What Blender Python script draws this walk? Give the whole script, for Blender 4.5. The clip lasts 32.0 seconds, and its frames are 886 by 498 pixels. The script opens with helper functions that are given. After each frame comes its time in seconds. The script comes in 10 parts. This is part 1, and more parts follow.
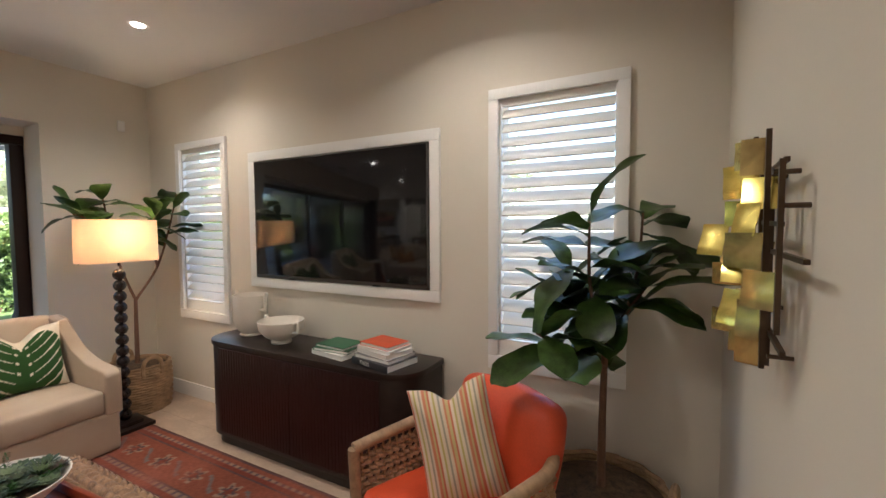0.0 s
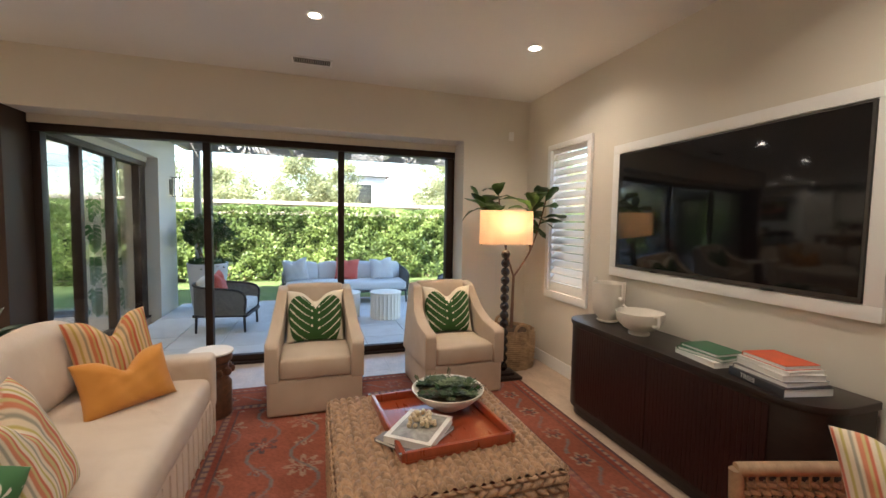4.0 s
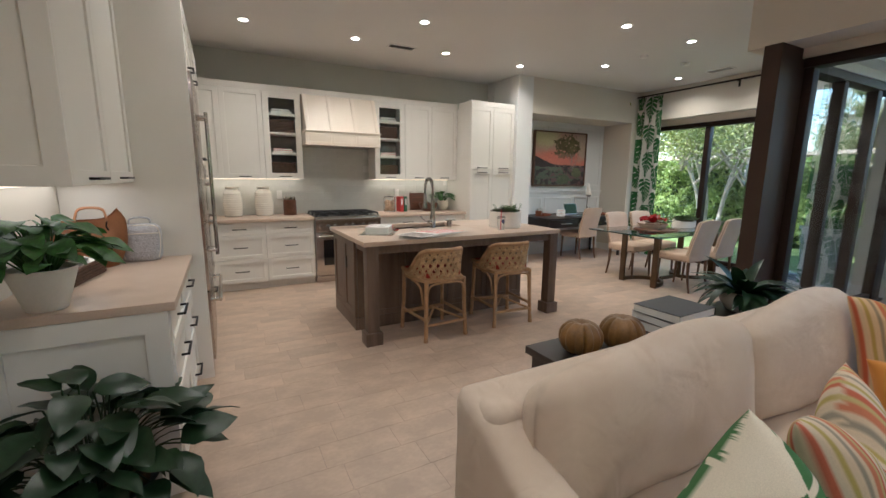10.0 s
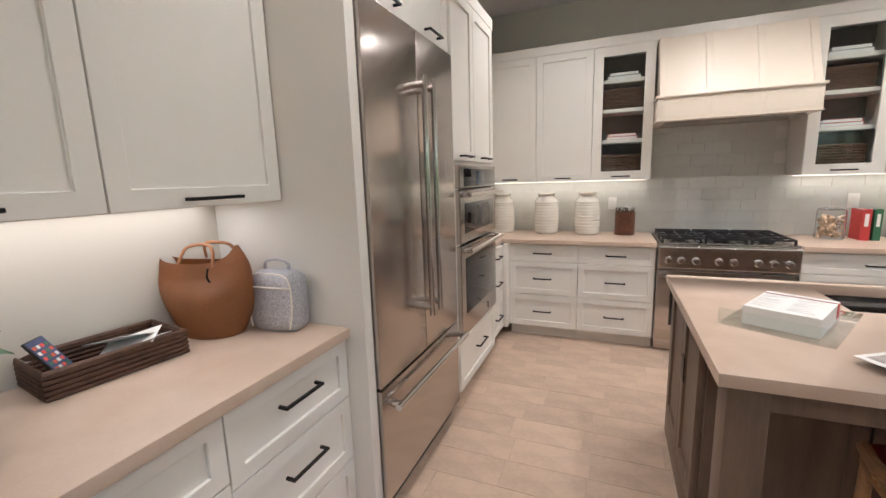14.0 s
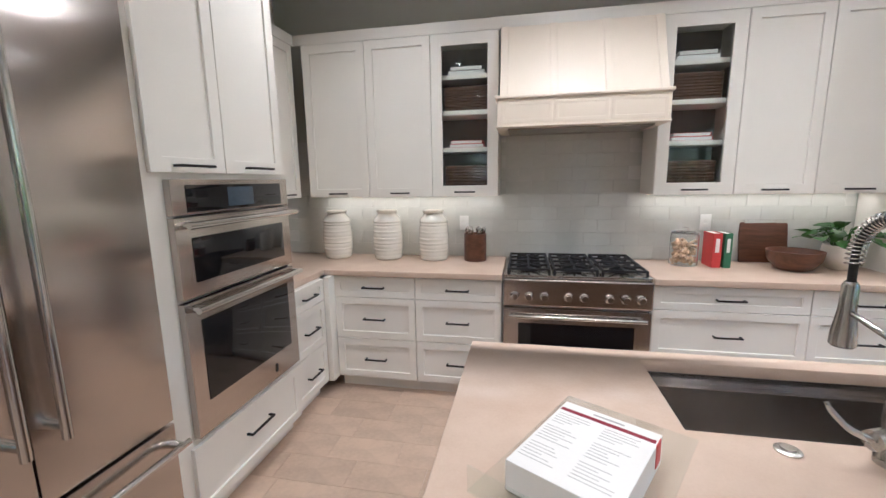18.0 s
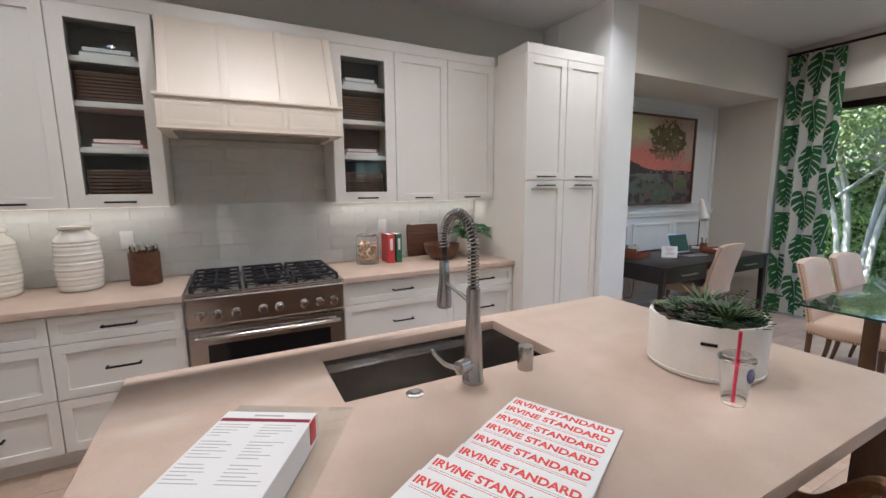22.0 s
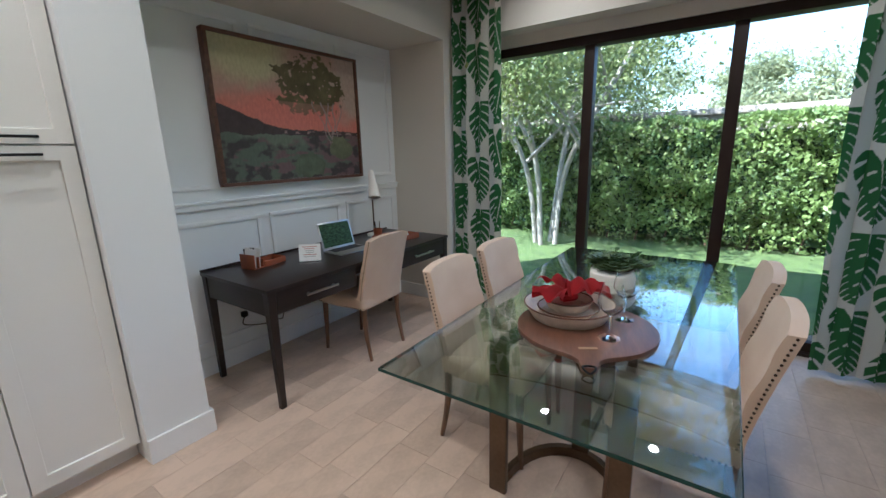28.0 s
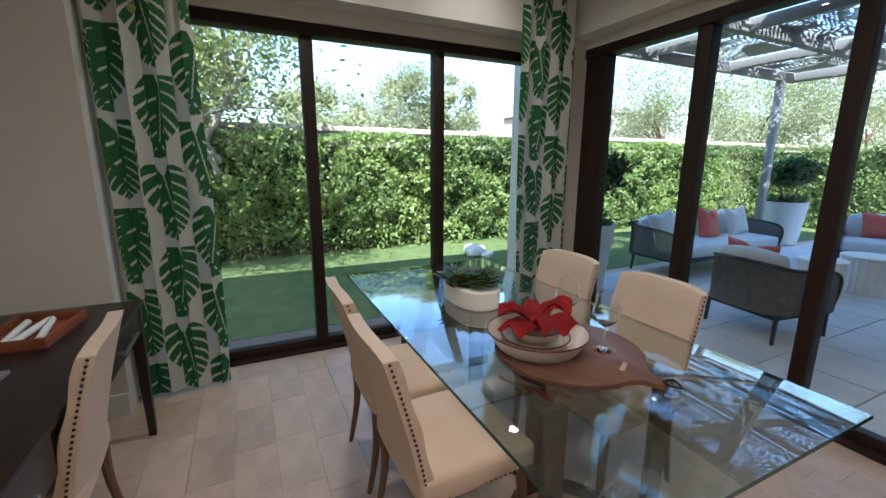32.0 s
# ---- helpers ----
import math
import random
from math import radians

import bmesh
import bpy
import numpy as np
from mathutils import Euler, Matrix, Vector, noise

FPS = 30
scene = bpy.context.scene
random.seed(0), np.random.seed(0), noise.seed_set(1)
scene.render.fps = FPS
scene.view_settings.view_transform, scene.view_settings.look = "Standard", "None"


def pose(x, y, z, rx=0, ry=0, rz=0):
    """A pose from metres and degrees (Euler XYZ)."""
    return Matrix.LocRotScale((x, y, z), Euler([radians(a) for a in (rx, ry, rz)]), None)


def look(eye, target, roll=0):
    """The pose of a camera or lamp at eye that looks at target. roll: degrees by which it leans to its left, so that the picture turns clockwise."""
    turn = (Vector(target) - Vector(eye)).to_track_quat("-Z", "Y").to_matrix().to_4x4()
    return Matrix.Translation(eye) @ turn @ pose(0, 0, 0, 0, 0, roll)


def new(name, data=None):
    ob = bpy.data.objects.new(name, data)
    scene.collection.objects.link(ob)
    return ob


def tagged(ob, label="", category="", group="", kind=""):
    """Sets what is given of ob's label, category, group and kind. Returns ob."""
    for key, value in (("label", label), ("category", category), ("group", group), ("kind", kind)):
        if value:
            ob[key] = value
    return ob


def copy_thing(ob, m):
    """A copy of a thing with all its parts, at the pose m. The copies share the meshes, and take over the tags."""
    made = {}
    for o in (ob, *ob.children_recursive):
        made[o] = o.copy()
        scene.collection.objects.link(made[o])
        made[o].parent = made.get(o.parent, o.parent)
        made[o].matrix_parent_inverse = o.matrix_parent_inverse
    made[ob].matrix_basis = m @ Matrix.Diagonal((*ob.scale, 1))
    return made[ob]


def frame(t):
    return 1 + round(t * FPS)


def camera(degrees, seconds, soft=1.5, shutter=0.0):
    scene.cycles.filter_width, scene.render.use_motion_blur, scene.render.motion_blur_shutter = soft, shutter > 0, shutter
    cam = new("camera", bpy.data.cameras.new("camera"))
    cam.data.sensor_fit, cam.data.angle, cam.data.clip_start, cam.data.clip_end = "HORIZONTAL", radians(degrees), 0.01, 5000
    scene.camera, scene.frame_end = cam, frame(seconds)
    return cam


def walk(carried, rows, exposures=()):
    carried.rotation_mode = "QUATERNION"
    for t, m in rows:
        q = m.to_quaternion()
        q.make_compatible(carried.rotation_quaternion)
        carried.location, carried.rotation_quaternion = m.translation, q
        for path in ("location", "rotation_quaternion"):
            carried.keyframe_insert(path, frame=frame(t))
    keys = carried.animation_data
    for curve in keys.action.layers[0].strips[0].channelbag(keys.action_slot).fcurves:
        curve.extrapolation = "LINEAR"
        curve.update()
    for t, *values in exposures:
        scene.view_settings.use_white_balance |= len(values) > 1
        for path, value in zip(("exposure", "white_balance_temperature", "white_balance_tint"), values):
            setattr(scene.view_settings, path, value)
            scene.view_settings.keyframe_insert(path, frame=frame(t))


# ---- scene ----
cam = camera(94.4, 32.0)
PATH = [
    (0, (-0.007, -0.028, 1.637), (-0.942, 1.737, 1.532), -0.3),
    (0.5, (-0.033, -0.061, 1.636), (-1.131, 1.61, 1.573), -0.1),
    (1, (-0.05, -0.074, 1.641), (-1.33, 1.461, 1.567), 0.6),
    (1.5, (-0.069, -0.09, 1.627), (-1.499, 1.304, 1.532), 1.4),
    (2, (-0.09, -0.128, 1.609), (-1.627, 1.149, 1.514), 1.9),
    (2.5, (-0.095, -0.163, 1.613), (-1.753, 0.951, 1.512), 1.5),
    (3, (-0.102, -0.194, 1.613), (-1.862, 0.75, 1.516), 1.2),
    (3.5, (-0.108, -0.221, 1.605), (-1.949, 0.555, 1.507), 1.2),
    (4, (-0.094, -0.206, 1.578), (-1.996, 0.398, 1.452), 1.0),
    (4.5, (-0.096, -0.233, 1.565), (-2.044, 0.198, 1.419), 1.2),
    (5, (-0.101, -0.264, 1.545), (-2.079, -0.018, 1.379), 1.4),
    (5.5, (-0.116, -0.319, 1.545), (-2.108, -0.282, 1.369), 1.7),
    (6, (-0.159, -0.363, 1.508), (-2.142, -0.549, 1.323), 1.6),
    (6.5, (-0.209, -0.451, 1.488), (-2.157, -0.86, 1.29), 1.4),
    (7, (-0.269, -0.53, 1.48), (-2.154, -1.16, 1.262), 1.1),
    (7.5, (-0.308, -0.585, 1.477), (-2.101, -1.439, 1.24), 0.8),
    (8, (-0.314, -0.639, 1.482), (-1.982, -1.714, 1.228), 0.7),
    (8.5, (-0.394, -0.668, 1.469), (-1.894, -1.962, 1.191), 0.6),
    (9, (-0.498, -0.723, 1.468), (-1.806, -2.205, 1.163), 0.7),
    (9.5, (-0.557, -0.785, 1.451), (-1.676, -2.411, 1.128), 0.5),
    (10, (-0.601, -0.923, 1.45), (-1.529, -2.661, 1.107), 0.5),
    (10.5, (-0.631, -1.166, 1.458), (-1.444, -2.963, 1.126), -0.1),
    (11, (-0.72, -1.381, 1.432), (-1.3, -3.266, 1.101), -1.4),
    (11.5, (-0.857, -1.614, 1.448), (-1.13, -3.57, 1.132), -1.1),
    (12, (-0.898, -1.862, 1.45), (-0.985, -3.831, 1.112), -0.8),
    (12.5, (-0.92, -2.167, 1.456), (-0.934, -4.137, 1.111), -1.3),
    (13, (-0.998, -2.392, 1.463), (-0.821, -4.354, 1.117), -1.5),
    (13.5, (-1.141, -2.643, 1.489), (-0.665, -4.555, 1.147), -1.0),
    (14, (-1.307, -2.908, 1.468), (-0.552, -4.729, 1.134), -1.8),
    (14.5, (-1.434, -3.106, 1.467), (-0.496, -4.836, 1.109), -2.0),
    (15, (-1.544, -3.283, 1.466), (-0.497, -4.944, 1.085), -2.4),
    (15.5, (-1.789, -3.45, 1.45), (-0.633, -5.038, 1.074), -2.6),
    (16, (-1.714, -3.612, 1.467), (-0.709, -5.296, 1.073), -2.4),
    (16.5, (-1.731, -3.821, 1.477), (-0.802, -5.562, 1.153), -0.7),
    (17, (-1.693, -3.936, 1.514), (-0.893, -5.742, 1.199), -0.7),
    (17.5, (-1.747, -3.926, 1.532), (-1.141, -5.805, 1.215), -0.4),
    (18, (-1.784, -3.895, 1.531), (-1.401, -5.831, 1.202), -0.9),
    (18.5, (-1.813, -3.87, 1.531), (-1.61, -5.832, 1.2), -1.0),
    (19, (-1.822, -3.857, 1.525), (-1.768, -5.836, 1.24), -0.5),
    (19.5, (-1.834, -3.849, 1.527), (-1.932, -5.83, 1.27), -0.1),
    (20, (-1.852, -3.845, 1.528), (-2.103, -5.812, 1.265), -0.2),
    (20.5, (-1.874, -3.845, 1.524), (-2.283, -5.782, 1.245), -0.5),
    (21, (-1.897, -3.845, 1.514), (-2.472, -5.739, 1.229), -0.5),
    (21.5, (-1.913, -3.836, 1.514), (-2.658, -5.669, 1.224), -0.4),
    (22, (-1.935, -3.82, 1.513), (-2.843, -5.579, 1.222), -0.4),
    (22.5, (-1.976, -3.802, 1.511), (-3.031, -5.477, 1.227), -0.4),
    (23, (-2.038, -3.774, 1.511), (-3.224, -5.359, 1.231), -0.4),
    (23.5, (-2.124, -3.73, 1.521), (-3.432, -5.216, 1.239), -0.0),
    (24, (-2.228, -3.697, 1.535), (-3.642, -5.083, 1.253), 0.2),
    (24.5, (-2.377, -3.754, 1.521), (-3.896, -5.022, 1.233), 0.1),
    (25, (-2.585, -3.84, 1.552), (-4.208, -4.983, 1.31), -0.0),
    (25.5, (-2.796, -3.857, 1.48), (-4.515, -4.847, 1.226), -0.6),
    (26, (-3.082, -3.797, 1.514), (-4.794, -4.781, 1.201), 0.8),
    (26.5, (-3.328, -3.836, 1.499), (-4.993, -4.89, 1.161), 0.3),
    (27, (-3.682, -3.909, 1.505), (-5.307, -5.008, 1.115), -0.6),
    (27.5, (-3.972, -3.994, 1.502), (-5.577, -5.11, 1.08), -1.1),
    (28, (-4.228, -4.124, 1.501), (-5.828, -5.233, 1.047), -1.4),
    (28.5, (-4.366, -4.278, 1.514), (-5.962, -5.38, 1.024), -1.7),
    (29, (-4.444, -4.523, 1.547), (-6.139, -5.446, 1.024), -1.5),
    (29.5, (-4.527, -4.757, 1.509), (-6.323, -5.471, 0.996), -2.0),
    (30, (-4.561, -4.979, 1.52), (-6.455, -5.381, 1.019), -1.6),
    (30.5, (-4.494, -5.265, 1.522), (-6.43, -5.322, 1.022), 0.2),
    (31, (-4.517, -5.443, 1.508), (-6.434, -5.157, 1.015), 1.6),
    (31.5, (-4.678, -5.549, 1.486), (-6.527, -4.954, 1.01), 1.2),
    (32, (-4.765, -5.653, 1.482), (-6.531, -4.809, 1.068), 0.3),
]
EXPOSURES = [(0, 2.65, 5700, 11), (1.5, 2.66, 5500, 10), (3, 2.75, 6250, 12), (3.5, 2.7, 6250, 12), (6, 2.43, 5300, 8), (8, 2.28, 5400, 7), (10, 2.3, 5350, 9), (11.5, 2.62, 5150, 11), (13, 2.66, 5300, 13), (16, 2.6, 5150, 13), (18, 2.62, 4950, 12), (20, 2.4, 4950, 13), (22, 2.25, 5000, 13), (26, 2.12, 4750, 11), (29, 2.03, 4950, 8), (31, 1.95, 4750, 9), (32, 1.85, 5250, 9)]
walk(cam, [(t, look(eye, target, roll)) for t, eye, target, roll in PATH], EXPOSURES)

# ---- light ----
world = bpy.data.worlds.new("sky")
scene.world = world
world.use_nodes = True
sky = world.node_tree.nodes.new("ShaderNodeTexSky")
sky.sky_type, sky.sun_disc = "NISHITA", False
sky.dust_density, sky.air_density = 0.8, 1.2
sky.sun_elevation, sky.sun_rotation = radians(48), radians(124.6)
world.node_tree.nodes["Background"].inputs[1].default_value = 0.15
world.node_tree.links.new(sky.outputs[0], world.node_tree.nodes["Background"].inputs[0])
sun = new("sun", bpy.data.lights.new("sun", "SUN"))
sun.data.energy, sun.data.angle, sun.data.color = 5.0, radians(0.5), (1.0, 0.93, 0.82)
sun.matrix_world = look((20, -20, 39), (-9, 0, 0))


def lamp_area(name, m, sx, sy, power, color, shape="RECTANGLE", spread=180):
    d = bpy.data.lights.new(name, "AREA")
    d.shape, d.size, d.size_y, d.energy, d.color, d.spread = shape, sx, sy, power, color, radians(spread)
    ob = new(name, d)
    ob.matrix_world = m
    return ob


# ---- helpers of this scene ----
def box(bm, x0, x1, y0, y1, z0, z1):
    m = Matrix.LocRotScale(((x0 + x1) / 2, (y0 + y1) / 2, (z0 + z1) / 2), None, (abs(x1 - x0), abs(y1 - y0), abs(z1 - z0)))
    return bmesh.ops.create_cube(bm, size=1, matrix=m)["verts"]


def bevel(bm, width, segments=2, angle=40):
    edges = [e for e in bm.edges if len(e.link_faces) == 2 and e.calc_face_angle(0) > radians(angle)]
    if edges:
        bmesh.ops.bevel(bm, geom=edges, offset=width, segments=segments, profile=0.6, affect="EDGES", clamp_overlap=True)
    return bm


def bbox(x0, x1, y0, y1, z0, z1, b=0.004, seg=2):
    bm = bmesh.new()
    box(bm, x0, x1, y0, y1, z0, z1)
    return bevel(bm, b, seg) if b else bm


def lathe(points, n=32, cap=True):
    """A turned body from (radius, height) points."""
    bm = bmesh.new()
    rings = []
    for r, z in points:
        rings.append([bm.verts.new((r * math.cos(2 * math.pi * i / n), r * math.sin(2 * math.pi * i / n), z)) for i in range(n)])
    for a, b in zip(rings, rings[1:]):
        for i in range(n):
            bm.faces.new((a[i], a[(i + 1) % n], b[(i + 1) % n], b[i]))
    if cap:
        bm.faces.new(rings[0][::-1])
        bm.faces.new(rings[-1])
    return bm


def tube(bm, pts, r, n=8, closed=False, taper=None):
    """A round bar through points, added to bm."""
    pts = [Vector(p) for p in pts]
    rings = []
    count = len(pts)
    side = None
    for i, p in enumerate(pts):
        a, b = pts[i - 1 if (i or closed) else 0], pts[(i + 1) % count if (closed or i < count - 1) else i]
        d = (b - a).normalized()
        if side is None:
            side = d.orthogonal().normalized()
        side = (side - d * side.dot(d)).normalized()
        up = d.cross(side)
        rr = r if taper is None else r + (taper - r) * i / max(1, count - 1)
        rings.append([bm.verts.new(p + rr * (math.cos(2 * math.pi * k / n) * side + math.sin(2 * math.pi * k / n) * up)) for k in range(n)])
    pairs = list(zip(rings, rings[1:])) + ([(rings[-1], rings[0])] if closed else [])
    for a, b in pairs:
        for k in range(n):
            bm.faces.new((a[k], a[(k + 1) % n], b[(k + 1) % n], b[k]))
    if not closed:
        bm.faces.new(rings[0][::-1])
        bm.faces.new(rings[-1])
    return bm


def tubes(lines, r, n=8, closed=False, taper=None):
    bm = bmesh.new()
    for pts in lines:
        tube(bm, pts, r, n, closed, taper)
    return bm


def curve_pts(pts, n=8):
    """Points of a smooth curve through the given ones."""
    pts = [Vector(p) for p in pts]
    out = []
    for i in range(len(pts) - 1):
        p0, p1, p2, p3 = pts[max(i - 1, 0)], pts[i], pts[i + 1], pts[min(i + 2, len(pts) - 1)]
        for k in range(n):
            t = k / n
            out.append(0.5 * ((2 * p1) + (p2 - p0) * t + (2 * p0 - 5 * p1 + 4 * p2 - p3) * t * t + (3 * p1 - p0 - 3 * p2 + p3) * t ** 3))
    return out + [pts[-1]]


def prism(outline, z0, z1, b=0.0, seg=2):
    """An upright slab with the outline (x, y)."""
    bm = bmesh.new()
    low = [bm.verts.new((x, y, z0)) for x, y in outline]
    f = bm.faces.new(low)
    up = bmesh.ops.extrude_face_region(bm, geom=[f])["geom"]
    bmesh.ops.translate(bm, vec=(0, 0, z1 - z0), verts=[v for v in up if isinstance(v, bmesh.types.BMVert)])
    bmesh.ops.recalc_face_normals(bm, faces=bm.faces)
    return bevel(bm, b, seg) if b else bm


def moved(bm, m):
    bmesh.ops.transform(bm, matrix=m, verts=bm.verts)
    return bm


def joined(*bms):
    out = bmesh.new()
    for b in bms:
        me = bpy.data.meshes.new("tmp")
        b.to_mesh(me)
        out.from_mesh(me)
        b.free()
        bpy.data.meshes.remove(me)
    return out


def mesh_of(name, bm, material, smooth=True):
    me = bpy.data.meshes.new(name)
    bmesh.ops.recalc_face_normals(bm, faces=bm.faces)
    bm.to_mesh(me)
    bm.free()
    for m in (material if isinstance(material, (list, tuple)) else [material]):
        me.materials.append(m)
    if smooth:
        me.polygons.foreach_set("use_smooth", [True] * len(me.polygons))
        me.set_sharp_from_angle(angle=radians(38))
    return me


def part(name, bm, material, parent, label="", smooth=True):
    ob = new(name, bm if isinstance(bm, bpy.types.Mesh) else mesh_of(name, bm, material, smooth))
    ob.parent = parent
    if material in (PANE, GLASSCLEAR, TABLEGLASS):
        ob.visible_shadow = False
    return tagged(ob, label)


def thing(name, x=0, y=0, z=0, rz=0, label="", category="", group="", kind=""):
    ob = new(name)
    ob.empty_display_size = 0.1
    ob.matrix_basis = pose(x, y, z, 0, 0, rz)
    return tagged(ob, label, category, group, kind)


def solo(name, bm, material, m=None, label="", category="", group="", kind="", smooth=True):
    ob = new(name, bm if isinstance(bm, bpy.types.Mesh) else mesh_of(name, bm, material, smooth))
    if m is not None:
        ob.matrix_basis = m
    return tagged(ob, label, category, group, kind)


def structure(name, bm, material, label, category, smooth=False):
    return solo(name, bm, material, None, label, category, "", "structure", smooth)


# ---- materials ----
def nodes_of(name):
    m = bpy.data.materials.new(name)
    m.use_nodes = True
    t = m.node_tree
    return m, t.nodes, t.links, t.nodes["Principled BSDF"]


def surf(name, color, rough=0.5, metal=0.0, var=0.1, scale=3.0, fine=60.0, bump=0.08, stretch=(1, 1, 1), rnd=0.0, spec=0.5, coat=0.0, sheen=0.0, rvar=0.1, bumpdist=0.004, color2=None, transl=0.0, alpha=1.0, trans=0.0):
    """A surface with a coarse and a fine variation of colour, gloss and relief, in metres of the object."""
    m, n, l, p = nodes_of(name)
    tc = n.new("ShaderNodeTexCoord")
    mp = n.new("ShaderNodeMapping")
    mp.inputs["Scale"].default_value = stretch
    l.new(tc.outputs["Object"], mp.inputs[0])
    big, small = n.new("ShaderNodeTexNoise"), n.new("ShaderNodeTexNoise")
    for node, s, d in ((big, scale, 4), (small, fine, 3)):
        node.inputs["Scale"].default_value, node.inputs["Detail"].default_value = s, d
        l.new(mp.outputs[0], node.inputs["Vector"])
    add = n.new("ShaderNodeMath")
    add.operation = "MULTIPLY_ADD"
    add.inputs[1].default_value, add.inputs[2].default_value = 0.4, -0.2
    l.new(small.outputs[0], add.inputs[0])
    tot = n.new("ShaderNodeMath")
    l.new(big.outputs[0], tot.inputs[0])
    l.new(add.outputs[0], tot.inputs[1])
    fac = tot.outputs[0]
    if rnd:
        info, mr = n.new("ShaderNodeObjectInfo"), n.new("ShaderNodeMath")
        mr.operation = "MULTIPLY_ADD"
        mr.inputs[1].default_value = rnd
        l.new(info.outputs["Random"], mr.inputs[0])
        sub = n.new("ShaderNodeMath")
        sub.inputs[1].default_value = -rnd / 2
        l.new(fac, sub.inputs[0])
        l.new(sub.outputs[0], mr.inputs[2])
        fac = mr.outputs[0]
    ramp = n.new("ShaderNodeMapRange")
    ramp.inputs[1].default_value, ramp.inputs[2].default_value = 0.25, 0.75
    l.new(fac, ramp.inputs[0])
    mix = n.new("ShaderNodeMix")
    mix.data_type = "RGBA"
    lo = [max(0, c * (1 - var)) for c in color]
    hi = list(color2) if color2 else [min(1, c * (1 + var)) for c in color]
    mix.inputs[6].default_value, mix.inputs[7].default_value = (*lo, 1), (*hi, 1)
    l.new(ramp.outputs[0], mix.inputs[0])
    l.new(mix.outputs[2], p.inputs["Base Color"])
    mr2 = n.new("ShaderNodeMapRange")
    mr2.inputs[3].default_value, mr2.inputs[4].default_value = max(0.02, rough * (1 - rvar)), min(1, rough * (1 + rvar))
    l.new(big.outputs[0], mr2.inputs[0])
    l.new(mr2.outputs[0], p.inputs["Roughness"])
    p.inputs["Metallic"].default_value = metal
    p.inputs["Specular IOR Level"].default_value = spec
    p.inputs["Coat Weight"].default_value = coat
    p.inputs["Sheen Weight"].default_value = sheen
    p.inputs["Transmission Weight"].default_value = trans
    if bump:
        b = n.new("ShaderNodeBump")
        b.inputs["Strength"].default_value, b.inputs["Distance"].default_value = bump, bumpdist
        l.new(small.outputs[0], b.inputs["Height"])
        l.new(b.outputs[0], p.inputs["Normal"])
    if transl:
        tr, ms = n.new("ShaderNodeBsdfTranslucent"), n.new("ShaderNodeMixShader")
        l.new(mix.outputs[2], tr.inputs[0])
        ms.inputs[0].default_value = transl
        l.new(p.outputs[0], ms.inputs[1])
        l.new(tr.outputs[0], ms.inputs[2])
        l.new(ms.outputs[0], n["Material Output"].inputs[0])
    return m


def woven(name, color, color2, sx=180.0, sy=180.0, rough=0.9, bump=0.35, dist=0.0015, sheen=0.2, crumple=0.0):
    """Cloth: two crossing threads."""
    m, n, l, p = nodes_of(name)
    tc = n.new("ShaderNodeTexCoord")
    waves = []
    for axis, s in (("X", sx), ("Y", sy), ("Z", sy)):
        w = n.new("ShaderNodeTexWave")
        w.bands_direction = axis
        w.inputs["Scale"].default_value, w.inputs["Distortion"].default_value, w.inputs["Detail"].default_value = s * 0.9, 1.5, 1
        l.new(tc.outputs["Object"], w.inputs[0])
        waves.append(w)
    a, b2 = n.new("ShaderNodeMath"), n.new("ShaderNodeMath")
    l.new(waves[0].outputs[1], a.inputs[0])
    l.new(waves[1].outputs[1], a.inputs[1])
    l.new(a.outputs[0], b2.inputs[0])
    l.new(waves[2].outputs[1], b2.inputs[1])
    noi = n.new("ShaderNodeTexNoise")
    noi.inputs["Scale"].default_value, noi.inputs["Detail"].default_value = 5, 6
    l.new(tc.outputs["Object"], noi.inputs[0])
    mix = n.new("ShaderNodeMix")
    mix.data_type = "RGBA"
    mix.inputs[6].default_value, mix.inputs[7].default_value = (*color, 1), (*color2, 1)
    f = n.new("ShaderNodeMapRange")
    f.inputs[1].default_value, f.inputs[2].default_value = 0.3, 0.7
    l.new(noi.outputs[0], f.inputs[0])
    l.new(f.outputs[0], mix.inputs[0])
    l.new(mix.outputs[2], p.inputs["Base Color"])
    p.inputs["Roughness"].default_value, p.inputs["Sheen Weight"].default_value = rough, sheen
    p.inputs["Specular IOR Level"].default_value = 0.25
    bp = n.new("ShaderNodeBump")
    bp.inputs["Strength"].default_value, bp.inputs["Distance"].default_value = bump, dist
    l.new(b2.outputs[0], bp.inputs["Height"])
    if crumple:
        big, bb = n.new("ShaderNodeTexNoise"), n.new("ShaderNodeBump")
        big.inputs["Scale"].default_value, big.inputs["Detail"].default_value, big.inputs["Distortion"].default_value = 5.5, 3, 0.8
        bb.inputs["Strength"].default_value, bb.inputs["Distance"].default_value = crumple, 0.03
        l.new(tc.outputs["Object"], big.inputs[0])
        l.new(big.outputs[0], bb.inputs["Height"])
        l.new(bb.outputs[0], bp.inputs["Normal"])
    l.new(bp.outputs[0], p.inputs["Normal"])
    return m


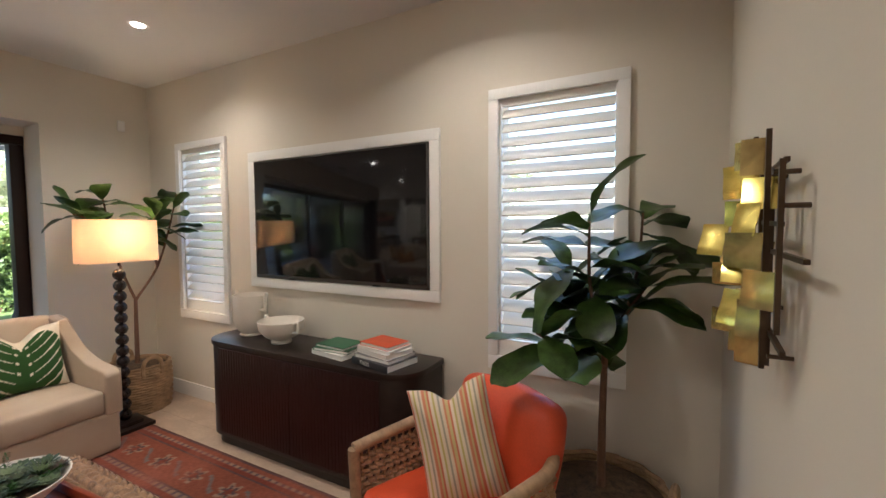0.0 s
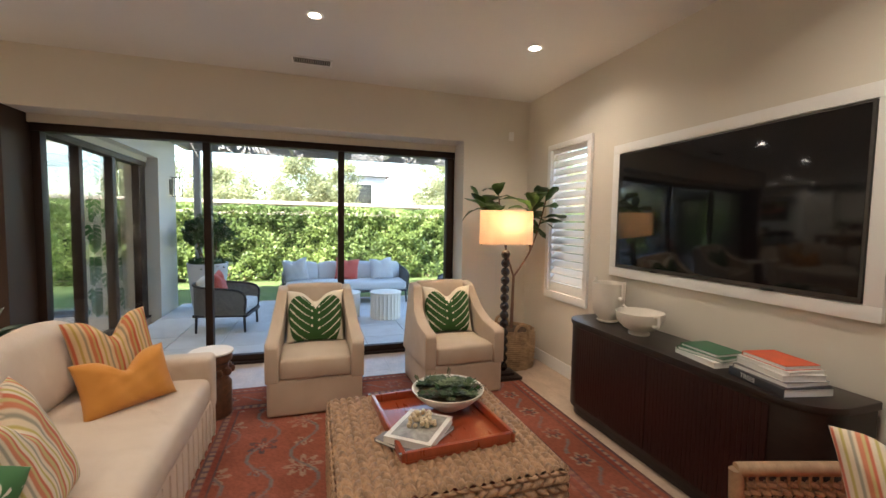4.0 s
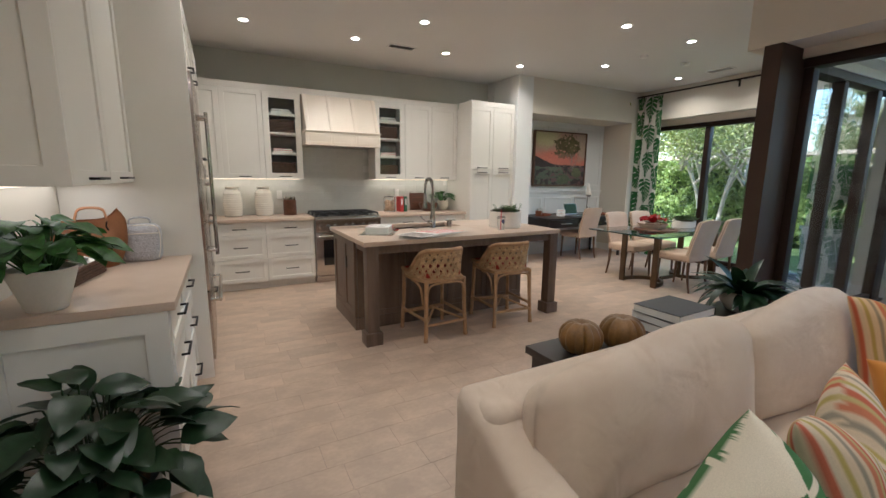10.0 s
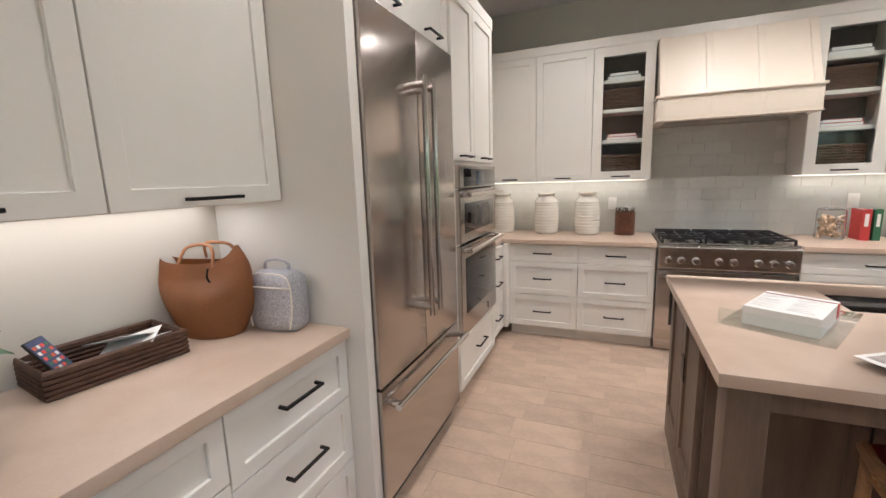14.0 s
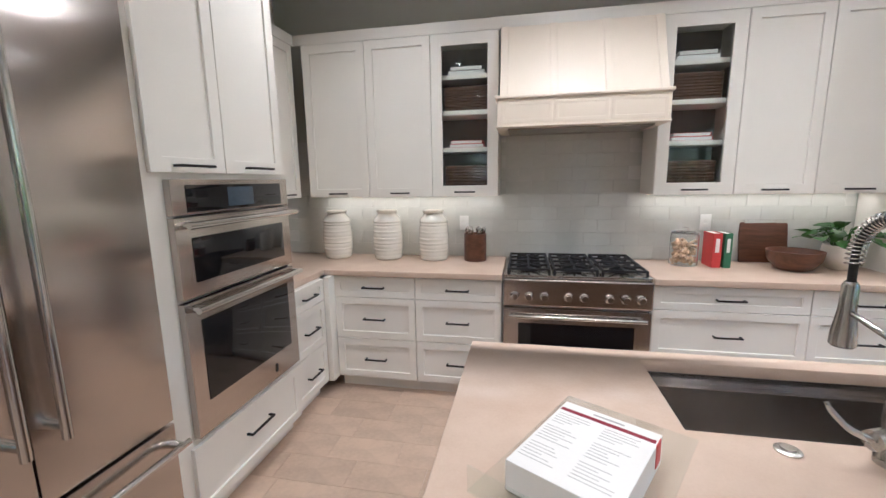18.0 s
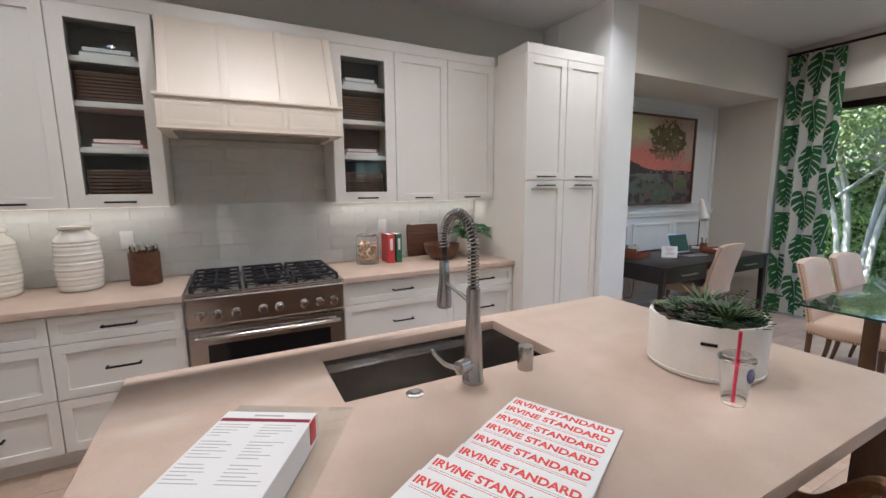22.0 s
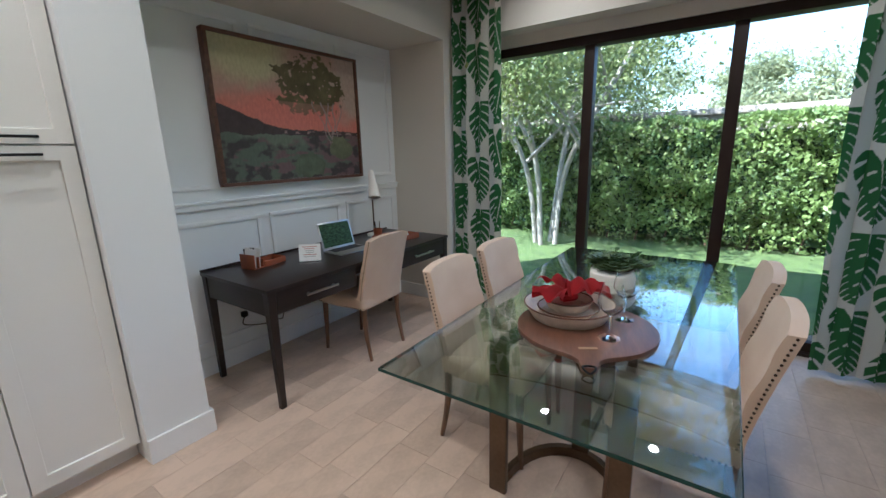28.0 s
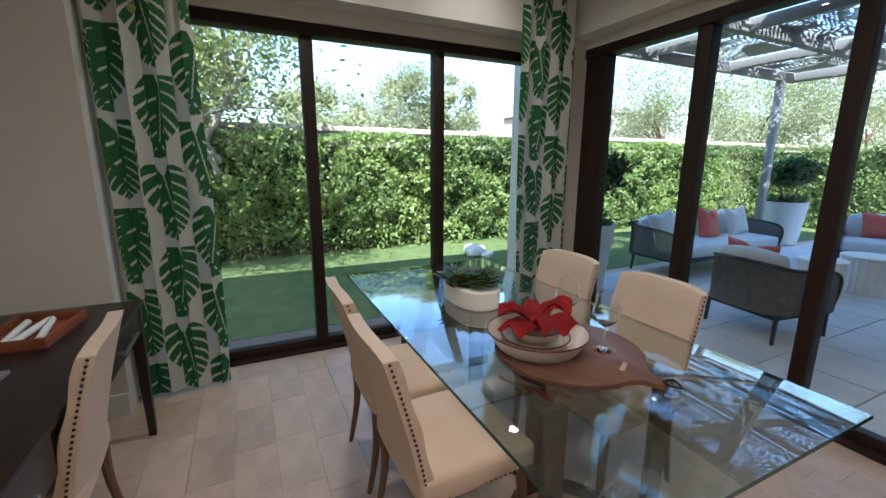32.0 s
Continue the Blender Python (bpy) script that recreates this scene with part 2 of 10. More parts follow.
def painted(name, rough=0.85, bump=0.3, fine=400.0, dist=0.001, spec=0.3, gain=0.12):
    """Takes its colours from the mesh's own colour layer (a print or a weave), with thread grain."""
    m, n, l, p = nodes_of(name)
    at, tc, noi = n.new("ShaderNodeAttribute"), n.new("ShaderNodeTexCoord"), n.new("ShaderNodeTexNoise")
    at.attribute_name = "print"
    noi.inputs["Scale"].default_value, noi.inputs["Detail"].default_value = fine, 3
    l.new(tc.outputs["Object"], noi.inputs[0])
    hsv, mr = n.new("ShaderNodeHueSaturation"), n.new("ShaderNodeMapRange")
    mr.inputs[3].default_value, mr.inputs[4].default_value = 1 - gain * 2, 1 + gain * 2
    l.new(noi.outputs[0], mr.inputs[0])
    l.new(mr.outputs[0], hsv.inputs["Value"])
    l.new(at.outputs["Color"], hsv.inputs["Color"])
    l.new(hsv.outputs[0], p.inputs["Base Color"])
    p.inputs["Roughness"].default_value, p.inputs["Specular IOR Level"].default_value = rough, spec
    b = n.new("ShaderNodeBump")
    b.inputs["Strength"].default_value, b.inputs["Distance"].default_value = bump, dist
    l.new(noi.outputs[0], b.inputs["Height"])
    l.new(b.outputs[0], p.inputs["Normal"])
    return m


def glow(name, color, strength):
    m, n, l, p = nodes_of(name)
    p.inputs["Base Color"].default_value = (*color, 1)
    p.inputs["Emission Color"].default_value = (*color, 1)
    p.inputs["Emission Strength"].default_value = strength
    return m


def clear(name, color=(1, 1, 1), rough=0.0, ior=1.45):
    m, n, l, p = nodes_of(name)
    p.inputs["Base Color"].default_value = (*color, 1)
    p.inputs["Roughness"].default_value, p.inputs["IOR"].default_value, p.inputs["Transmission Weight"].default_value = rough, ior, 1.0
    return m


def pane_material(name, least, tint, slant=4.0):
    """A thin pane: sees straight through and mirrors a little, more at a slant."""
    m, n, l, p = nodes_of(name)
    tr, gl, lw, ms = n.new("ShaderNodeBsdfTransparent"), n.new("ShaderNodeBsdfGlossy"), n.new("ShaderNodeLayerWeight"), n.new("ShaderNodeMixShader")
    tr.inputs[0].default_value = (*tint, 1)
    gl.inputs["Roughness"].default_value = 0.01
    lw.inputs[0].default_value = 0.5
    pw, ma = n.new("ShaderNodeMath"), n.new("ShaderNodeMath")
    pw.operation, ma.operation = "POWER", "MULTIPLY_ADD"
    pw.inputs[1].default_value = slant
    ma.inputs[1].default_value, ma.inputs[2].default_value = 1 - least, least
    l.new(lw.outputs["Facing"], pw.inputs[0])
    l.new(pw.outputs[0], ma.inputs[0])
    l.new(ma.outputs[0], ms.inputs[0])
    l.new(tr.outputs[0], ms.inputs[1])
    l.new(gl.outputs[0], ms.inputs[2])
    l.new(ms.outputs[0], n["Material Output"].inputs[0])
    return m


WALL = surf("wall_paint", (0.69, 0.64, 0.555), 0.75, var=0.025, scale=1.2, fine=220, bump=0.12, bumpdist=0.0012, spec=0.25)
# Same greige paint as WALL; the kitchen's light is put in as grey-green.
KWALL = surf("kitchen_lit_wall_paint", (0.60, 0.60, 0.54), 0.75, var=0.025, scale=1.2, fine=220, bump=0.12, bumpdist=0.0012, spec=0.25)
WALLW = surf("white_wall_paint", (0.80, 0.80, 0.78), 0.6, var=0.02, scale=1.5, fine=200, bump=0.08, bumpdist=0.001, spec=0.3)
CEIL = surf("ceiling_paint", (0.71, 0.70, 0.68), 0.85, var=0.02, scale=1.0, fine=260, bump=0.12, bumpdist=0.001, spec=0.2)
TRIM = surf("white_trim_paint", (0.81, 0.80, 0.78), 0.42, var=0.02, scale=4, fine=120, bump=0.03)
CAB = surf("white_cabinet_paint", (0.785, 0.755, 0.695), 0.38, var=0.02, scale=3, fine=140, bump=0.02)
TILE = surf("limestone_look_floor_tile", (0.525, 0.395, 0.295), 0.36, var=0.16, scale=5.5, fine=34, bump=0.05, stretch=(1, 1.4, 1), rnd=0.42, bumpdist=0.002)
GROUT = surf("grout", (0.53, 0.405, 0.305), 0.9, var=0.1, scale=8, fine=200, bump=0.2)
BRONZE = surf("dark_bronze_aluminium", (0.026, 0.014, 0.010), 0.5, metal=0.0, spec=0.25, var=0.12, scale=4, fine=300, bump=0.03)
BROWNPOST = surf("brown_clad_panel", (0.060, 0.036, 0.026), 0.55, metal=0.0, spec=0.25, var=0.12, scale=2, fine=200, bump=0.03)
PANE = pane_material("window_glass", 0.03, (0.96, 0.985, 0.98))
def brushed(m):
    """Gives a metal its directional sheen."""
    n, l = m.node_tree.nodes, m.node_tree.links
    tg = n.new("ShaderNodeTangent")
    tg.direction_type, tg.axis = "RADIAL", "Z"
    p = n["Principled BSDF"]
    p.inputs["Anisotropic"].default_value, p.inputs["Anisotropic Rotation"].default_value = 0.9, 0.0
    l.new(tg.outputs[0], p.inputs["Tangent"])
    return m


BLACK = surf("black_metal_pull", (0.012, 0.011, 0.011), 0.42, metal=0.6, var=0.1, fine=300, bump=0.02)
STEEL = brushed(surf("brushed_stainless_steel", (0.53, 0.48, 0.44), 0.205, metal=1.0, var=0.02, scale=2, fine=90, bump=0.0, stretch=(1, 1, 30), rvar=0.06))
CHROME = surf("polished_nickel", (0.62, 0.60, 0.57), 0.16, metal=1.0, var=0.03, fine=200, bump=0.01)
SINKSTEEL = surf("satin_sink_steel", (0.50, 0.475, 0.455), 0.2, metal=1.0, var=0.03, scale=2, fine=160, bump=0.0, stretch=(1, 20, 20), rvar=0.04)
QUARTZ = surf("beige_quartz_counter", (0.56, 0.425, 0.325), 0.3, var=0.05, scale=9, fine=160, bump=0.0, spec=0.2, color2=(0.60, 0.475, 0.375))
STAINED = surf("grey_brown_stained_wood", (0.150, 0.100, 0.070), 0.45, var=0.28, scale=2.5, fine=26, bump=0.06, stretch=(9, 9, 0.8))
DARKWOOD = surf("espresso_wood", (0.018, 0.011, 0.009), 0.34, var=0.4, scale=3, fine=24, bump=0.05, stretch=(0.7, 8, 8))
DARKFLUTE = surf("dark_mahogany_panel", (0.026, 0.008, 0.007), 0.32, var=0.35, scale=3, fine=30, bump=0.05, stretch=(8, 8, 0.8))
WALNUT = surf("walnut", (0.115, 0.048, 0.026), 0.4, var=0.4, scale=4, fine=24, bump=0.05, stretch=(1, 7, 7))
LEGWOOD = surf("brown_leg_wood", (0.14, 0.072, 0.038), 0.45, var=0.3, scale=4, fine=30, bump=0.05, stretch=(8, 8, 1))
OAK = surf("oak", (0.34, 0.22, 0.125), 0.5, var=0.25, scale=4, fine=30, bump=0.05, stretch=(1, 8, 8))
RATTAN = surf("rattan_cane", (0.40, 0.235, 0.115), 0.5, var=0.3, scale=12, fine=90, bump=0.15)
SEAGRASS = surf("woven_seagrass", (0.36, 0.235, 0.13), 0.75, var=0.4, scale=14, fine=120, bump=0.35)
WATERHY = surf("braided_water_hyacinth", (0.34, 0.205, 0.115), 0.55, var=0.5, scale=26, fine=140, bump=0.35)
LINEN = woven("oatmeal_linen", (0.55, 0.435, 0.325), (0.61, 0.50, 0.385))
SOFACLOTH = woven("ivory_slipcover_cotton", (0.63, 0.505, 0.395), (0.70, 0.58, 0.465), 260, 260, rough=0.65, crumple=0.5)
CHAIRCLOTH = woven("warm_cream_leather_cloth", (0.61, 0.44, 0.31), (0.67, 0.51, 0.38), 300, 300, rough=0.6)
ORANGE = surf("coral_orange_leather", (0.62, 0.075, 0.022), 0.48, var=0.14, scale=5, fine=120, bump=0.12)
MUSTARD = woven("mustard_cotton", (0.62, 0.255, 0.045), (0.70, 0.32, 0.07), 240, 240)
CERAMIC = surf("white_glazed_ceramic", (0.78, 0.74, 0.66), 0.22, var=0.05, scale=6, fine=60, bump=0.05, coat=0.3)
MATTEWHITE = surf("matte_white_ceramic", (0.82, 0.77, 0.69), 0.55, var=0.06, scale=6, fine=90, bump=0.08)
GREENLEAF = surf("glossy_green_leaf", (0.038, 0.110, 0.020), 0.46, var=0.45, scale=9, fine=60, bump=0.1, transl=0.22)
FIDDLE = surf("fiddle_leaf", (0.040, 0.078, 0.016), 0.34, var=0.5, scale=7, fine=45, bump=0.15, transl=0.2)
SUCC = surf("succulent_leaf", (0.070, 0.110, 0.030), 0.5, var=0.35, scale=10, fine=60, bump=0.06)
SUCCPALE = surf("pale_succulent_leaf", (0.15, 0.20, 0.10), 0.6, var=0.25, scale=10, fine=60, bump=0.06)
SUCCDEEP = surf("deep_green_succulent_leaf", (0.035, 0.065, 0.022), 0.5, var=0.4, scale=10, fine=60, bump=0.06)
SUCCDARK = surf("dark_purple_succulent_leaf", (0.060, 0.040, 0.020), 0.5, var=0.4, scale=10, fine=60, bump=0.06)
MOSS = surf("moss_and_bark", (0.09, 0.055, 0.03), 0.95, var=0.6, scale=30, fine=120, bump=0.6, bumpdist=0.01)
BARK = surf("thin_brown_trunk", (0.145, 0.075, 0.045), 0.8, var=0.35, scale=14, fine=90, bump=0.4, stretch=(3, 3, 1))
PAPER = surf("white_paper", (0.80, 0.79, 0.76), 0.7, var=0.03, fine=200, bump=0.03)
REDPRINT = surf("red_ink", (0.70, 0.075, 0.055), 0.7, var=0.05)
GLASSCLEAR = clear("clear_glass", (0.97, 0.985, 0.98))
TABLEGLASS = pane_material("green_tinted_table_glass", 0.08, (0.88, 0.95, 0.93), 1.9)
GLASSEDGE = surf("green_glass_edge", (0.012, 0.05, 0.04), 0.12, var=0.15)
SCREEN = surf("black_glass_screen", (0.006, 0.006, 0.007), 0.07, var=0.1, bump=0.0, spec=0.5)
BLACKGLASS = surf("oven_black_glass", (0.008, 0.008, 0.009), 0.06, var=0.1, bump=0.0)
DOWNLIGHT = glow("downlight_lens", (1.0, 0.90, 0.74), 12)
WARMGLOW = glow("warm_strip", (1.0, 0.80, 0.55), 0.5)

# ---- the large structure ----
CEIL_Z, EAST, NORTH, SOUTH = 3.055, 0.27, 2.31, -7.22
WFACE, DFACE, HEAD = -4.63, -7.75, 2.53


def wall_with_holes(axis, face, back, u0, u1, z0, z1, holes):
    """A wall in the plane axis = face, as thick as to back, from u0 to u1, with rectangular openings (u0, u1, z0, z1)."""
    us = sorted({u0, u1, *[h[0] for h in holes], *[h[1] for h in holes]})
    zs = sorted({z0, z1, *[h[2] for h in holes], *[h[3] for h in holes]})
    bm = bmesh.new()
    for a, b in zip(us, us[1:]):
        for c, d in zip(zs, zs[1:]):
            if any(h[0] <= a and b <= h[1] and h[2] <= c and d <= h[3] for h in holes):
                continue
            if axis == "y":
                box(bm, a, b, face, back, c, d)
            else:
                box(bm, face, back, a, b, c, d)
    bmesh.ops.remove_doubles(bm, verts=bm.verts, dist=1e-5)
    seen = {}
    for f in list(bm.faces):
        seen.setdefault(tuple(sorted(v.index for v in f.verts)), []).append(f)
    bm.verts.index_update()
    groups = {}
    for f in bm.faces:
        groups.setdefault(tuple(sorted(v.index for v in f.verts)), []).append(f)
    bmesh.ops.delete(bm, geom=[f for g in groups.values() if len(g) > 1 for f in g], context="FACES_ONLY")
    return bm


WIN1, WIN2 = (-4.075, -3.45, 0.86, 2.385), (-0.863, -0.213, 0.86, 2.385)
structure("wall_north", wall_with_holes("y", NORTH, NORTH + 0.18, -4.78, EAST + 0.2, -0.1, CEIL_Z + 0.1, [WIN1, WIN2]), WALL, "warm greige painted wall behind the television", "wall")
structure("wall_east", wall_with_holes("x", EAST, EAST + 0.2, SOUTH - 0.2, NORTH, -0.1, CEIL_Z + 0.1, []), WALL, "warm greige painted wall with a brass sculpture", "wall")
structure("wall_south", wall_with_holes("y", SOUTH, SOUTH - 0.2, -4.85, EAST, -0.1, CEIL_Z + 0.1, []), KWALL, "greige kitchen wall above white cabinets, its light painted in as grey-green", "wall")
structure("wall_west_living", wall_with_holes("x", WFACE, -5.15, -3.0, NORTH + 0.18, -0.1, CEIL_Z + 0.1, [(-3.0, 1.47, -0.1, HEAD)]), WALL, "greige wall and lowered beam over the living room sliding doors", "wall")
structure("wall_north_dining", wall_with_holes("y", -3.0, -2.55, -8.60, -5.15, -0.1, CEIL_Z + 0.1, [(-7.74, -5.15, -0.1, HEAD)]), WALL, "greige lowered beam over the dining room sliding doors", "wall")
structure("wall_west_dining", wall_with_holes("x", DFACE, -8.15, -7.42, -3.0, -0.1, CEIL_Z + 0.1, [(-6.27, -3.08, -0.1, 2.52)]), WALL, "white-lit greige wall around the dining room window", "wall")
bm = bmesh.new()
box(bm, -7.75, -4.83, -7.22, -7.02, -0.1, CEIL_Z + 0.1)
structure("wall_niche_back", bm, WALLW, "white panelled wall of the desk niche", "wall")
structure("niche_soffit", bbox(-7.75, -5.15, -7.02, -6.38, 2.50, CEIL_Z + 0.05, 0), WALL, "lowered soffit over the desk niche", "soffit")
structure("niche_side", bbox(-7.75, -7.56, -7.02, -6.38, -0.1, 2.50, 0), WALL, "greige side wall of the desk niche", "wall")
# The white here stands for strong light on the greige paint.
structure("pillar", bbox(-5.15, -4.84, -7.02, -6.38, -0.1, CEIL_Z + 0.05, 0.004), WALLW, "wall end between pantry and niche, bright light put into its white", "wall")
structure("ceiling", prism([(-8.15, SOUTH - 0.2), (EAST + 0.2, SOUTH - 0.2), (EAST + 0.2, NORTH + 0.18), (-5.15, NORTH + 0.18), (-5.15, -2.55), (-8.15, -2.55)], CEIL_Z, CEIL_Z + 0.2), CEIL, "plain white painted flat ceiling", "ceiling")
# Unseen slab over the dining wing, sized by the shadow wanted on the lawn.
structure("roof_slab", bbox(-8.2, -5.16, SOUTH - 0.6, -2.40, CEIL_Z + 0.21, CEIL_Z + 0.36, 0.02), WALL, "unseen roof slab, sized to shade the lawn", "roof")
# Added and never in view: its height is set so that its shadow covers the patio.
structure("upper_storey", bbox(-5.15, EAST + 0.5, SOUTH - 0.6, NORTH + 0.5, CEIL_Z + 0.21, 6.2, 0.02), WALL, "added unseen block on the house that shades the patio", "wall")


def baseboard(name, x0, x1, y0, y1):
    bm = bbox(x0, x1, y0, y1, 0.0, 0.135, 0.004)
    structure(name, bm, TRIM, "white painted baseboard", "baseboard")


baseboard("baseboard_north", -4.63, EAST, NORTH - 0.016, NORTH)
baseboard("baseboard_east", EAST - 0.016, EAST, -2.99, NORTH - 0.016)
baseboard("baseboard_west", WFACE, WFACE + 0.016, 1.47, NORTH - 0.016)
baseboard("baseboard_pillar", -5.166, -4.84, -6.38, -6.364)
baseboard("baseboard_pillar_side", -5.166, -5.15, -7.0, -6.38)
baseboard("baseboard_niche", -7.56, -5.166, -7.02, -7.004)
baseboard("baseboard_niche_side", -7.56, -7.544, -7.004, -6.38)
baseboard("baseboard_dining_north", -7.75, -7.734, -3.08, -2.82)

# floor: a screed with the tiles laid on it at the end of the file
structure("floor", prism([(-8.15, SOUTH), (EAST, SOUTH), (EAST, NORTH), (-5.09, NORTH), (-5.09, -2.70), (-8.15, -2.70)], -0.12, -0.006), GROUT, "light beige stone-look plank tile floor", "floor")


def glazed(name, axis, plane, u0, u1, top, stiles, label):
    """A dark bronze glazed door set in the plane, with upright stiles at the given places."""
    ob = thing(name, 0, 0, 0, 0, label, "sliding door", "", "structure")

    def bar(nm, a, b, z0, z1, d=0.05, lab=""):
        if axis == "x":
            part(nm, bbox(plane - d, plane + d, a, b, z0, z1, 0.004), BRONZE, ob, lab)
        else:
            part(nm, bbox(a, b, plane - d, plane + d, z0, z1, 0.004), BRONZE, ob, lab)
    bar("head_rail", u0, u1, top - 0.075, top, 0.07)
    bar("sill_track", u0, u1, -0.005, 0.022, 0.09)
    for a, b in stiles:
        bar("stile", a, b, 0.022, top - 0.075)
    edges = sorted(stiles)
    for (a, b), (c, d) in zip(edges, edges[1:]):
        bar("bottom_rail", b, c, 0.022, 0.09, 0.035)
        bm = bmesh.new()
        if axis == "x":
            box(bm, plane - 0.004, plane + 0.004, b, c, 0.09, top - 0.075)
        else:
            box(bm, b, c, plane - 0.004, plane + 0.004, 0.09, top - 0.075)
        g = part("pane", bm, PANE, ob, "clear glass pane", False)
        g.visible_shadow = False
    return ob


glazed("door_1", "x", -5.02, -2.72, 1.47, 2.45, [(-2.72, -2.65), (-1.30, -1.23), (0.07, 0.14), (1.38, 1.47)], "dark bronze three-panel sliding glass door")
glazed("door_2", "y", -2.78, -7.74, -5.09, 2.45, [(-7.74, -7.50), (-6.73, -6.63), (-5.90, -5.82), (-5.17, -5.09)], "dark bronze sliding glass door to the patio")
glazed("window_3", "x", -8.02, -6.27, -3.08, 2.42, [(-6.27, -6.19), (-5.23, -5.145), (-4.20, -4.115), (-3.16, -3.08)], "dark bronze three-panel floor-length glass door")
def lintel(name, axis, a, b, u0, u1, z0, z1):
    bm = bmesh.new()
    box(bm, *((a, b, u0, u1) if axis == "x" else (u0, u1, a, b)), z0, z1)
    structure(name, bm, WALL, "painted filler above the glass door", "wall")


lintel("lintel_1", "x", -5.10, -4.94, -2.73, 1.47, 2.4505, 2.5295)
lintel("lintel_2", "y", -2.86, -2.70, -7.74, -5.09, 2.4505, 2.5295)
lintel("lintel_3", "x", -8.12, -7.93, -6.27, -3.08, 2.4205, 2.5195)
structure("corner_post", bbox(-5.09, -4.60, -2.86, -2.73, 0, HEAD, 0.004), BROWNPOST, "dark brown clad post where two glass doors meet", "post")
structure("jamb_trim", bbox(-5.15, -4.95, 1.47, 1.50, 0, HEAD, 0.002), BRONZE, "dark bronze door jamb", "trim")


def shutter_window(name, x0, x1, label):
    """A white plantation shutter in its casing."""
    z0, z1 = 0.86, 2.385
    ob = thing(name, 0, 0, 0, 0, label, "shutter window", "", "structure")
    y = NORTH
    for nm, a, b, c, d in (("casing_head", x0 - 0.06, x1 + 0.06, z1, z1 + 0.06), ("casing_sill", x0 - 0.06, x1 + 0.06, z0 - 0.08, z0), ("casing_side", x0 - 0.06, x0, z0, z1), ("casing_side", x1, x1 + 0.06, z0, z1)):
        part(nm, bbox(a, b, y - 0.03, y - 0.001, c, d, 0.004), TRIM, ob)
    for nm, a, b, c, d in (("stile", x0, x0 + 0.012, z0, z1), ("stile", x1 - 0.012, x1, z0, z1), ("rail", x0 + 0.012, x1 - 0.012, z1 - 0.04, z1), ("rail", x0 + 0.012, x1 - 0.012, z0, z0 + 0.10)):
        part(nm, bbox(a, b, y + 0.0, y + 0.03, c, d, 0.003), TRIM, ob)
    n = 17
    lo, hi = z0 + 0.10, z1 - 0.04
    me = None
    for i in range(n):
        z = lo + (i + 0.5) * (hi - lo) / n
        if me is None:
            bm = bbox(x0 + 0.014, x1 - 0.014, -0.044, 0.044, -0.0055, 0.0055, 0.004, 2)
            me = mesh_of("slat", bm, TRIM)
        s = part("slat", me, TRIM, ob)
        s.matrix_basis = pose(0, y + 0.03, z, 47)
    bm = bmesh.new()
    box(bm, x0, x1, y + 0.15, y + 0.156, z0, z1)
    part("pane", bm, PANE, ob, "", False).visible_shadow = False
    return ob


shutter_window("window_1", WIN1[0], WIN1[1], "tall window with white plantation shutters tilted open")
shutter_window("window_2", WIN2[0], WIN2[1], "tall window with white plantation shutters behind the fig tree")

# ceiling fittings
# Near-black for a flat plate that stands for the shade inside a duct.
DUCTSHADE = surf("duct_shade", (0.02, 0.02, 0.02), 0.8)
VENTGREY = surf("grey_vent_enamel", (0.34, 0.33, 0.31), 0.5)
# The first four are added, unseen, to brighten the east side of the rooms.
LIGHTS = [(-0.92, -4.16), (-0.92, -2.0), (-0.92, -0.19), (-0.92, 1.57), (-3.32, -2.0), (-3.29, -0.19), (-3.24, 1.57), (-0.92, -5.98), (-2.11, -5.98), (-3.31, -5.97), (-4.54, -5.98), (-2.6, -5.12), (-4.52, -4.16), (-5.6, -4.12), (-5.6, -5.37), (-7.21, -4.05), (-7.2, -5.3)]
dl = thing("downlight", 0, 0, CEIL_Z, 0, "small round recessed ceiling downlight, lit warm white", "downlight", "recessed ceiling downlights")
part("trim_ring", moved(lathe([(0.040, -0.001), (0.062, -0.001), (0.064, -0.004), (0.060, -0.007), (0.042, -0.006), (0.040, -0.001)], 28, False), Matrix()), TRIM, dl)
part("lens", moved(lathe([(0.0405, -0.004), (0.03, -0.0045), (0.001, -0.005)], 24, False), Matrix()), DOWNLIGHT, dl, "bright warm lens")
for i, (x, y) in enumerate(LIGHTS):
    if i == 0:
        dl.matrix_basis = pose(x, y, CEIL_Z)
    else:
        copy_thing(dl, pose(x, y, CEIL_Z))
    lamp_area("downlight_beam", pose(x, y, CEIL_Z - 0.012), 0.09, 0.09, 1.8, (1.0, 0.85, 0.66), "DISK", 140)


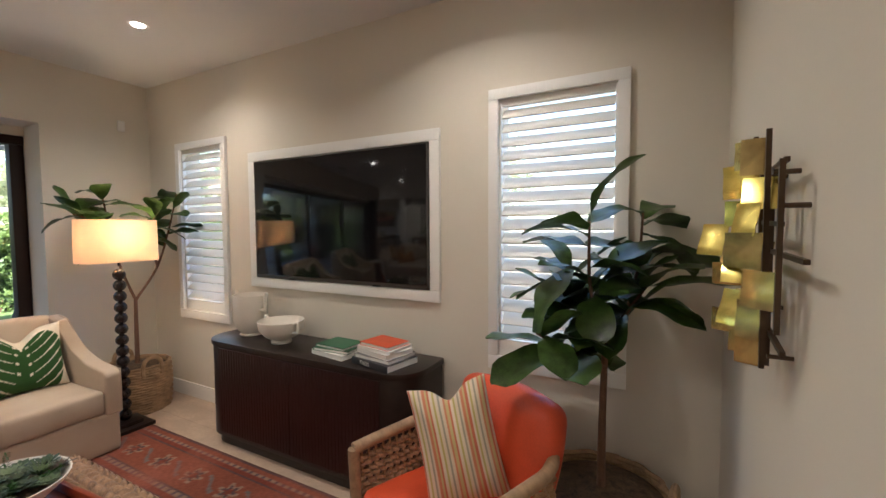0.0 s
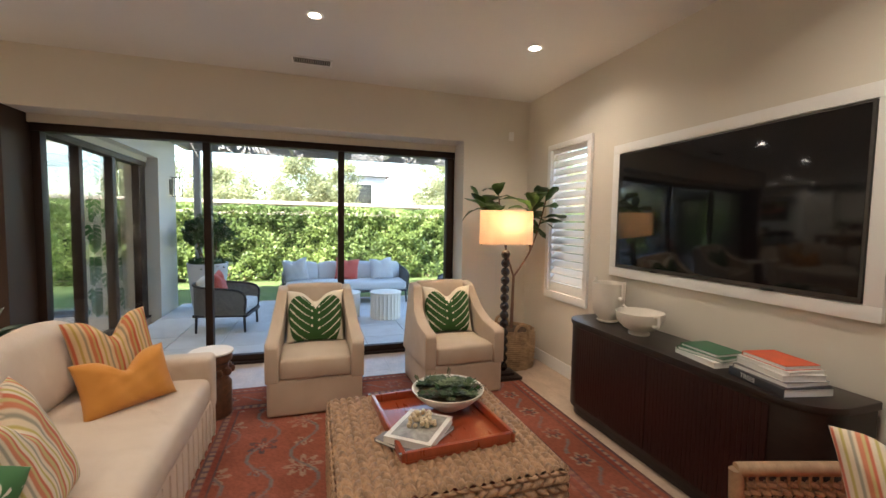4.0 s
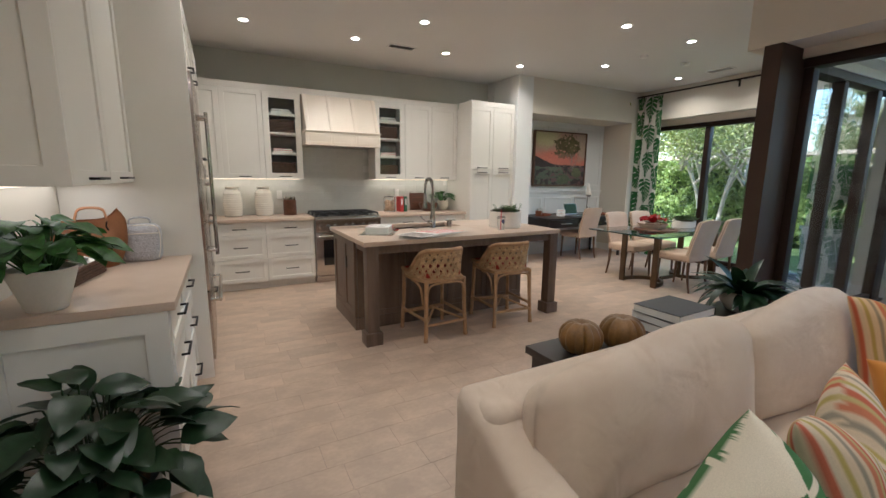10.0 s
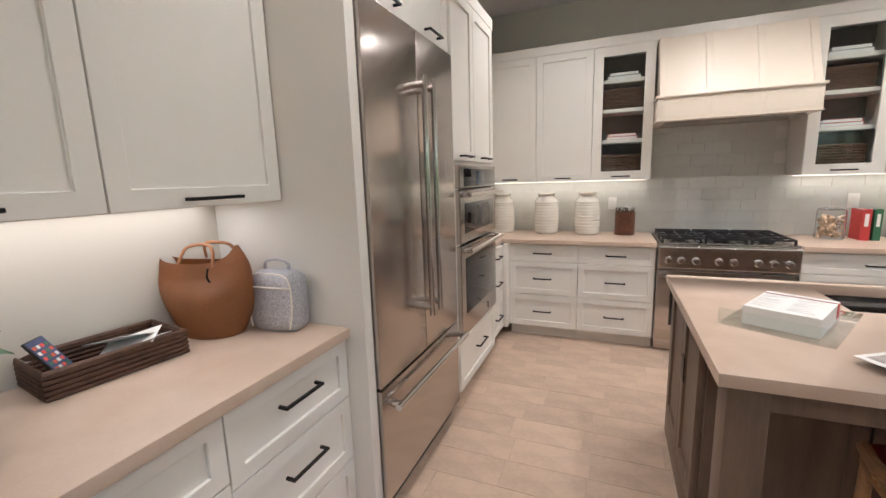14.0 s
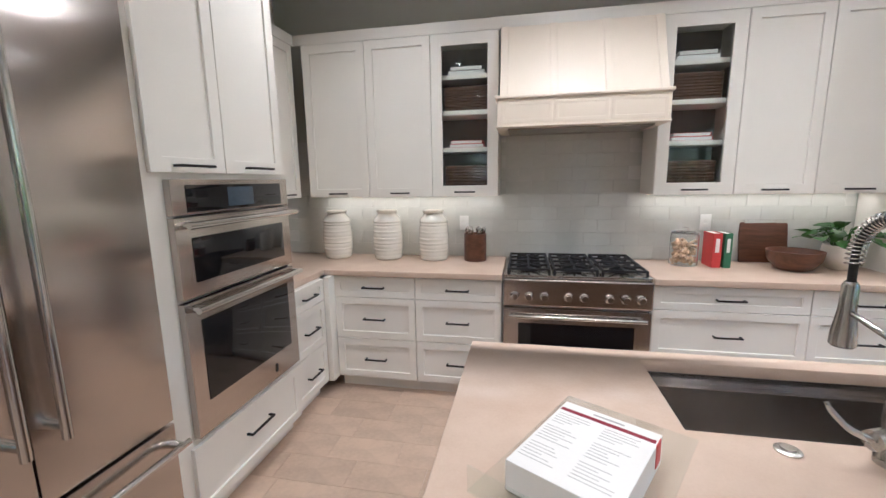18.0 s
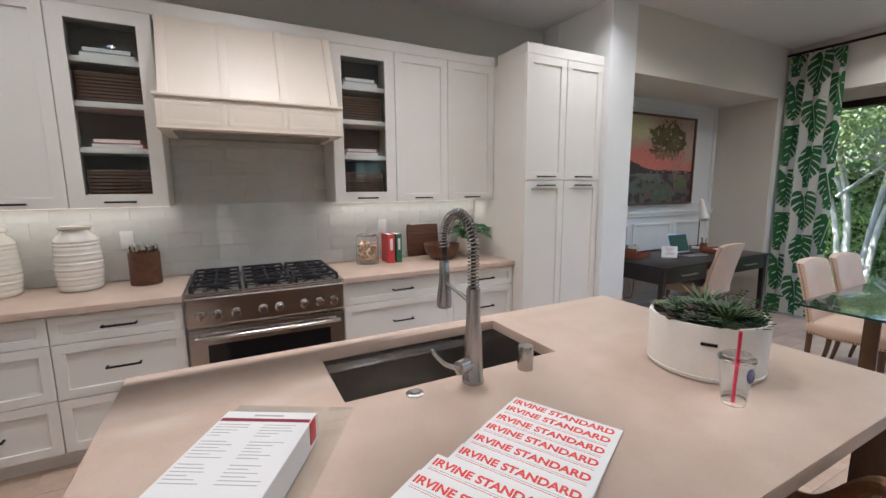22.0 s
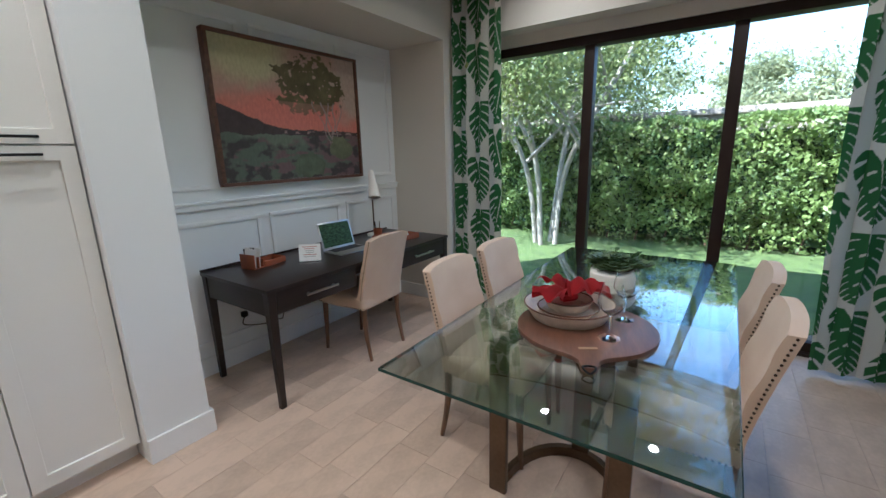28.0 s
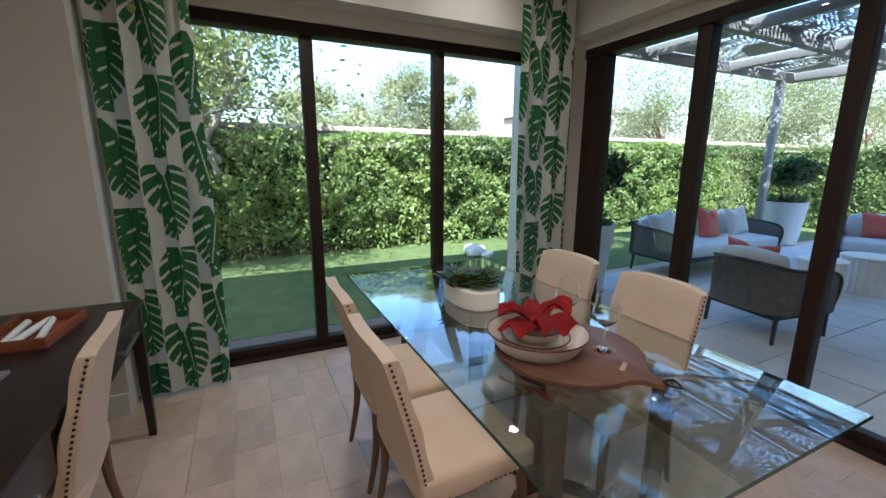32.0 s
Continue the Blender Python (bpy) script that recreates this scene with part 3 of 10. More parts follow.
def ceiling_vent(x, y, sx, sy):
    ob = thing("ceiling_vent", x, y, CEIL_Z, 0, "white slatted ceiling air vent", "vent", "ceiling vents")
    for a, b, c, d in ((-sx, sx, -sy, -sy + 0.018), (-sx, sx, sy - 0.018, sy), (-sx, -sx + 0.018, -sy + 0.018, sy - 0.018), (sx - 0.018, sx, -sy + 0.018, sy - 0.018)):
        part("frame", bbox(a, b, c, d, -0.008, -0.0005, 0.002), TRIM, ob)
    bm = bmesh.new()
    box(bm, -sx + 0.018, sx - 0.018, -sy + 0.018, sy - 0.018, -0.002, -0.0006)
    part("backing", bm, DUCTSHADE, ob, "dark plate painted as the shaded duct")
    long_y = sy > sx
    n = int((sy if long_y else sx) * 2 / 0.022)
    me = mesh_of("slat", bbox(-min(sx, sy) + 0.018, min(sx, sy) - 0.018, -0.006, 0.006, -0.001, 0.001, 0), VENTGREY, False)
    for i in range(n):
        u = -max(sx, sy) + 0.02 + (i + 0.5) * (2 * max(sx, sy) - 0.04) / n
        s = part("slat", me, VENTGREY, ob)
        s.matrix_basis = pose(0, u, -0.006, 40) if long_y else pose(u, 0, -0.006, 40, 0, 90)
    return ob


ceiling_vent(-4.19, -0.21, 0.085, 0.18)
ceiling_vent(-2.71, -6.02, 0.18, 0.07)
ceiling_vent(-7.22, -4.68, 0.085, 0.18)
for x, y in ((-5.63, -4.77), (-6.45, -4.72)):
    solo("smoke_detector", lathe([(0.055, 0), (0.055, -0.018), (0.042, -0.03), (0.001, -0.032)], 24, False), TRIM, pose(x, y, CEIL_Z), "white round ceiling smoke detector", "smoke detector", "ceiling detectors")

# ---- kitchen ----
def shaker(w, h, rail=0.057, t=0.021, rec=0.012, open_panel=False):
    """A framed front in one piece: x 0..w, z 0..h, its face at y 0."""
    rail = min(rail, h * 0.3, w * 0.3)
    us, zs = (0, rail, w - rail, w), (0, rail, h - rail, h)
    bm = bmesh.new()
    f = [[bm.verts.new((u, 0, z)) for z in zs] for u in us]
    g = [[bm.verts.new((u, t, z)) for z in zs] for u in us]
    for i in range(3):
        for j in range(3):
            if (i, j) != (1, 1):
                bm.faces.new((f[i][j], f[i + 1][j], f[i + 1][j + 1], f[i][j + 1]))
            if (i, j) != (1, 1) or not open_panel:
                bm.faces.new((g[i][j], g[i][j + 1], g[i + 1][j + 1], g[i + 1][j]))
        for p, q, r, s in ((f[i][0], f[i + 1][0], g[i + 1][0], g[i][0]), (f[i][3], f[i + 1][3], g[i + 1][3], g[i][3]), (f[0][i], f[0][i + 1], g[0][i + 1], g[0][i]), (f[3][i], f[3][i + 1], g[3][i + 1], g[3][i])):
            bm.faces.new((p, q, r, s))
    ring = [f[1][1], f[2][1], f[2][2], f[1][2]]
    low = [g[1][1], g[2][1], g[2][2], g[1][2]] if open_panel else [bm.verts.new((v.co.x, rec, v.co.z)) for v in ring]
    for k in range(4):
        bm.faces.new((ring[k], ring[(k + 1) % 4], low[(k + 1) % 4], low[k]))
    if not open_panel:
        bm.faces.new(low)
    bmesh.ops.recalc_face_normals(bm, faces=bm.faces)
    return bevel(bm, 0.0016, 1)


def pull(length, upright=False):
    """A square black bar pull along x (or z), standing off to -y."""
    bm = bmesh.new()
    s, off = 0.0055, 0.032
    if upright:
        box(bm, -s, s, -off - 0.006, -off + 0.005, -length / 2, length / 2)
        for z in (-length / 2 + s, length / 2 - s):
            box(bm, -s, s, -off + 0.005, 0, z - s, z + s)
    else:
        box(bm, -length / 2, length / 2, -off - 0.006, -off + 0.005, -s, s)
        for x in (-length / 2 + s, length / 2 - s):
            box(bm, x - s, x + s, -off + 0.005, 0, -s, s)
    return bevel(bm, 0.0018, 1)


def cabinet(name, x, y, rz, w, d, z0, z1, fronts, label, group="", toe=0.0, pull_len=0.16, gap=0.0025, side_panel=None):
    """A cabinet unit. fronts: (x0, x1, z0, z1, kind, pull height or None) in the unit's own x and world z."""
    ob = thing(name, x, y, z0, rz, label, "cabinet", group)
    bm = bmesh.new()
    box(bm, 0.0008, w - 0.0008, 0.0215, d, toe, z1 - z0)
    if toe:
        box(bm, 0.0008, w - 0.0008, 0.08, d, 0, toe)
    part("body", bm, CAB, ob, "", False)
    for a, b, c, e, kind, hz in fronts:
        fw, fh = b - a - 2 * gap, e - c - 2 * gap
        dr = part("drawer" if kind == "drawer" else "door", shaker(fw, fh, 0.05 if kind == "drawer" else 0.06), CAB, ob)
        dr.matrix_basis = pose(a + gap, 0, c + gap - z0)
        if hz is not None:
            hd = part("handle", pull(min(pull_len, fw * 0.6)), BLACK, dr, "black bar pull")
            hd.matrix_basis = pose(fw / 2, 0, hz - c - gap)
    return ob


BASE_Y, UP_Y = -6.57, -6.875
ROWS3 = ((0.105, 0.407), (0.407, 0.715), (0.715, 0.87))


def drawer_base(name, x, y, rz, w, d, label, group):
    fr = [(0, w, a, b, "drawer", (a + b) / 2) for a, b in ROWS3]
    return cabinet(name, x, y, rz, w, d, 0.0, 0.874, fr, label, group, toe=0.1)


drawer_base("base_cabinet", -0.449, BASE_Y, 180, 0.601, 0.64, "white shaker base cabinet with three drawers and black pulls", "white base cabinets")
drawer_base("base_cabinet", -1.050, BASE_Y, 180, 0.602, 0.64, "white shaker base cabinet with three drawers beside the range", "white base cabinets")
drawer_base("base_cabinet", -2.585, BASE_Y, 180, 0.86, 0.64, "wide white shaker base cabinet with three drawers", "white base cabinets")
drawer_base("base_cabinet", -3.445, BASE_Y, 180, 0.572, 0.64, "white shaker base cabinet beside the pantry", "white base cabinets")
drawer_base("base_cabinet", -0.412, -6.052, -90, 0.43, 0.66, "narrow white shaker base cabinet beside the ovens", "white base cabinets")
solo("corner_filler", bbox(-0.449, -0.412, -6.60, -6.483, 0.1, 0.874, 0.001), CAB, None, "white painted corner filler strip", "cabinet")

# worktops
W = prism([(0.268, -6.052), (-0.385, -6.052), (-0.385, -6.545), (-1.652, -6.545), (-1.652, -7.205), (0.268, -7.205)], 0.875, 0.915, 0.004)
solo("worktop", W, QUARTZ, None, "beige quartz corner worktop with eased edges", "worktop", "quartz worktops")
solo("worktop", bbox(-4.018, -2.585, -7.205, -6.545, 0.875, 0.915, 0.004), QUARTZ, None, "beige quartz worktop beside the range", "worktop", "quartz worktops")
solo("worktop", bbox(-0.385, 0.268, -4.1675, -2.965, 0.875, 0.915, 0.004), QUARTZ, None, "beige quartz worktop under the side cabinets", "worktop", "quartz worktops")

# the near base on the east wall
ob = cabinet("base_cabinet", -0.362, -2.99, -90, 1.177, 0.63, 0.0, 0.874, [
    (0.0, 0.62, 0.105, 0.40, "drawer", 0.31), (0.0, 0.62, 0.40, 0.66, "drawer", 0.575), (0.0, 0.62, 0.66, 0.87, "drawer", 0.785),
    (0.62, 1.177, 0.105, 0.36, "drawer", 0.20), (0.62, 1.177, 0.36, 0.63, "drawer", 0.53), (0.62, 1.177, 0.63, 0.87, "drawer", 0.78)], "white shaker base cabinet with six drawers and black pulls", "white base cabinets", 0.1, 0.18)
e = part("end_panel", shaker(0.62, 0.874, 0.09), CAB, ob)
e.matrix_basis = pose(-0.0215, 0.63, 0, 0, 0, -90)


def uppers(x, y, rz, w, z0, z1, n, label, d=0.34, hl=0.14):
    fr = [(i * w / n, (i + 1) * w / n, z0, z1, "door", z0 + 0.028) for i in range(n)]
    return cabinet("wall_cabinet", x, y, rz, w, d, z0, z1, fr, label, "white wall cabinets", pull_len=hl)


uppers(-0.142, UP_Y, 180, 0.981, 1.415, 2.53, 2, "white shaker wall cabinet with two doors", 0.34)
uppers(-3.109, UP_Y, 180, 0.909, 1.415, 2.53, 2, "white shaker wall cabinet with two doors beside the pantry")
uppers(-0.08, -6.052, -90, 0.80, 1.415, 2.53, 2, "white shaker wall cabinet in the kitchen corner")
ob = uppers(-0.11, -2.955, -90, 1.211, 1.405, 2.53, 2, "white shaker wall cabinet over the side worktop", 0.375, 0.19)
e = part("end_panel", shaker(0.375, 1.125, 0.075), CAB, ob)
e.matrix_basis = pose(-0.0215, 0.375, 0, 0, 0, -90)


def crown(name, pts, label):
    """A crown moulding along the top of cabinets, swept along plan points."""
    prof = [(0.0, 0.0), (0.008, 0.0), (0.012, 0.022), (0.03, 0.05), (0.045, 0.056), (0.045, 0.075), (0.0, 0.075)]
    bm = bmesh.new()
    rings = []
    n = len(pts)
    for i, (x, y) in enumerate(pts):
        p = Vector((x, y))
        d0 = (p - Vector(pts[i - 1])).normalized() if i else None
        d1 = (Vector(pts[i + 1]) - p).normalized() if i < n - 1 else None
        d0, d1 = d0 or d1, d1 or d0
        n0, n1 = Vector((d0.y, -d0.x)), Vector((d1.y, -d1.x))
        m = (n0 + n1)
        m = m / max(0.3, m.dot(n0))
        rings.append([bm.verts.new((p.x + m.x * o, p.y + m.y * o, 2.531 + u)) for o, u in prof])
    for a, b in zip(rings, rings[1:]):
        for k in range(len(prof)):
            bm.faces.new((a[k], a[(k + 1) % len(prof)], b[(k + 1) % len(prof)], b[k]))
    bm.faces.new(rings[0])
    bm.faces.new(rings[-1][::-1])
    solo(name, bm, CAB, None, label, "moulding", "cabinet crown mouldings")


crown("crown_moulding", [(-4.02, -6.875), (-0.08, -6.875), (-0.08, -6.052), (-0.45, -6.052), (-0.45, -4.168)], "white crown moulding along the cabinet tops")
crown("crown_moulding", [(-4.835, -6.44), (-4.02, -6.44), (-4.02, -6.83)], "white crown moulding on the pantry")
crown("crown_moulding", [(-0.11, -4.13), (-0.11, -2.955), (0.268, -2.955)], "white crown moulding on the side cabinet")

# pantry
cabinet("pantry_cabinet", -4.02, -6.44, 180, 0.815, 0.76, 0.0, 2.53, [
    (0, 0.4075, 0.105, 1.572, "door", 1.535), (0.4075, 0.815, 0.105, 1.572, "door", 1.535), (0, 0.4075, 1.575, 2.53, "door", 1.605), (0.4075, 0.815, 1.575, 2.53, "door", 1.605)],
    "tall white shaker pantry cabinet with four doors", toe=0.1, pull_len=0.17)


def glass_cabinet(x):
    """A wall cabinet with a glazed door, shelves behind it."""
    w, z0, z1 = 0.48, 1.415, 2.53
    ob = thing("glass_cabinet", x, UP_Y, z0, 180, "white wall cabinet with a glazed door, shelves and baskets inside", "cabinet", "glass-fronted wall cabinets")
    h = z1 - z0
    for a, b, c, e, f, g in ((0.001, 0.018, 0.0215, 0.34, 0, h), (w - 0.018, w - 0.001, 0.0215, 0.34, 0, h), (0.018, w - 0.018, 0.0215, 0.34, 0, 0.018), (0.018, w - 0.018, 0.0215, 0.34, h - 0.018, h)):
        part("carcass_panel", bbox(a, b, c, e, f, g, 0), CAB, ob, "", False)
    part("back_panel", bbox(0.018, w - 0.018, 0.325, 0.339, 0.018, h - 0.018, 0), GREYIN, ob, "grey-green back panel", False)
    for z in (0.34, 0.60, 0.845):
        part("shelf", bbox(0.019, w - 0.019, 0.06, 0.32, z - 0.02, z + 0.012, 0.002), CAB, ob)
    d = part("door", shaker(w - 0.005, h - 0.005, 0.076, open_panel=True), CAB, ob)
    d.matrix_basis = pose(0.0025, 0, 0.0025)
    bm = bmesh.new()
    box(bm, 0.072, w - 0.077, 0.010, 0.014, 0.072, h - 0.077)
    part("pane", bm, PANE, d, "clear glass pane", False)
    hd = part("handle", pull(0.15), BLACK, d, "black bar pull")
    hd.matrix_basis = pose(w / 2, 0, 0.03)
    return ob


GREYIN = surf("grey_green_cabinet_back", (0.22, 0.225, 0.21), 0.6, var=0.05)
BASKETDK = surf("dark_wicker", (0.085, 0.042, 0.024), 0.7, var=0.5, scale=30, fine=140, bump=0.5)
for x in (-1.123, -2.629):
    glass_cabinet(x)


def woven_box(name, w, d, h, m, material, label, category, rows=7, group=""):
    """An open basket of horizontal strands bulging round stakes."""
    ob = thing(name, 0, 0, 0, 0, label, category, group)
    ob.matrix_basis = m
    bm = bmesh.new()
    r = h / rows / 2
    per = [(-w / 2, -d / 2), (w / 2, -d / 2), (w / 2, d / 2), (-w / 2, d / 2)]
    for k in range(rows):
        pts = []
        for i in range(4):
            a, b = Vector(per[i]), Vector(per[(i + 1) % 4])
            n = max(4, int((b - a).length / 0.02))
            for j in range(n):
                p = a.lerp(b, j / n)
                nn = Vector(((b - a).y, -(b - a).x)).normalized()
                o = 0.0035 * math.sin(math.pi * (len(pts) + k))
                pts.append((p.x + nn.x * o, p.y + nn.y * o, r + k * 2 * r))
        tube(bm, pts, r * 1.12, 6, True)
    part("weave", bm, material, ob)
    part("bottom", bbox(-w / 2 + 0.004, w / 2 - 0.004, -d / 2 + 0.004, d / 2 - 0.004, 0.002, 0.01, 0), material, ob)
    part("rim", tubes([[(x, y, h) for x, y in per]], r * 1.3, 8, True), material, ob)
    return ob


for x in (-1.364, -2.869):
    woven_box("shelf_basket", 0.30, 0.20, 0.155, pose(x, UP_Y - 0.185, 1.415 + 0.614), BASKETDK, "dark woven basket on a cabinet shelf", "basket", 8, "baskets in glass cabinets")
    woven_box("shelf_basket", 0.30, 0.20, 0.19, pose(x, UP_Y - 0.185, 1.415 + 0.0195), BASKETDK, "dark woven basket on the cabinet bottom", "basket", 9, "baskets in glass cabinets")


def book(name, w, d, h, m, cover, label, group="", lettering=None):
    """A closed book lying flat: cover boards, spine and page block."""
    ob = thing(name, 0, 0, 0, 0, label, "book", group)
    ob.matrix_basis = m
    part("page_block", bbox(-w / 2 + 0.004, w / 2 - 0.003, -d / 2 + 0.003, d / 2 - 0.003, 0.003, h - 0.003, 0), PAPER, ob, "", False)
    for z in (0.0, h - 0.003):
        part("cover_board", bbox(-w / 2, w / 2, -d / 2, d / 2, z, z + 0.003, 0.001, 1), cover, ob)
    part("spine", bbox(-w / 2 - 0.002, -w / 2 + 0.002, -d / 2, d / 2, 0, h, 0.001, 1), cover, ob)
    return ob


BOOKS = {k: surf("book_cover_" + k, c, 0.5, var=0.12, scale=8) for k, c in dict(white=(0.74, 0.72, 0.68), red=(0.50, 0.045, 0.04), pink=(0.55, 0.16, 0.15), green=(0.035, 0.13, 0.065), grey=(0.16, 0.15, 0.15), dark=(0.03, 0.03, 0.035), orange=(0.62, 0.10, 0.035), beige=(0.55, 0.47, 0.36)).items()}
for x, tones in ((-1.364, ("white", "dark")), (-2.869, ("white", "grey"))):
    z = 1.415 + 0.858
    for i, k in enumerate(tones):
        book("shelf_book", 0.26 - 0.03 * i, 0.19, 0.03, pose(x, UP_Y - 0.18, z), BOOKS[k], k + " book lying flat on a cabinet shelf", "books in glass cabinets")
        z += 0.0305
    z = 1.415 + 0.353
    for i, k in enumerate(("pink", "red")):
        book("shelf_book", 0.25 - 0.02 * i, 0.19, 0.026, pose(x, UP_Y - 0.18, z), BOOKS[k], k + " book lying flat on a cabinet shelf", "books in glass cabinets")
        z += 0.0265

# The warm lamplight on the hood is put into this cream colour.
HOODWARMLIT = surf("warm_lit_hood_paint", (0.79, 0.70, 0.585), 0.42, var=0.02, scale=3, fine=140, bump=0.02)
# hood
ob = thing("range_hood", -1.612, 0, 0, 0, "panelled tapered range hood in warm-lit cream with a straight lower band", "range hood")
X0, X1 = 0.0, -1.02
bm = bmesh.new()
lo = [bm.verts.new(p) for p in ((X0 - 0.012, -7.2, 2.05), (X1 + 0.012, -7.2, 2.05), (X1 + 0.012, -6.655, 2.05), (X0 - 0.012, -6.655, 2.05))]
hi = [bm.verts.new(p) for p in ((X0 - 0.005, -7.2, 2.53), (X1 + 0.005, -7.2, 2.53), (X1 + 0.005, -6.862, 2.53), (X0 - 0.005, -6.862, 2.53))]
for i in range(4):
    bm.faces.new((lo[i], lo[(i + 1) % 4], hi[(i + 1) % 4], hi[i]))
bm.faces.new(lo[::-1])
bm.faces.new(hi)
part("tapered_body", bm, HOODWARMLIT, ob, "", False)
slope = math.degrees(math.atan2(0.207, 0.48))
for u in (0.035, 0.345, 0.675, 0.985):
    b = part("batten", bbox(-0.024, 0.024, -0.002, 0.007, 0, 0.52, 0.002), HOODWARMLIT, ob)
    b.matrix_basis = pose(-u, -6.655, 2.053, slope, 0, 0)
part("band", bbox(X1 - 0.004, X0 + 0.004, -7.2, -6.648, 1.866, 2.038, 0.003), HOODWARMLIT, ob)
part("band_moulding", bbox(X1 - 0.018, X0 + 0.018, -7.2, -6.634, 2.036, 2.056, 0.006, 3), HOODWARMLIT, ob)
part("bottom_moulding", bbox(X1 - 0.012, X0 + 0.012, -7.2, -6.638, 1.862, 1.872, 0.003), HOODWARMLIT, ob)
for i in range(3):
    f = part("band_panel_frame", shaker(0.32, 0.13, 0.022, 0.01, 0.006), HOODWARMLIT, ob)
    f.matrix_basis = pose(-0.02 - i * 0.335, -6.646, 1.888, 0, 0, 180)
part("filter", bbox(X1 + 0.06, X0 - 0.06, -7.12, -6.72, 1.852, 1.8615, 0.003), STEEL, ob, "steel grease filter")

# range
rg = thing("range_cooker", -1.66, -6.55, 0, 180, "stainless steel gas range with eight knobs and black grates", "range cooker")
RW = 0.918
part("body", bbox(0, RW, 0.02, 0.655, 0.1, 0.905, 0.004), STEEL, rg)
part("kick_plate", bbox(0.01, RW - 0.01, 0.06, 0.4, 0.0, 0.099, 0.002), STEEL, rg)
part("control_panel", bbox(0, RW, -0.025, 0.0195, 0.715, 0.895, 0.012, 3), STEEL, rg)
part("cooktop", bbox(0.005, RW - 0.005, 0.0, 0.64, 0.9055, 0.918, 0.004), STEEL, rg)
d = part("oven_door", bbox(0.004, RW - 0.004, -0.018, 0.0195, 0.17, 0.70, 0.006), STEEL, rg)
part("door_window", bbox(0.10, RW - 0.10, -0.0205, -0.0185, 0.25, 0.60, 0.001), BLACKGLASS, d, "black oven glass")
h_ = bmesh.new()
tube(h_, [(0.04, -0.065, 0.655), (RW - 0.04, -0.065, 0.655)], 0.013, 14)
for x in (0.07, RW - 0.07):
    tube(h_, [(x, -0.065, 0.655), (x, -0.018, 0.655)], 0.010, 10)
part("door_handle", h_, CHROME, d, "round steel bar handle")
knob = mesh_of("knob", moved(lathe([(0.029, 0), (0.029, 0.006), (0.023, 0.008), (0.022, 0.036), (0.019, 0.04), (0.001, 0.041)], 20, True), pose(0, 0, 0, 90)), CHROME)
for u in (0.075, 0.165, 0.265, 0.415, 0.51, 0.66, 0.755, 0.845):
    k = part("knob", knob, CHROME, rg)
    k.matrix_basis = pose(u, -0.0255, 0.785)
GRATE = surf("cast_iron", (0.015, 0.015, 0.017), 0.55, metal=0.3, var=0.3, scale=30, fine=120, bump=0.2)
for i in range(3):
    x0 = 0.02 + i * 0.296
    bm = bmesh.new()
    gw, gd = 0.286, 0.60
    for x in (0.012, gw / 2, gw - 0.012):
        box(bm, x0 + x - 0.007, x0 + x + 0.007, 0.02, 0.02 + gd, 0.942, 0.957)
    for y in (0.035, 0.02 + gd / 4, 0.02 + gd / 2, 0.02 + 3 * gd / 4, gd + 0.005):
        box(bm, x0 + 0.005, x0 + gw - 0.005, y - 0.007, y + 0.007, 0.9425, 0.9575)
    for x in (0.012, gw - 0.012):
        for y in (0.03, 0.02 + gd / 2, gd + 0.01):
            box(bm, x0 + x - 0.008, x0 + x + 0.008, y - 0.008, y + 0.008, 0.918, 0.943)
    for y in (0.02 + gd / 4, 0.02 + 3 * gd / 4):
        for a in (45, 135):
            m = pose(x0 + gw / 2, y, 0.95, 0, 0, a)
            b2 = bmesh.new()
            box(b2, -0.11, 0.11, -0.006, 0.006, -0.007, 0.0105)
            bm = joined(bm, moved(b2, m))
    part("grate", bevel(bm, 0.002, 1), GRATE, rg, "black cast iron grate")
    for y in (0.02 + gd / 4, 0.02 + 3 * gd / 4):
        part("burner", moved(lathe([(0.05, 0), (0.05, 0.012), (0.036, 0.013), (0.034, 0.021), (0.001, 0.023)], 20), pose(x0 + gw / 2, y, 0.918)), GRATE, rg)

# backsplash: glossy hand-made tiles
bs = thing("backsplash", 0, 0, 0, 0, "pale glossy hand-made tile backsplash behind the worktop", "backsplash", "", "structure")
part("grout_bed", bbox(-4.02, 0.268, -7.215, -7.208, 0.9155, 1.87, 0), surf("pale_grout", (0.66, 0.655, 0.625), 0.8), bs, "", False)
GLAZE = surf("pale_glazed_tile", (0.60, 0.605, 0.57), 0.12, var=0.04, scale=14, fine=40, bump=0.04, rnd=0.3, coat=0.5)
tile_mesh = mesh_of("tile", bbox(-0.0998, 0.0998, -0.0035, 0.0, -0.0494, 0.0494, 0.001, 1), GLAZE)
for r in range(10):
    z = 0.968 + r * 0.1
    for c in range(23):
        x = 0.17 - (c + (r % 2) * 0.5) * 0.201
        if not -3.96 < x < 0.25 or (z > 1.415 and not -2.62 < x < -1.62):
            continue
        t_ = part("tile", tile_mesh, GLAZE, bs)
        t_.matrix_basis = pose(x, -7.208, z, random.uniform(-0.5, 0.5), random.uniform(-0.5, 0.5), 180 + random.uniform(-0.5, 0.5))
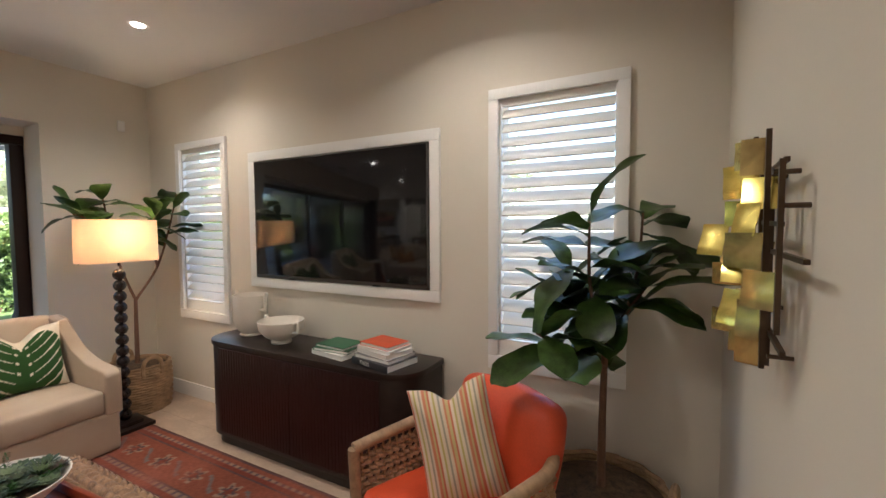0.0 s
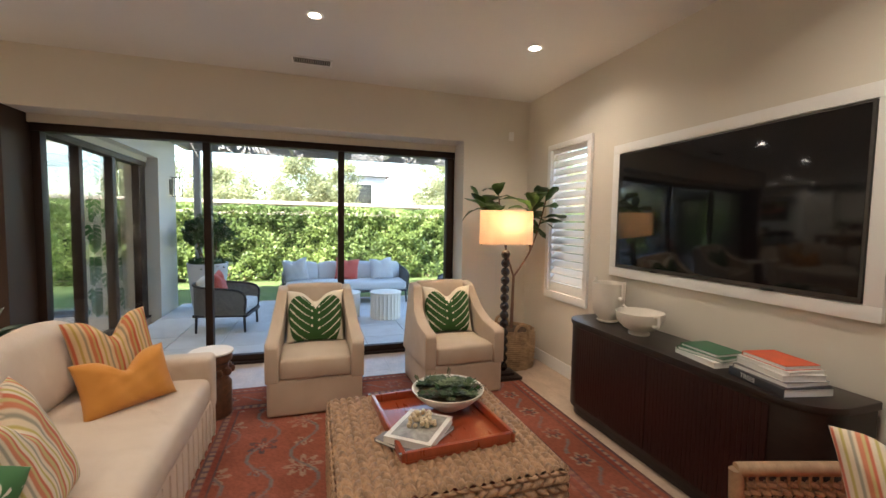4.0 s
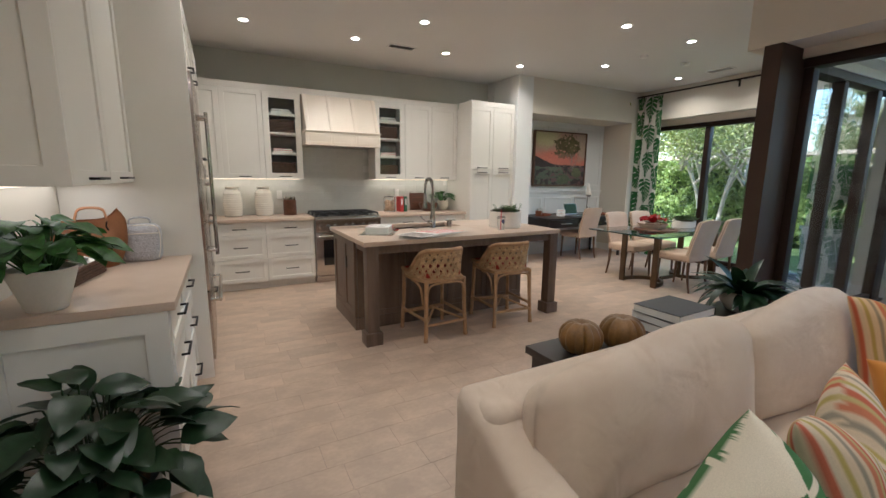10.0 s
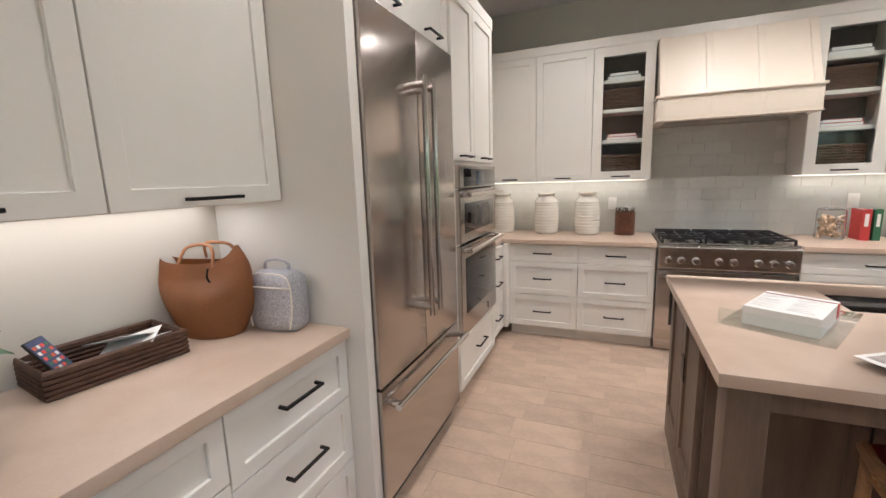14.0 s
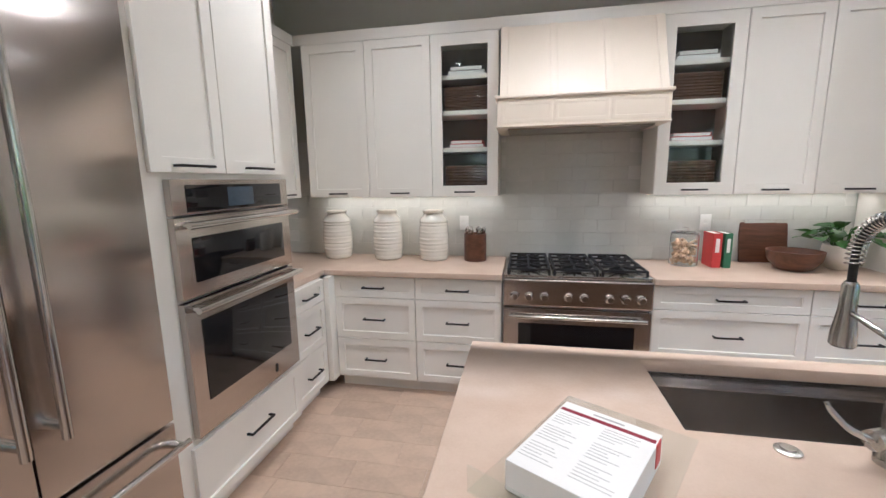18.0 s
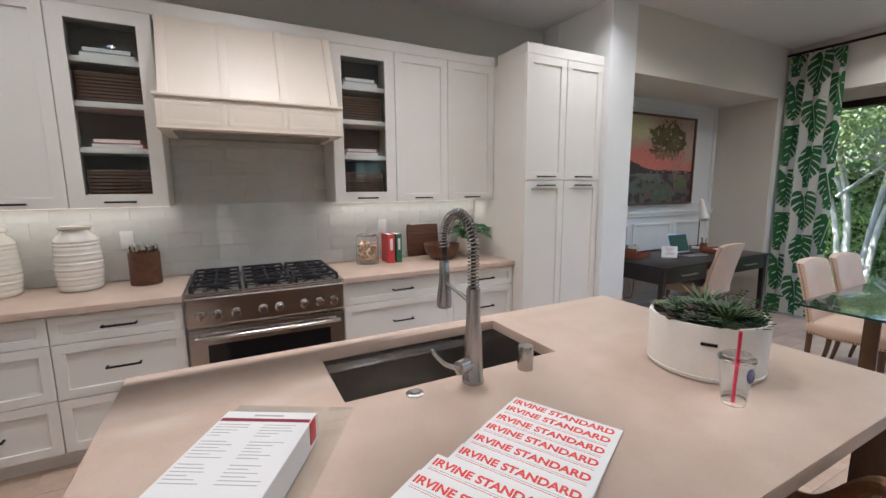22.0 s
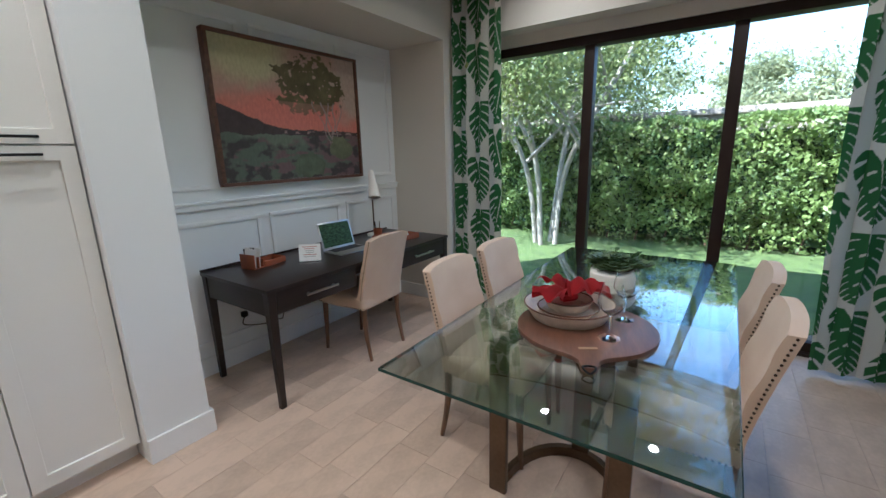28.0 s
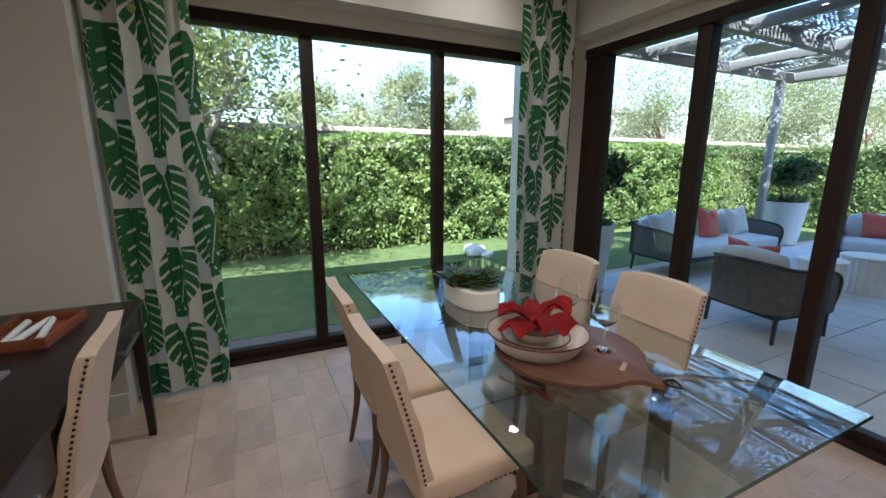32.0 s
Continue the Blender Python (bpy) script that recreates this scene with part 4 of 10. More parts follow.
for x, z in ((-1.31, 1.19), (-3.09, 1.2)):
    o = thing("wall_outlet", x, -7.2, z, 180, "white double wall outlet on the backsplash", "outlet", "wall outlets")
    part("plate", bbox(-0.036, 0.036, -0.006, 0.0, -0.058, 0.058, 0.002), TRIM, o)
    for dz in (-0.02, 0.02):
        part("socket", bbox(-0.016, 0.016, -0.008, -0.0055, dz - 0.014, dz + 0.014, 0.001), PAPER, o)
# strips of light under the wall cabinets
for x0, x1 in ((-1.58, -0.15), (-3.98, -2.66)):
    s = thing("under_cabinet_light", (x0 + x1) / 2, -7.12, 1.4135, 0, "slim warm light strip under the wall cabinets", "light strip", "under-cabinet lights")
    part("lens", bbox((x0 - x1) / 2, (x1 - x0) / 2, -0.012, 0.012, -0.007, 0, 0.002), WARMGLOW, s)
    lamp_area("strip_beam", pose((x0 + x1) / 2, -7.10, 1.4062), x1 - x0, 0.1, 0.32, (1.0, 0.82, 0.60))
s = thing("under_cabinet_light", 0.14, -3.55, 1.4035, 0, "slim warm light strip under the side cabinet", "light strip", "under-cabinet lights")
part("lens", bbox(-0.012, 0.012, -0.55, 0.55, -0.007, 0, 0.002), WARMGLOW, s)
lamp_area("strip_beam", pose(0.12, -3.55, 1.394), 0.28, 1.1, 0.36, (1.0, 0.88, 0.74))

# tall run: fridge and ovens
solo("refrigerator_enclosure", bbox(-0.452, 0.268, -4.2235, -4.168, 0, 2.53, 0.002), CAB, None, "white painted tall panel beside the refrigerator", "cabinet")
cabinet("fridge_top_cabinet", -0.45, -4.2245, -90, 0.905, 0.70, 2.14, 2.53, [(0, 0.4525, 2.14, 2.53, "door", 2.175), (0.4525, 0.905, 2.14, 2.53, "door", 2.175)], "white cabinet with two doors above the refrigerator")
fr = thing("refrigerator", -0.47, -4.2275, 0, -90, "built-in stainless steel french-door refrigerator with a freezer drawer", "refrigerator")
FW = 0.899
part("body", bbox(0.0, FW, 0.055, 0.70, 0.02, 2.135, 0.002), STEELDK := surf("dark_gasket", (0.02, 0.02, 0.02), 0.6), fr)
for a, b in ((0.004, FW / 2 - 0.003), (FW / 2 + 0.003, FW - 0.004)):
    part("door", bbox(a, b, 0.0, 0.054, 0.635, 2.13, 0.004), STEEL, fr)
part("freezer_drawer", bbox(0.004, FW - 0.004, 0.0, 0.054, 0.11, 0.622, 0.004), STEEL, fr)
part("toe_grille", bbox(0.004, FW - 0.004, 0.06, 0.1, 0.0, 0.1, 0.002), STEELDK, fr)


def bar_handle(p, q, r, off, n=16):
    """A round bar between p and q with two stand-offs that go to +y."""
    p, q = Vector(p), Vector(q)
    bm = tubes([[p, q]], r, n)
    for t in (0.035, 0.965):
        c = p.lerp(q, t)
        tube(bm, [c, c + Vector((0, off, 0))], r * 1.15, 12)
    return bm


for x in (FW / 2 - 0.05, FW / 2 + 0.05):
    part("door_handle", bar_handle((x, -0.06, 0.83), (x, -0.06, 1.92), 0.0135, 0.06), CHROME, fr, "long round steel handle")
part("drawer_handle", bar_handle((0.03, -0.06, 0.553), (FW - 0.005, -0.06, 0.553), 0.0135, 0.06), CHROME, fr, "long round steel handle")

cabinet("oven_cabinet", -0.45, -5.130, -90, 0.922, 0.70, 0.0, 2.53, [(0.05, 0.445, 1.575, 2.53, "door", 1.605), (0.445, 0.90, 1.575, 2.53, "door", 1.605), (0.085, 0.905, 0.105, 0.435, "drawer", 0.30)], "tall white cabinet that holds two wall ovens", toe=0.1, pull_len=0.19)
we = thing("wall_oven", -0.463, -5.243, 0, -90, "stainless steel combination wall oven with black glass and digital display", "oven")
OW = 0.79
part("body", bbox(0.0, OW, 0.0345, 0.5, 0.455, 1.552, 0.002), STEELDK, we)
p_ = part("control_panel", bbox(0, OW, 0.0, 0.034, 1.41, 1.552, 0.004), STEEL, we)
part("display_glass", bbox(0.07, OW - 0.07, -0.003, -0.0005, 1.42, 1.53, 0.001), BLACKGLASS, p_, "black glass touch panel")
part("display", bbox(OW / 2 - 0.09, OW / 2 + 0.09, -0.0045, -0.0032, 1.432, 1.518, 0.0005), surf("dim_blue_display", (0.055, 0.075, 0.10), 0.15, var=0.2), p_, "dim blue display")
for z0, z1, hz in ((1.07, 1.402, 1.372), (0.468, 1.055, 1.03)):
    dr = part("oven_door", bbox(0, OW, 0.0, 0.034, z0, z1, 0.004), STEEL, we)
    part("door_window", bbox(0.075, OW - 0.075, -0.003, -0.0005, z0 + 0.06 + (0.08 if z0 < 0.6 else 0), z1 - 0.085, 0.001), BLACKGLASS, dr, "black oven glass")
    part("door_handle", bar_handle((0.01, -0.055, hz), (OW - 0.01, -0.055, hz), 0.014, 0.055), CHROME, dr, "round steel bar handle")
part("emblem", bbox(OW * 0.70, OW * 0.72, -0.003, -0.0005, 0.505, 0.55, 0.001), STEELDK, we)

# island
isl = thing("kitchen_island", 0, 0, 0, 0, "grey-brown stained wood island with panelled sides and two square posts", "kitchen island")
bm = bmesh.new()
box(bm, -3.60, -1.655, -5.385, -4.62, 0.11, 0.874)
box(bm, -3.58, -1.675, -5.32, -4.64, 0.0, 0.11)
bmesh.ops.delete(bm, geom=[f for f in bm.faces if f.normal.z > 0.5 and f.calc_center_median().z > 0.8], context="FACES_ONLY")
part("body", bm, STAINED, isl, "", False)
part("base_moulding", bbox(-1.654, -1.632, -5.385, -4.60, 0.0, 0.12, 0.004), STAINED, isl)
part("base_moulding", bbox(-3.60, -1.655, -4.619, -4.60, 0.0, 0.12, 0.004), STAINED, isl)
for y, w in ((-5.385, 0.39), (-4.99, 0.37)):
    e = part("end_panel", shaker(w, 0.745, 0.07, 0.022, 0.012), STAINED, isl)
    e.matrix_basis = pose(-1.632, y, 0.125, 0, 0, 90)
for i in range(4):
    e = part("back_panel", shaker(0.475, 0.745, 0.05, 0.02, 0.012), STAINED, isl)
    e.matrix_basis = pose(-1.66 - i * 0.485, -4.598, 0.125, 0, 0, 180)
for x in (-1.675, -3.69):
    po = part("post", bbox(x - 0.052, x + 0.052, -4.292, -4.188, 0.115, 0.874, 0.006), STAINED, isl)
    part("post_base", bbox(x - 0.075, x + 0.075, -4.315, -4.165, 0.0, 0.115, 0.006), STAINED, po)
part("apron", bbox(-3.638, -1.727, -4.262, -4.218, 0.80, 0.874, 0.003), STAINED, isl)
for x in (-1.675, -3.69):
    part("apron", bbox(x - 0.022, x + 0.022, -4.62, -4.292, 0.80, 0.874, 0.003), STAINED, isl)
part("outlet", bbox(-1.618, -1.612, -4.86, -4.80, 0.58, 0.69, 0.002), BLACK, isl, "dark bronze outlet plate")
# island top with the sink cut out
SX0, SX1, SY0, SY1 = -2.965, -2.185, -5.322, -4.917
IX0, IX1, IY0, IY1 = -3.762, -1.597, -5.402, -4.175
bm = bmesh.new()
ux, uy = (IX0, SX0, SX1, IX1), (IY0, SY0, SY1, IY1)
for i in range(3):
    for j in range(3):
        if (i, j) != (1, 1):
            box(bm, ux[i], ux[i + 1], uy[j], uy[j + 1], 0.875, 0.915)
bmesh.ops.remove_doubles(bm, verts=bm.verts, dist=1e-5)
gr = {}
for f in bm.faces:
    gr.setdefault(tuple(round(c, 4) for c in f.calc_center_median()), []).append(f)
bmesh.ops.delete(bm, geom=[f for g in gr.values() if len(g) > 1 for f in g], context="FACES_ONLY")
bmesh.ops.recalc_face_normals(bm, faces=bm.faces)
solo("island_worktop", bevel(bm, 0.003, 2), QUARTZ, None, "large beige quartz island worktop with a sink cut-out", "worktop", "quartz worktops")
sk = thing("kitchen_sink", 0, 0, 0, 0, "undermount stainless steel workstation sink", "sink")
for a, b, c, e in ((SX0 - 0.004, SX1 + 0.004, SY0 - 0.006, SY0 - 0.002), (SX0 - 0.004, SX1 + 0.004, SY1 + 0.002, SY1 + 0.006), (SX0 - 0.006, SX0 - 0.002, SY0 - 0.002, SY1 + 0.002), (SX1 + 0.002, SX1 + 0.006, SY0 - 0.002, SY1 + 0.002)):
    part("basin_wall", bbox(a, b, c, e, 0.65, 0.8745, 0), SINKSTEEL, sk, "", False)
part("basin_floor", bbox(SX0 - 0.006, SX1 + 0.006, SY0 - 0.006, SY1 + 0.006, 0.646, 0.6499, 0), SINKSTEEL, sk, "", False)
for y0, y1 in ((SY0 - 0.002, SY0 + 0.034), (SY1 - 0.034, SY1 + 0.002)):
    part("ledge", bbox(SX0 - 0.002, SX1 + 0.002, y0, y1, 0.835, 0.841, 0.001), SINKSTEEL, sk)
part("drain", moved(lathe([(0.055, 0), (0.055, 0.003), (0.045, 0.004), (0.04, 0.001), (0.001, 0.001)], 24), pose(-2.575, -5.12, 0.6502)), CHROME, sk)

fc = thing("kitchen_faucet", -2.573, -4.862, 0.915, 90, "tall brushed nickel spring-coil kitchen faucet", "faucet")
NICKEL = surf("brushed_nickel", (0.46, 0.44, 0.41), 0.27, metal=1.0, var=0.06, fine=150, bump=0.02)
part("base_body", lathe([(0.034, 0), (0.034, 0.012), (0.031, 0.016), (0.030, 0.11), (0.022, 0.20), (0.021, 0.30)], 28), NICKEL, fc)
part("valve", tubes([[(0, 0, 0.065), (0.02, -0.065, 0.065)]], 0.022, 18), NICKEL, fc)
part("lever", tubes([curve_pts([(0.022, -0.065, 0.068), (0.02, -0.105, 0.085), (0.01, -0.135, 0.115), (0.0, -0.145, 0.135)], 6)], 0.008, 10, taper=0.005), NICKEL, fc)
arc = [(0, 0, 0.30), (0, 0, 0.42)] + [(-0.089 + 0.089 * math.cos(a), 0, 0.42 + 0.10 * math.sin(a)) for a in [radians(d) for d in range(15, 181, 15)]] + [(-0.178, 0, 0.40)]
path_ = curve_pts(arc, 8)
part("hose", tubes([path_], 0.0085, 10), surf("dark_hose", (0.03, 0.03, 0.03), 0.5), fc, "dark rubber hose")
coil = []
length = 0.0
acc = [0.0]
for a, b in zip(path_, path_[1:]):
    length += (b - a).length
    acc.append(length)
turns, per_turn = 40, 12
for i in range(turns * per_turn + 1):
    s_ = length * i / (turns * per_turn)
    k = max(j for j in range(len(acc)) if acc[j] <= s_ + 1e-9)
    k = min(k, len(path_) - 2)
    u = (s_ - acc[k]) / max(1e-6, acc[k + 1] - acc[k])
    c = path_[k].lerp(path_[k + 1], u)
    dd = (path_[k + 1] - path_[k]).normalized()
    sd = Vector((0, 1, 0))
    up_ = dd.cross(sd)
    an = 2 * math.pi * i / per_turn
    coil.append(c + 0.0165 * (math.cos(an) * sd + math.sin(an) * up_))
part("spring_coil", tubes([coil], 0.0026, 5), NICKEL, fc, "open steel spring coil")
part("spray_head", moved(lathe([(0.012, 0.12), (0.017, 0.11), (0.018, 0.05), (0.026, -0.01), (0.027, -0.04), (0.022, -0.045), (0.001, -0.045)], 22, False), pose(-0.178, 0, 0.24)), NICKEL, fc)
part("spray_neck", tubes([[(-0.178, 0, 0.41), (-0.178, 0, 0.35)]], 0.009, 10), STEELDK, fc)
part("holder_arm", tubes([[(0, 0, 0.25), (-0.165, 0, 0.285)]], 0.007, 10), NICKEL, fc)
fc.matrix_basis = pose(-2.572, -4.855, 0.915, 0, 0, 92)
solo("soap_dispenser", lathe([(0.026, 0), (0.026, 0.075), (0.024, 0.08), (0.001, 0.081)], 26, True), NICKEL, pose(-2.775, -4.853, 0.915), "short brushed nickel cylinder beside the faucet", "soap dispenser")
bt = thing("disposal_button", -2.38, -4.868, 0.915, 0, "round brushed nickel push button set in the worktop", "button")
part("flange", lathe([(0.027, 0), (0.027, 0.003), (0.022, 0.006), (0.017, 0.006)], 26, True), NICKEL, bt)
part("button_cap", moved(lathe([(0.015, 0), (0.015, 0.004), (0.001, 0.0045)], 20, True), pose(0, 0, 0.006)), CHROME, bt)


PALECANE = surf("pale_split_cane", (0.48, 0.32, 0.165), 0.45, var=0.35, scale=14, fine=90, bump=0.15)


def counter_stool():
    """A rattan counter stool with a woven wrap-round back, its back to +y."""
    ob = thing("counter_stool", 0, 0, 0, 0, "natural rattan counter stool with woven wrap back and red seat cushion", "stool", "stools at the island")
    legs = {(-1, -1): (-0.215, -0.20), (1, -1): (0.215, -0.20), (-1, 1): (-0.20, 0.225), (1, 1): (0.20, 0.225)}
    for (sx, sy), (x, y) in legs.items():
        part("leg", tubes([[(x * 1.06, y * 1.07, 0), (x, y, 0.3), (x * 0.97, y * 0.97, 0.555 if sy > 0 else 0.60)]], 0.0185, 10), RATTAN, ob)
        part("leg_foot", tubes([[(x * 1.06, y * 1.07, 0.0), (x * 1.055, y * 1.06, 0.03)]], 0.021, 10), RATTAN, ob)
    part("seat_frame", prism([(-0.225, -0.22), (0.225, -0.22), (0.235, 0.10), (0.19, 0.235), (-0.19, 0.235), (-0.235, 0.10)], 0.53, 0.565, 0.012), RATTAN, ob)
    for z, pts in ((0.165, [(-0.225, -0.215), (0.225, -0.215)]), (0.15, [(-0.205, 0.235), (0.205, 0.235)]), (0.2, [(-0.225, -0.21), (-0.21, 0.235)]), (0.2, [(0.225, -0.21), (0.21, 0.235)])):
        part("stretcher", tubes([[(x, y, z) for x, y in pts]], 0.0135, 8), RATTAN, ob)
    for s in (1, -1):
        part("cross_brace", tubes([[(-0.215 * s, -0.2, 0.16), (0.0, 0.01, 0.23), (0.2 * s, 0.22, 0.15)]], 0.011, 8), RATTAN, ob)
        part("leg_arch", tubes([curve_pts([(0.193 * s, 0.222, 0.30), (0.185 * s, 0.232, 0.46), (0.14 * s, 0.235, 0.515), (0.0, 0.24, 0.525)], 5)], 0.0095, 8), RATTAN, ob)
        part("leg_arch", tubes([curve_pts([(0.213 * s, 0.19, 0.33), (0.22 * s, 0.16, 0.47), (0.225 * s, 0.08, 0.52), (0.228 * s, 0.0, 0.525)], 5)], 0.0095, 8), RATTAN, ob)
    c = prism([(-0.205, -0.215), (0.205, -0.215), (0.215, 0.10), (0.17, 0.20), (-0.17, 0.20), (-0.215, 0.10)], 0.566, 0.615, 0.02, 3)
    part("cushion", c, surf("red_seat_cloth", (0.28, 0.022, 0.018), 0.85, var=0.2, fine=200, bump=0.2), ob, "dark red seat cushion")

    def shell(u, v):
        # u -1..1 round from one arm to the other, v 0..1 up
        a = u * radians(118)
        top = 0.60 + 0.225 / (1 + math.exp((abs(u) - 0.60) * 14))
        flare = 1 + 0.10 * v * max(0, math.cos(a))
        return Vector((0.245 * math.sin(a) * (1 + 0.04 * v), (0.245 * math.cos(a) * flare if math.cos(a) > 0 else 0.42 * math.cos(a)), 0.548 + (top - 0.548) * v))
    part("back_rim", tubes([[shell(-1 + 2 * i / 44, 1.0) for i in range(45)]], 0.019, 9), RATTAN, ob)
    part("back_lower_rim", tubes([[shell(-1 + 2 * i / 44, 0.0) for i in range(45)]], 0.014, 8), RATTAN, ob)
    for k in range(6):
        v = 0.10 + 0.16 * k
        part("cane_hoop", tubes([[shell(-0.98 + 1.96 * i / 48, v) + Vector((0, 0, 0.005 * math.sin(1.3 * i + math.pi * k))) for i in range(49)]], 0.007, 5), RATTAN, ob)
    for k in range(21):
        u = -1.25 + 2.5 * k / 20
        for s in (1, -1):
            for off in (-0.018, 0.018):
                line = [shell(max(-1, min(1, u + off + s * 0.30 * (j / 8 - 0.5))), j / 8) * (1 + 0.012 * s * math.cos(math.pi * j)) for j in range(9)]
                part("cane_strand", tubes([line], 0.0075, 5), PALECANE, ob)
    return ob


st = counter_stool()
st.matrix_basis = pose(-2.30, -4.29, 0, 0, 0, 3)
copy_thing(st, pose(-3.09, -4.30, 0, 0, 0, -4))

# ---- prints and cushions ----
def grid_mesh(name, pts, colors, nu, nv, material, flip=False, extra=None):
    """A mesh from nu x nv points (nu varies fastest) with a colour at each point."""
    idx = np.arange(nu * nv).reshape(nv, nu)
    q = np.stack([idx[:-1, :-1], idx[:-1, 1:], idx[1:, 1:], idx[1:, :-1]], -1).reshape(-1, 4)
    if flip:
        q = q[:, ::-1]
    me = bpy.data.meshes.new(name)
    me.from_pydata(np.asarray(pts).reshape(-1, 3).tolist(), [], q.tolist())
    if colors is not None:
        at = me.color_attributes.new("print", "FLOAT_COLOR", "POINT")
        c = np.ones((nu * nv, 4), np.float32)
        c[:, :3] = np.asarray(colors).reshape(-1, 3)
        at.data.foreach_set("color", c.ravel())
    me.materials.append(material)
    me.polygons.foreach_set("use_smooth", [True] * len(me.polygons))
    return me


def fractal(x, y, s, seed=0.0, octaves=4):
    """Soft noise 0..1 over arrays."""
    out = np.zeros(np.shape(x))
    flat = out.ravel()
    for i, (a, b) in enumerate(zip(np.ravel(x), np.ravel(y))):
        flat[i] = noise.fractal((a * s, b * s, seed), 1.0, 2.0, octaves)
    return np.clip(0.5 + 0.5 * flat.reshape(np.shape(x)), 0, 1)


def monstera(u, v, slits=8, cut=0.2, k0=0.1, k1=1.3):
    """Where a split leaf is: u -0.5..0.5 across, v 0..1 from stem to tip; k0 and k1 slant the splits at stem and tip."""
    a, vc = np.abs(u), np.clip(v, 0, 1)
    w = 0.5 * np.sin(np.pi * (0.06 + 0.94 * vc) ** 0.66) ** 0.5 * (1 - 0.16 * vc)
    inside = (v > 0) & (v < 1) & (a < w) & (a > 0.085 * (1 - vc / 0.16))
    s = (v - a * (k0 + (k1 - k0) * vc)) * slits + 0.25 * (u > 0)
    f = np.abs(s - np.floor(s) - 0.5)
    q = a / np.maximum(w, 0.02)
    slit = (q > 0.42) & (f < cut * (0.35 + 0.65 * np.clip((q - 0.42) / 0.5, 0, 1)))
    hole = (f < 0.17) & (np.abs(q - 0.2) < 0.09) & (v > 0.12) & (v < 0.9) & (np.floor(s) % 2 == 0)
    return inside & ~slit & ~hole & ~((a < 0.006) & (v < 0.8))


def mix3(mask, a, b):
    m = np.asarray(mask, float)[..., None]
    return np.asarray(b) * (1 - m) + np.asarray(a) * m


LEAF_G, LEAF_W = (0.030, 0.088, 0.022), (0.72, 0.66, 0.54)
STRIPES = [(0.52, 0.15, 0.09), (0.66, 0.57, 0.44), (0.46, 0.38, 0.13), (0.66, 0.56, 0.42), (0.33, 0.30, 0.24), (0.64, 0.54, 0.40), (0.55, 0.21, 0.12), (0.52, 0.43, 0.20)]


def print_one_leaf(u, v):
    """One broad heart-shaped leaf, its thin splits rising outwards."""
    a = np.abs(u)
    body = (((a - 0.50) / 0.52) ** 2 + ((v - 0.10) / 0.72) ** 2 < 1) | ((v < 0.10) & (a < 0.97 - 0.25 * np.clip(-v, 0, 1) ** 2)) | ((a < 0.5) & (v < 0.10 + 0.5 * a))
    s_ = (v - 0.40 * a - 0.45 * a ** 2) * 3.1 + 0.3 * (u > 0)
    f = np.abs(s_ - np.floor(s_) - 0.5)
    split = (a > 0.22) & (f < 0.03 + 0.11 * np.clip(a - 0.2, 0, 0.6)) & (a < 0.93)
    hole = (np.abs(a - 0.13) < 0.045) & (f < 0.13) & (v > -0.7)
    rib = (a < 0.012) & (v < 0.3)
    return mix3(body & ~split & ~hole & ~rib, LEAF_G, LEAF_W)


def print_big_leaf(u, v):
    """Parts of large leaves that meet near the middle, with thin pale splits."""
    u, v = (u * math.cos(0.70) + v * math.sin(0.70)) / 1.12, (v * math.cos(0.70) - u * math.sin(0.70)) / 1.12 + 0.05
    r, th = np.hypot(u, v), np.degrees(np.arctan2(v, u))
    fan = (th + 3 + 16 * r * (u > 0)) / 21
    f = np.abs(fan - np.round(fan)) * radians(21) * r
    low = (v < 0.02 + 0.05 * u) & ~((th > -112) & (th < -72 - 18 * np.clip(r - 0.3, 0, 1)) & (r < 1.2))
    low &= ~((f < 0.012 + 0.028 * r) & (r > 0.12) & (r < 0.80)) & ~((f < 0.04) & (np.abs(r - 0.93) < 0.05))
    left = (u < -0.02) & (v >= 0.02) & (v < 0.80 + 0.35 * u)
    s_ = (v - 0.55 * u) * 3.3
    f = np.abs(s_ - np.floor(s_) - 0.5)
    left &= ~((f < 0.03 + 0.07 * np.clip(-u, 0, 1)) & (u > -0.82))
    star = r < 0.50 + 0.20 * np.cos(np.radians((th - 24) * 4.5))
    s_ = (v - 0.45 * u) * 3.0 + 0.2
    f = np.abs(s_ - np.floor(s_) - 0.5)
    right = (u > 0) & (v >= 0.02) & ~star & ~((f < 0.09) & (u < 0.75))
    return mix3(low | left | right, (0.062, 0.165, 0.058), LEAF_W)


def print_stripes(u, v):
    k = np.floor((u + 1.0) * 17).astype(int)
    f = (u + 1.0) * 17 - k
    cols = np.array(STRIPES)[k % 8]
    return np.where((f < 0.12)[..., None], np.array((0.68, 0.57, 0.42)), cols)


def print_stripes_warm(u, v):
    return print_stripes(u, v) * np.array((0.95, 0.80, 0.62))


PRINTCLOTH = painted("printed_linen", 0.9, 0.35, 500, 0.0012)


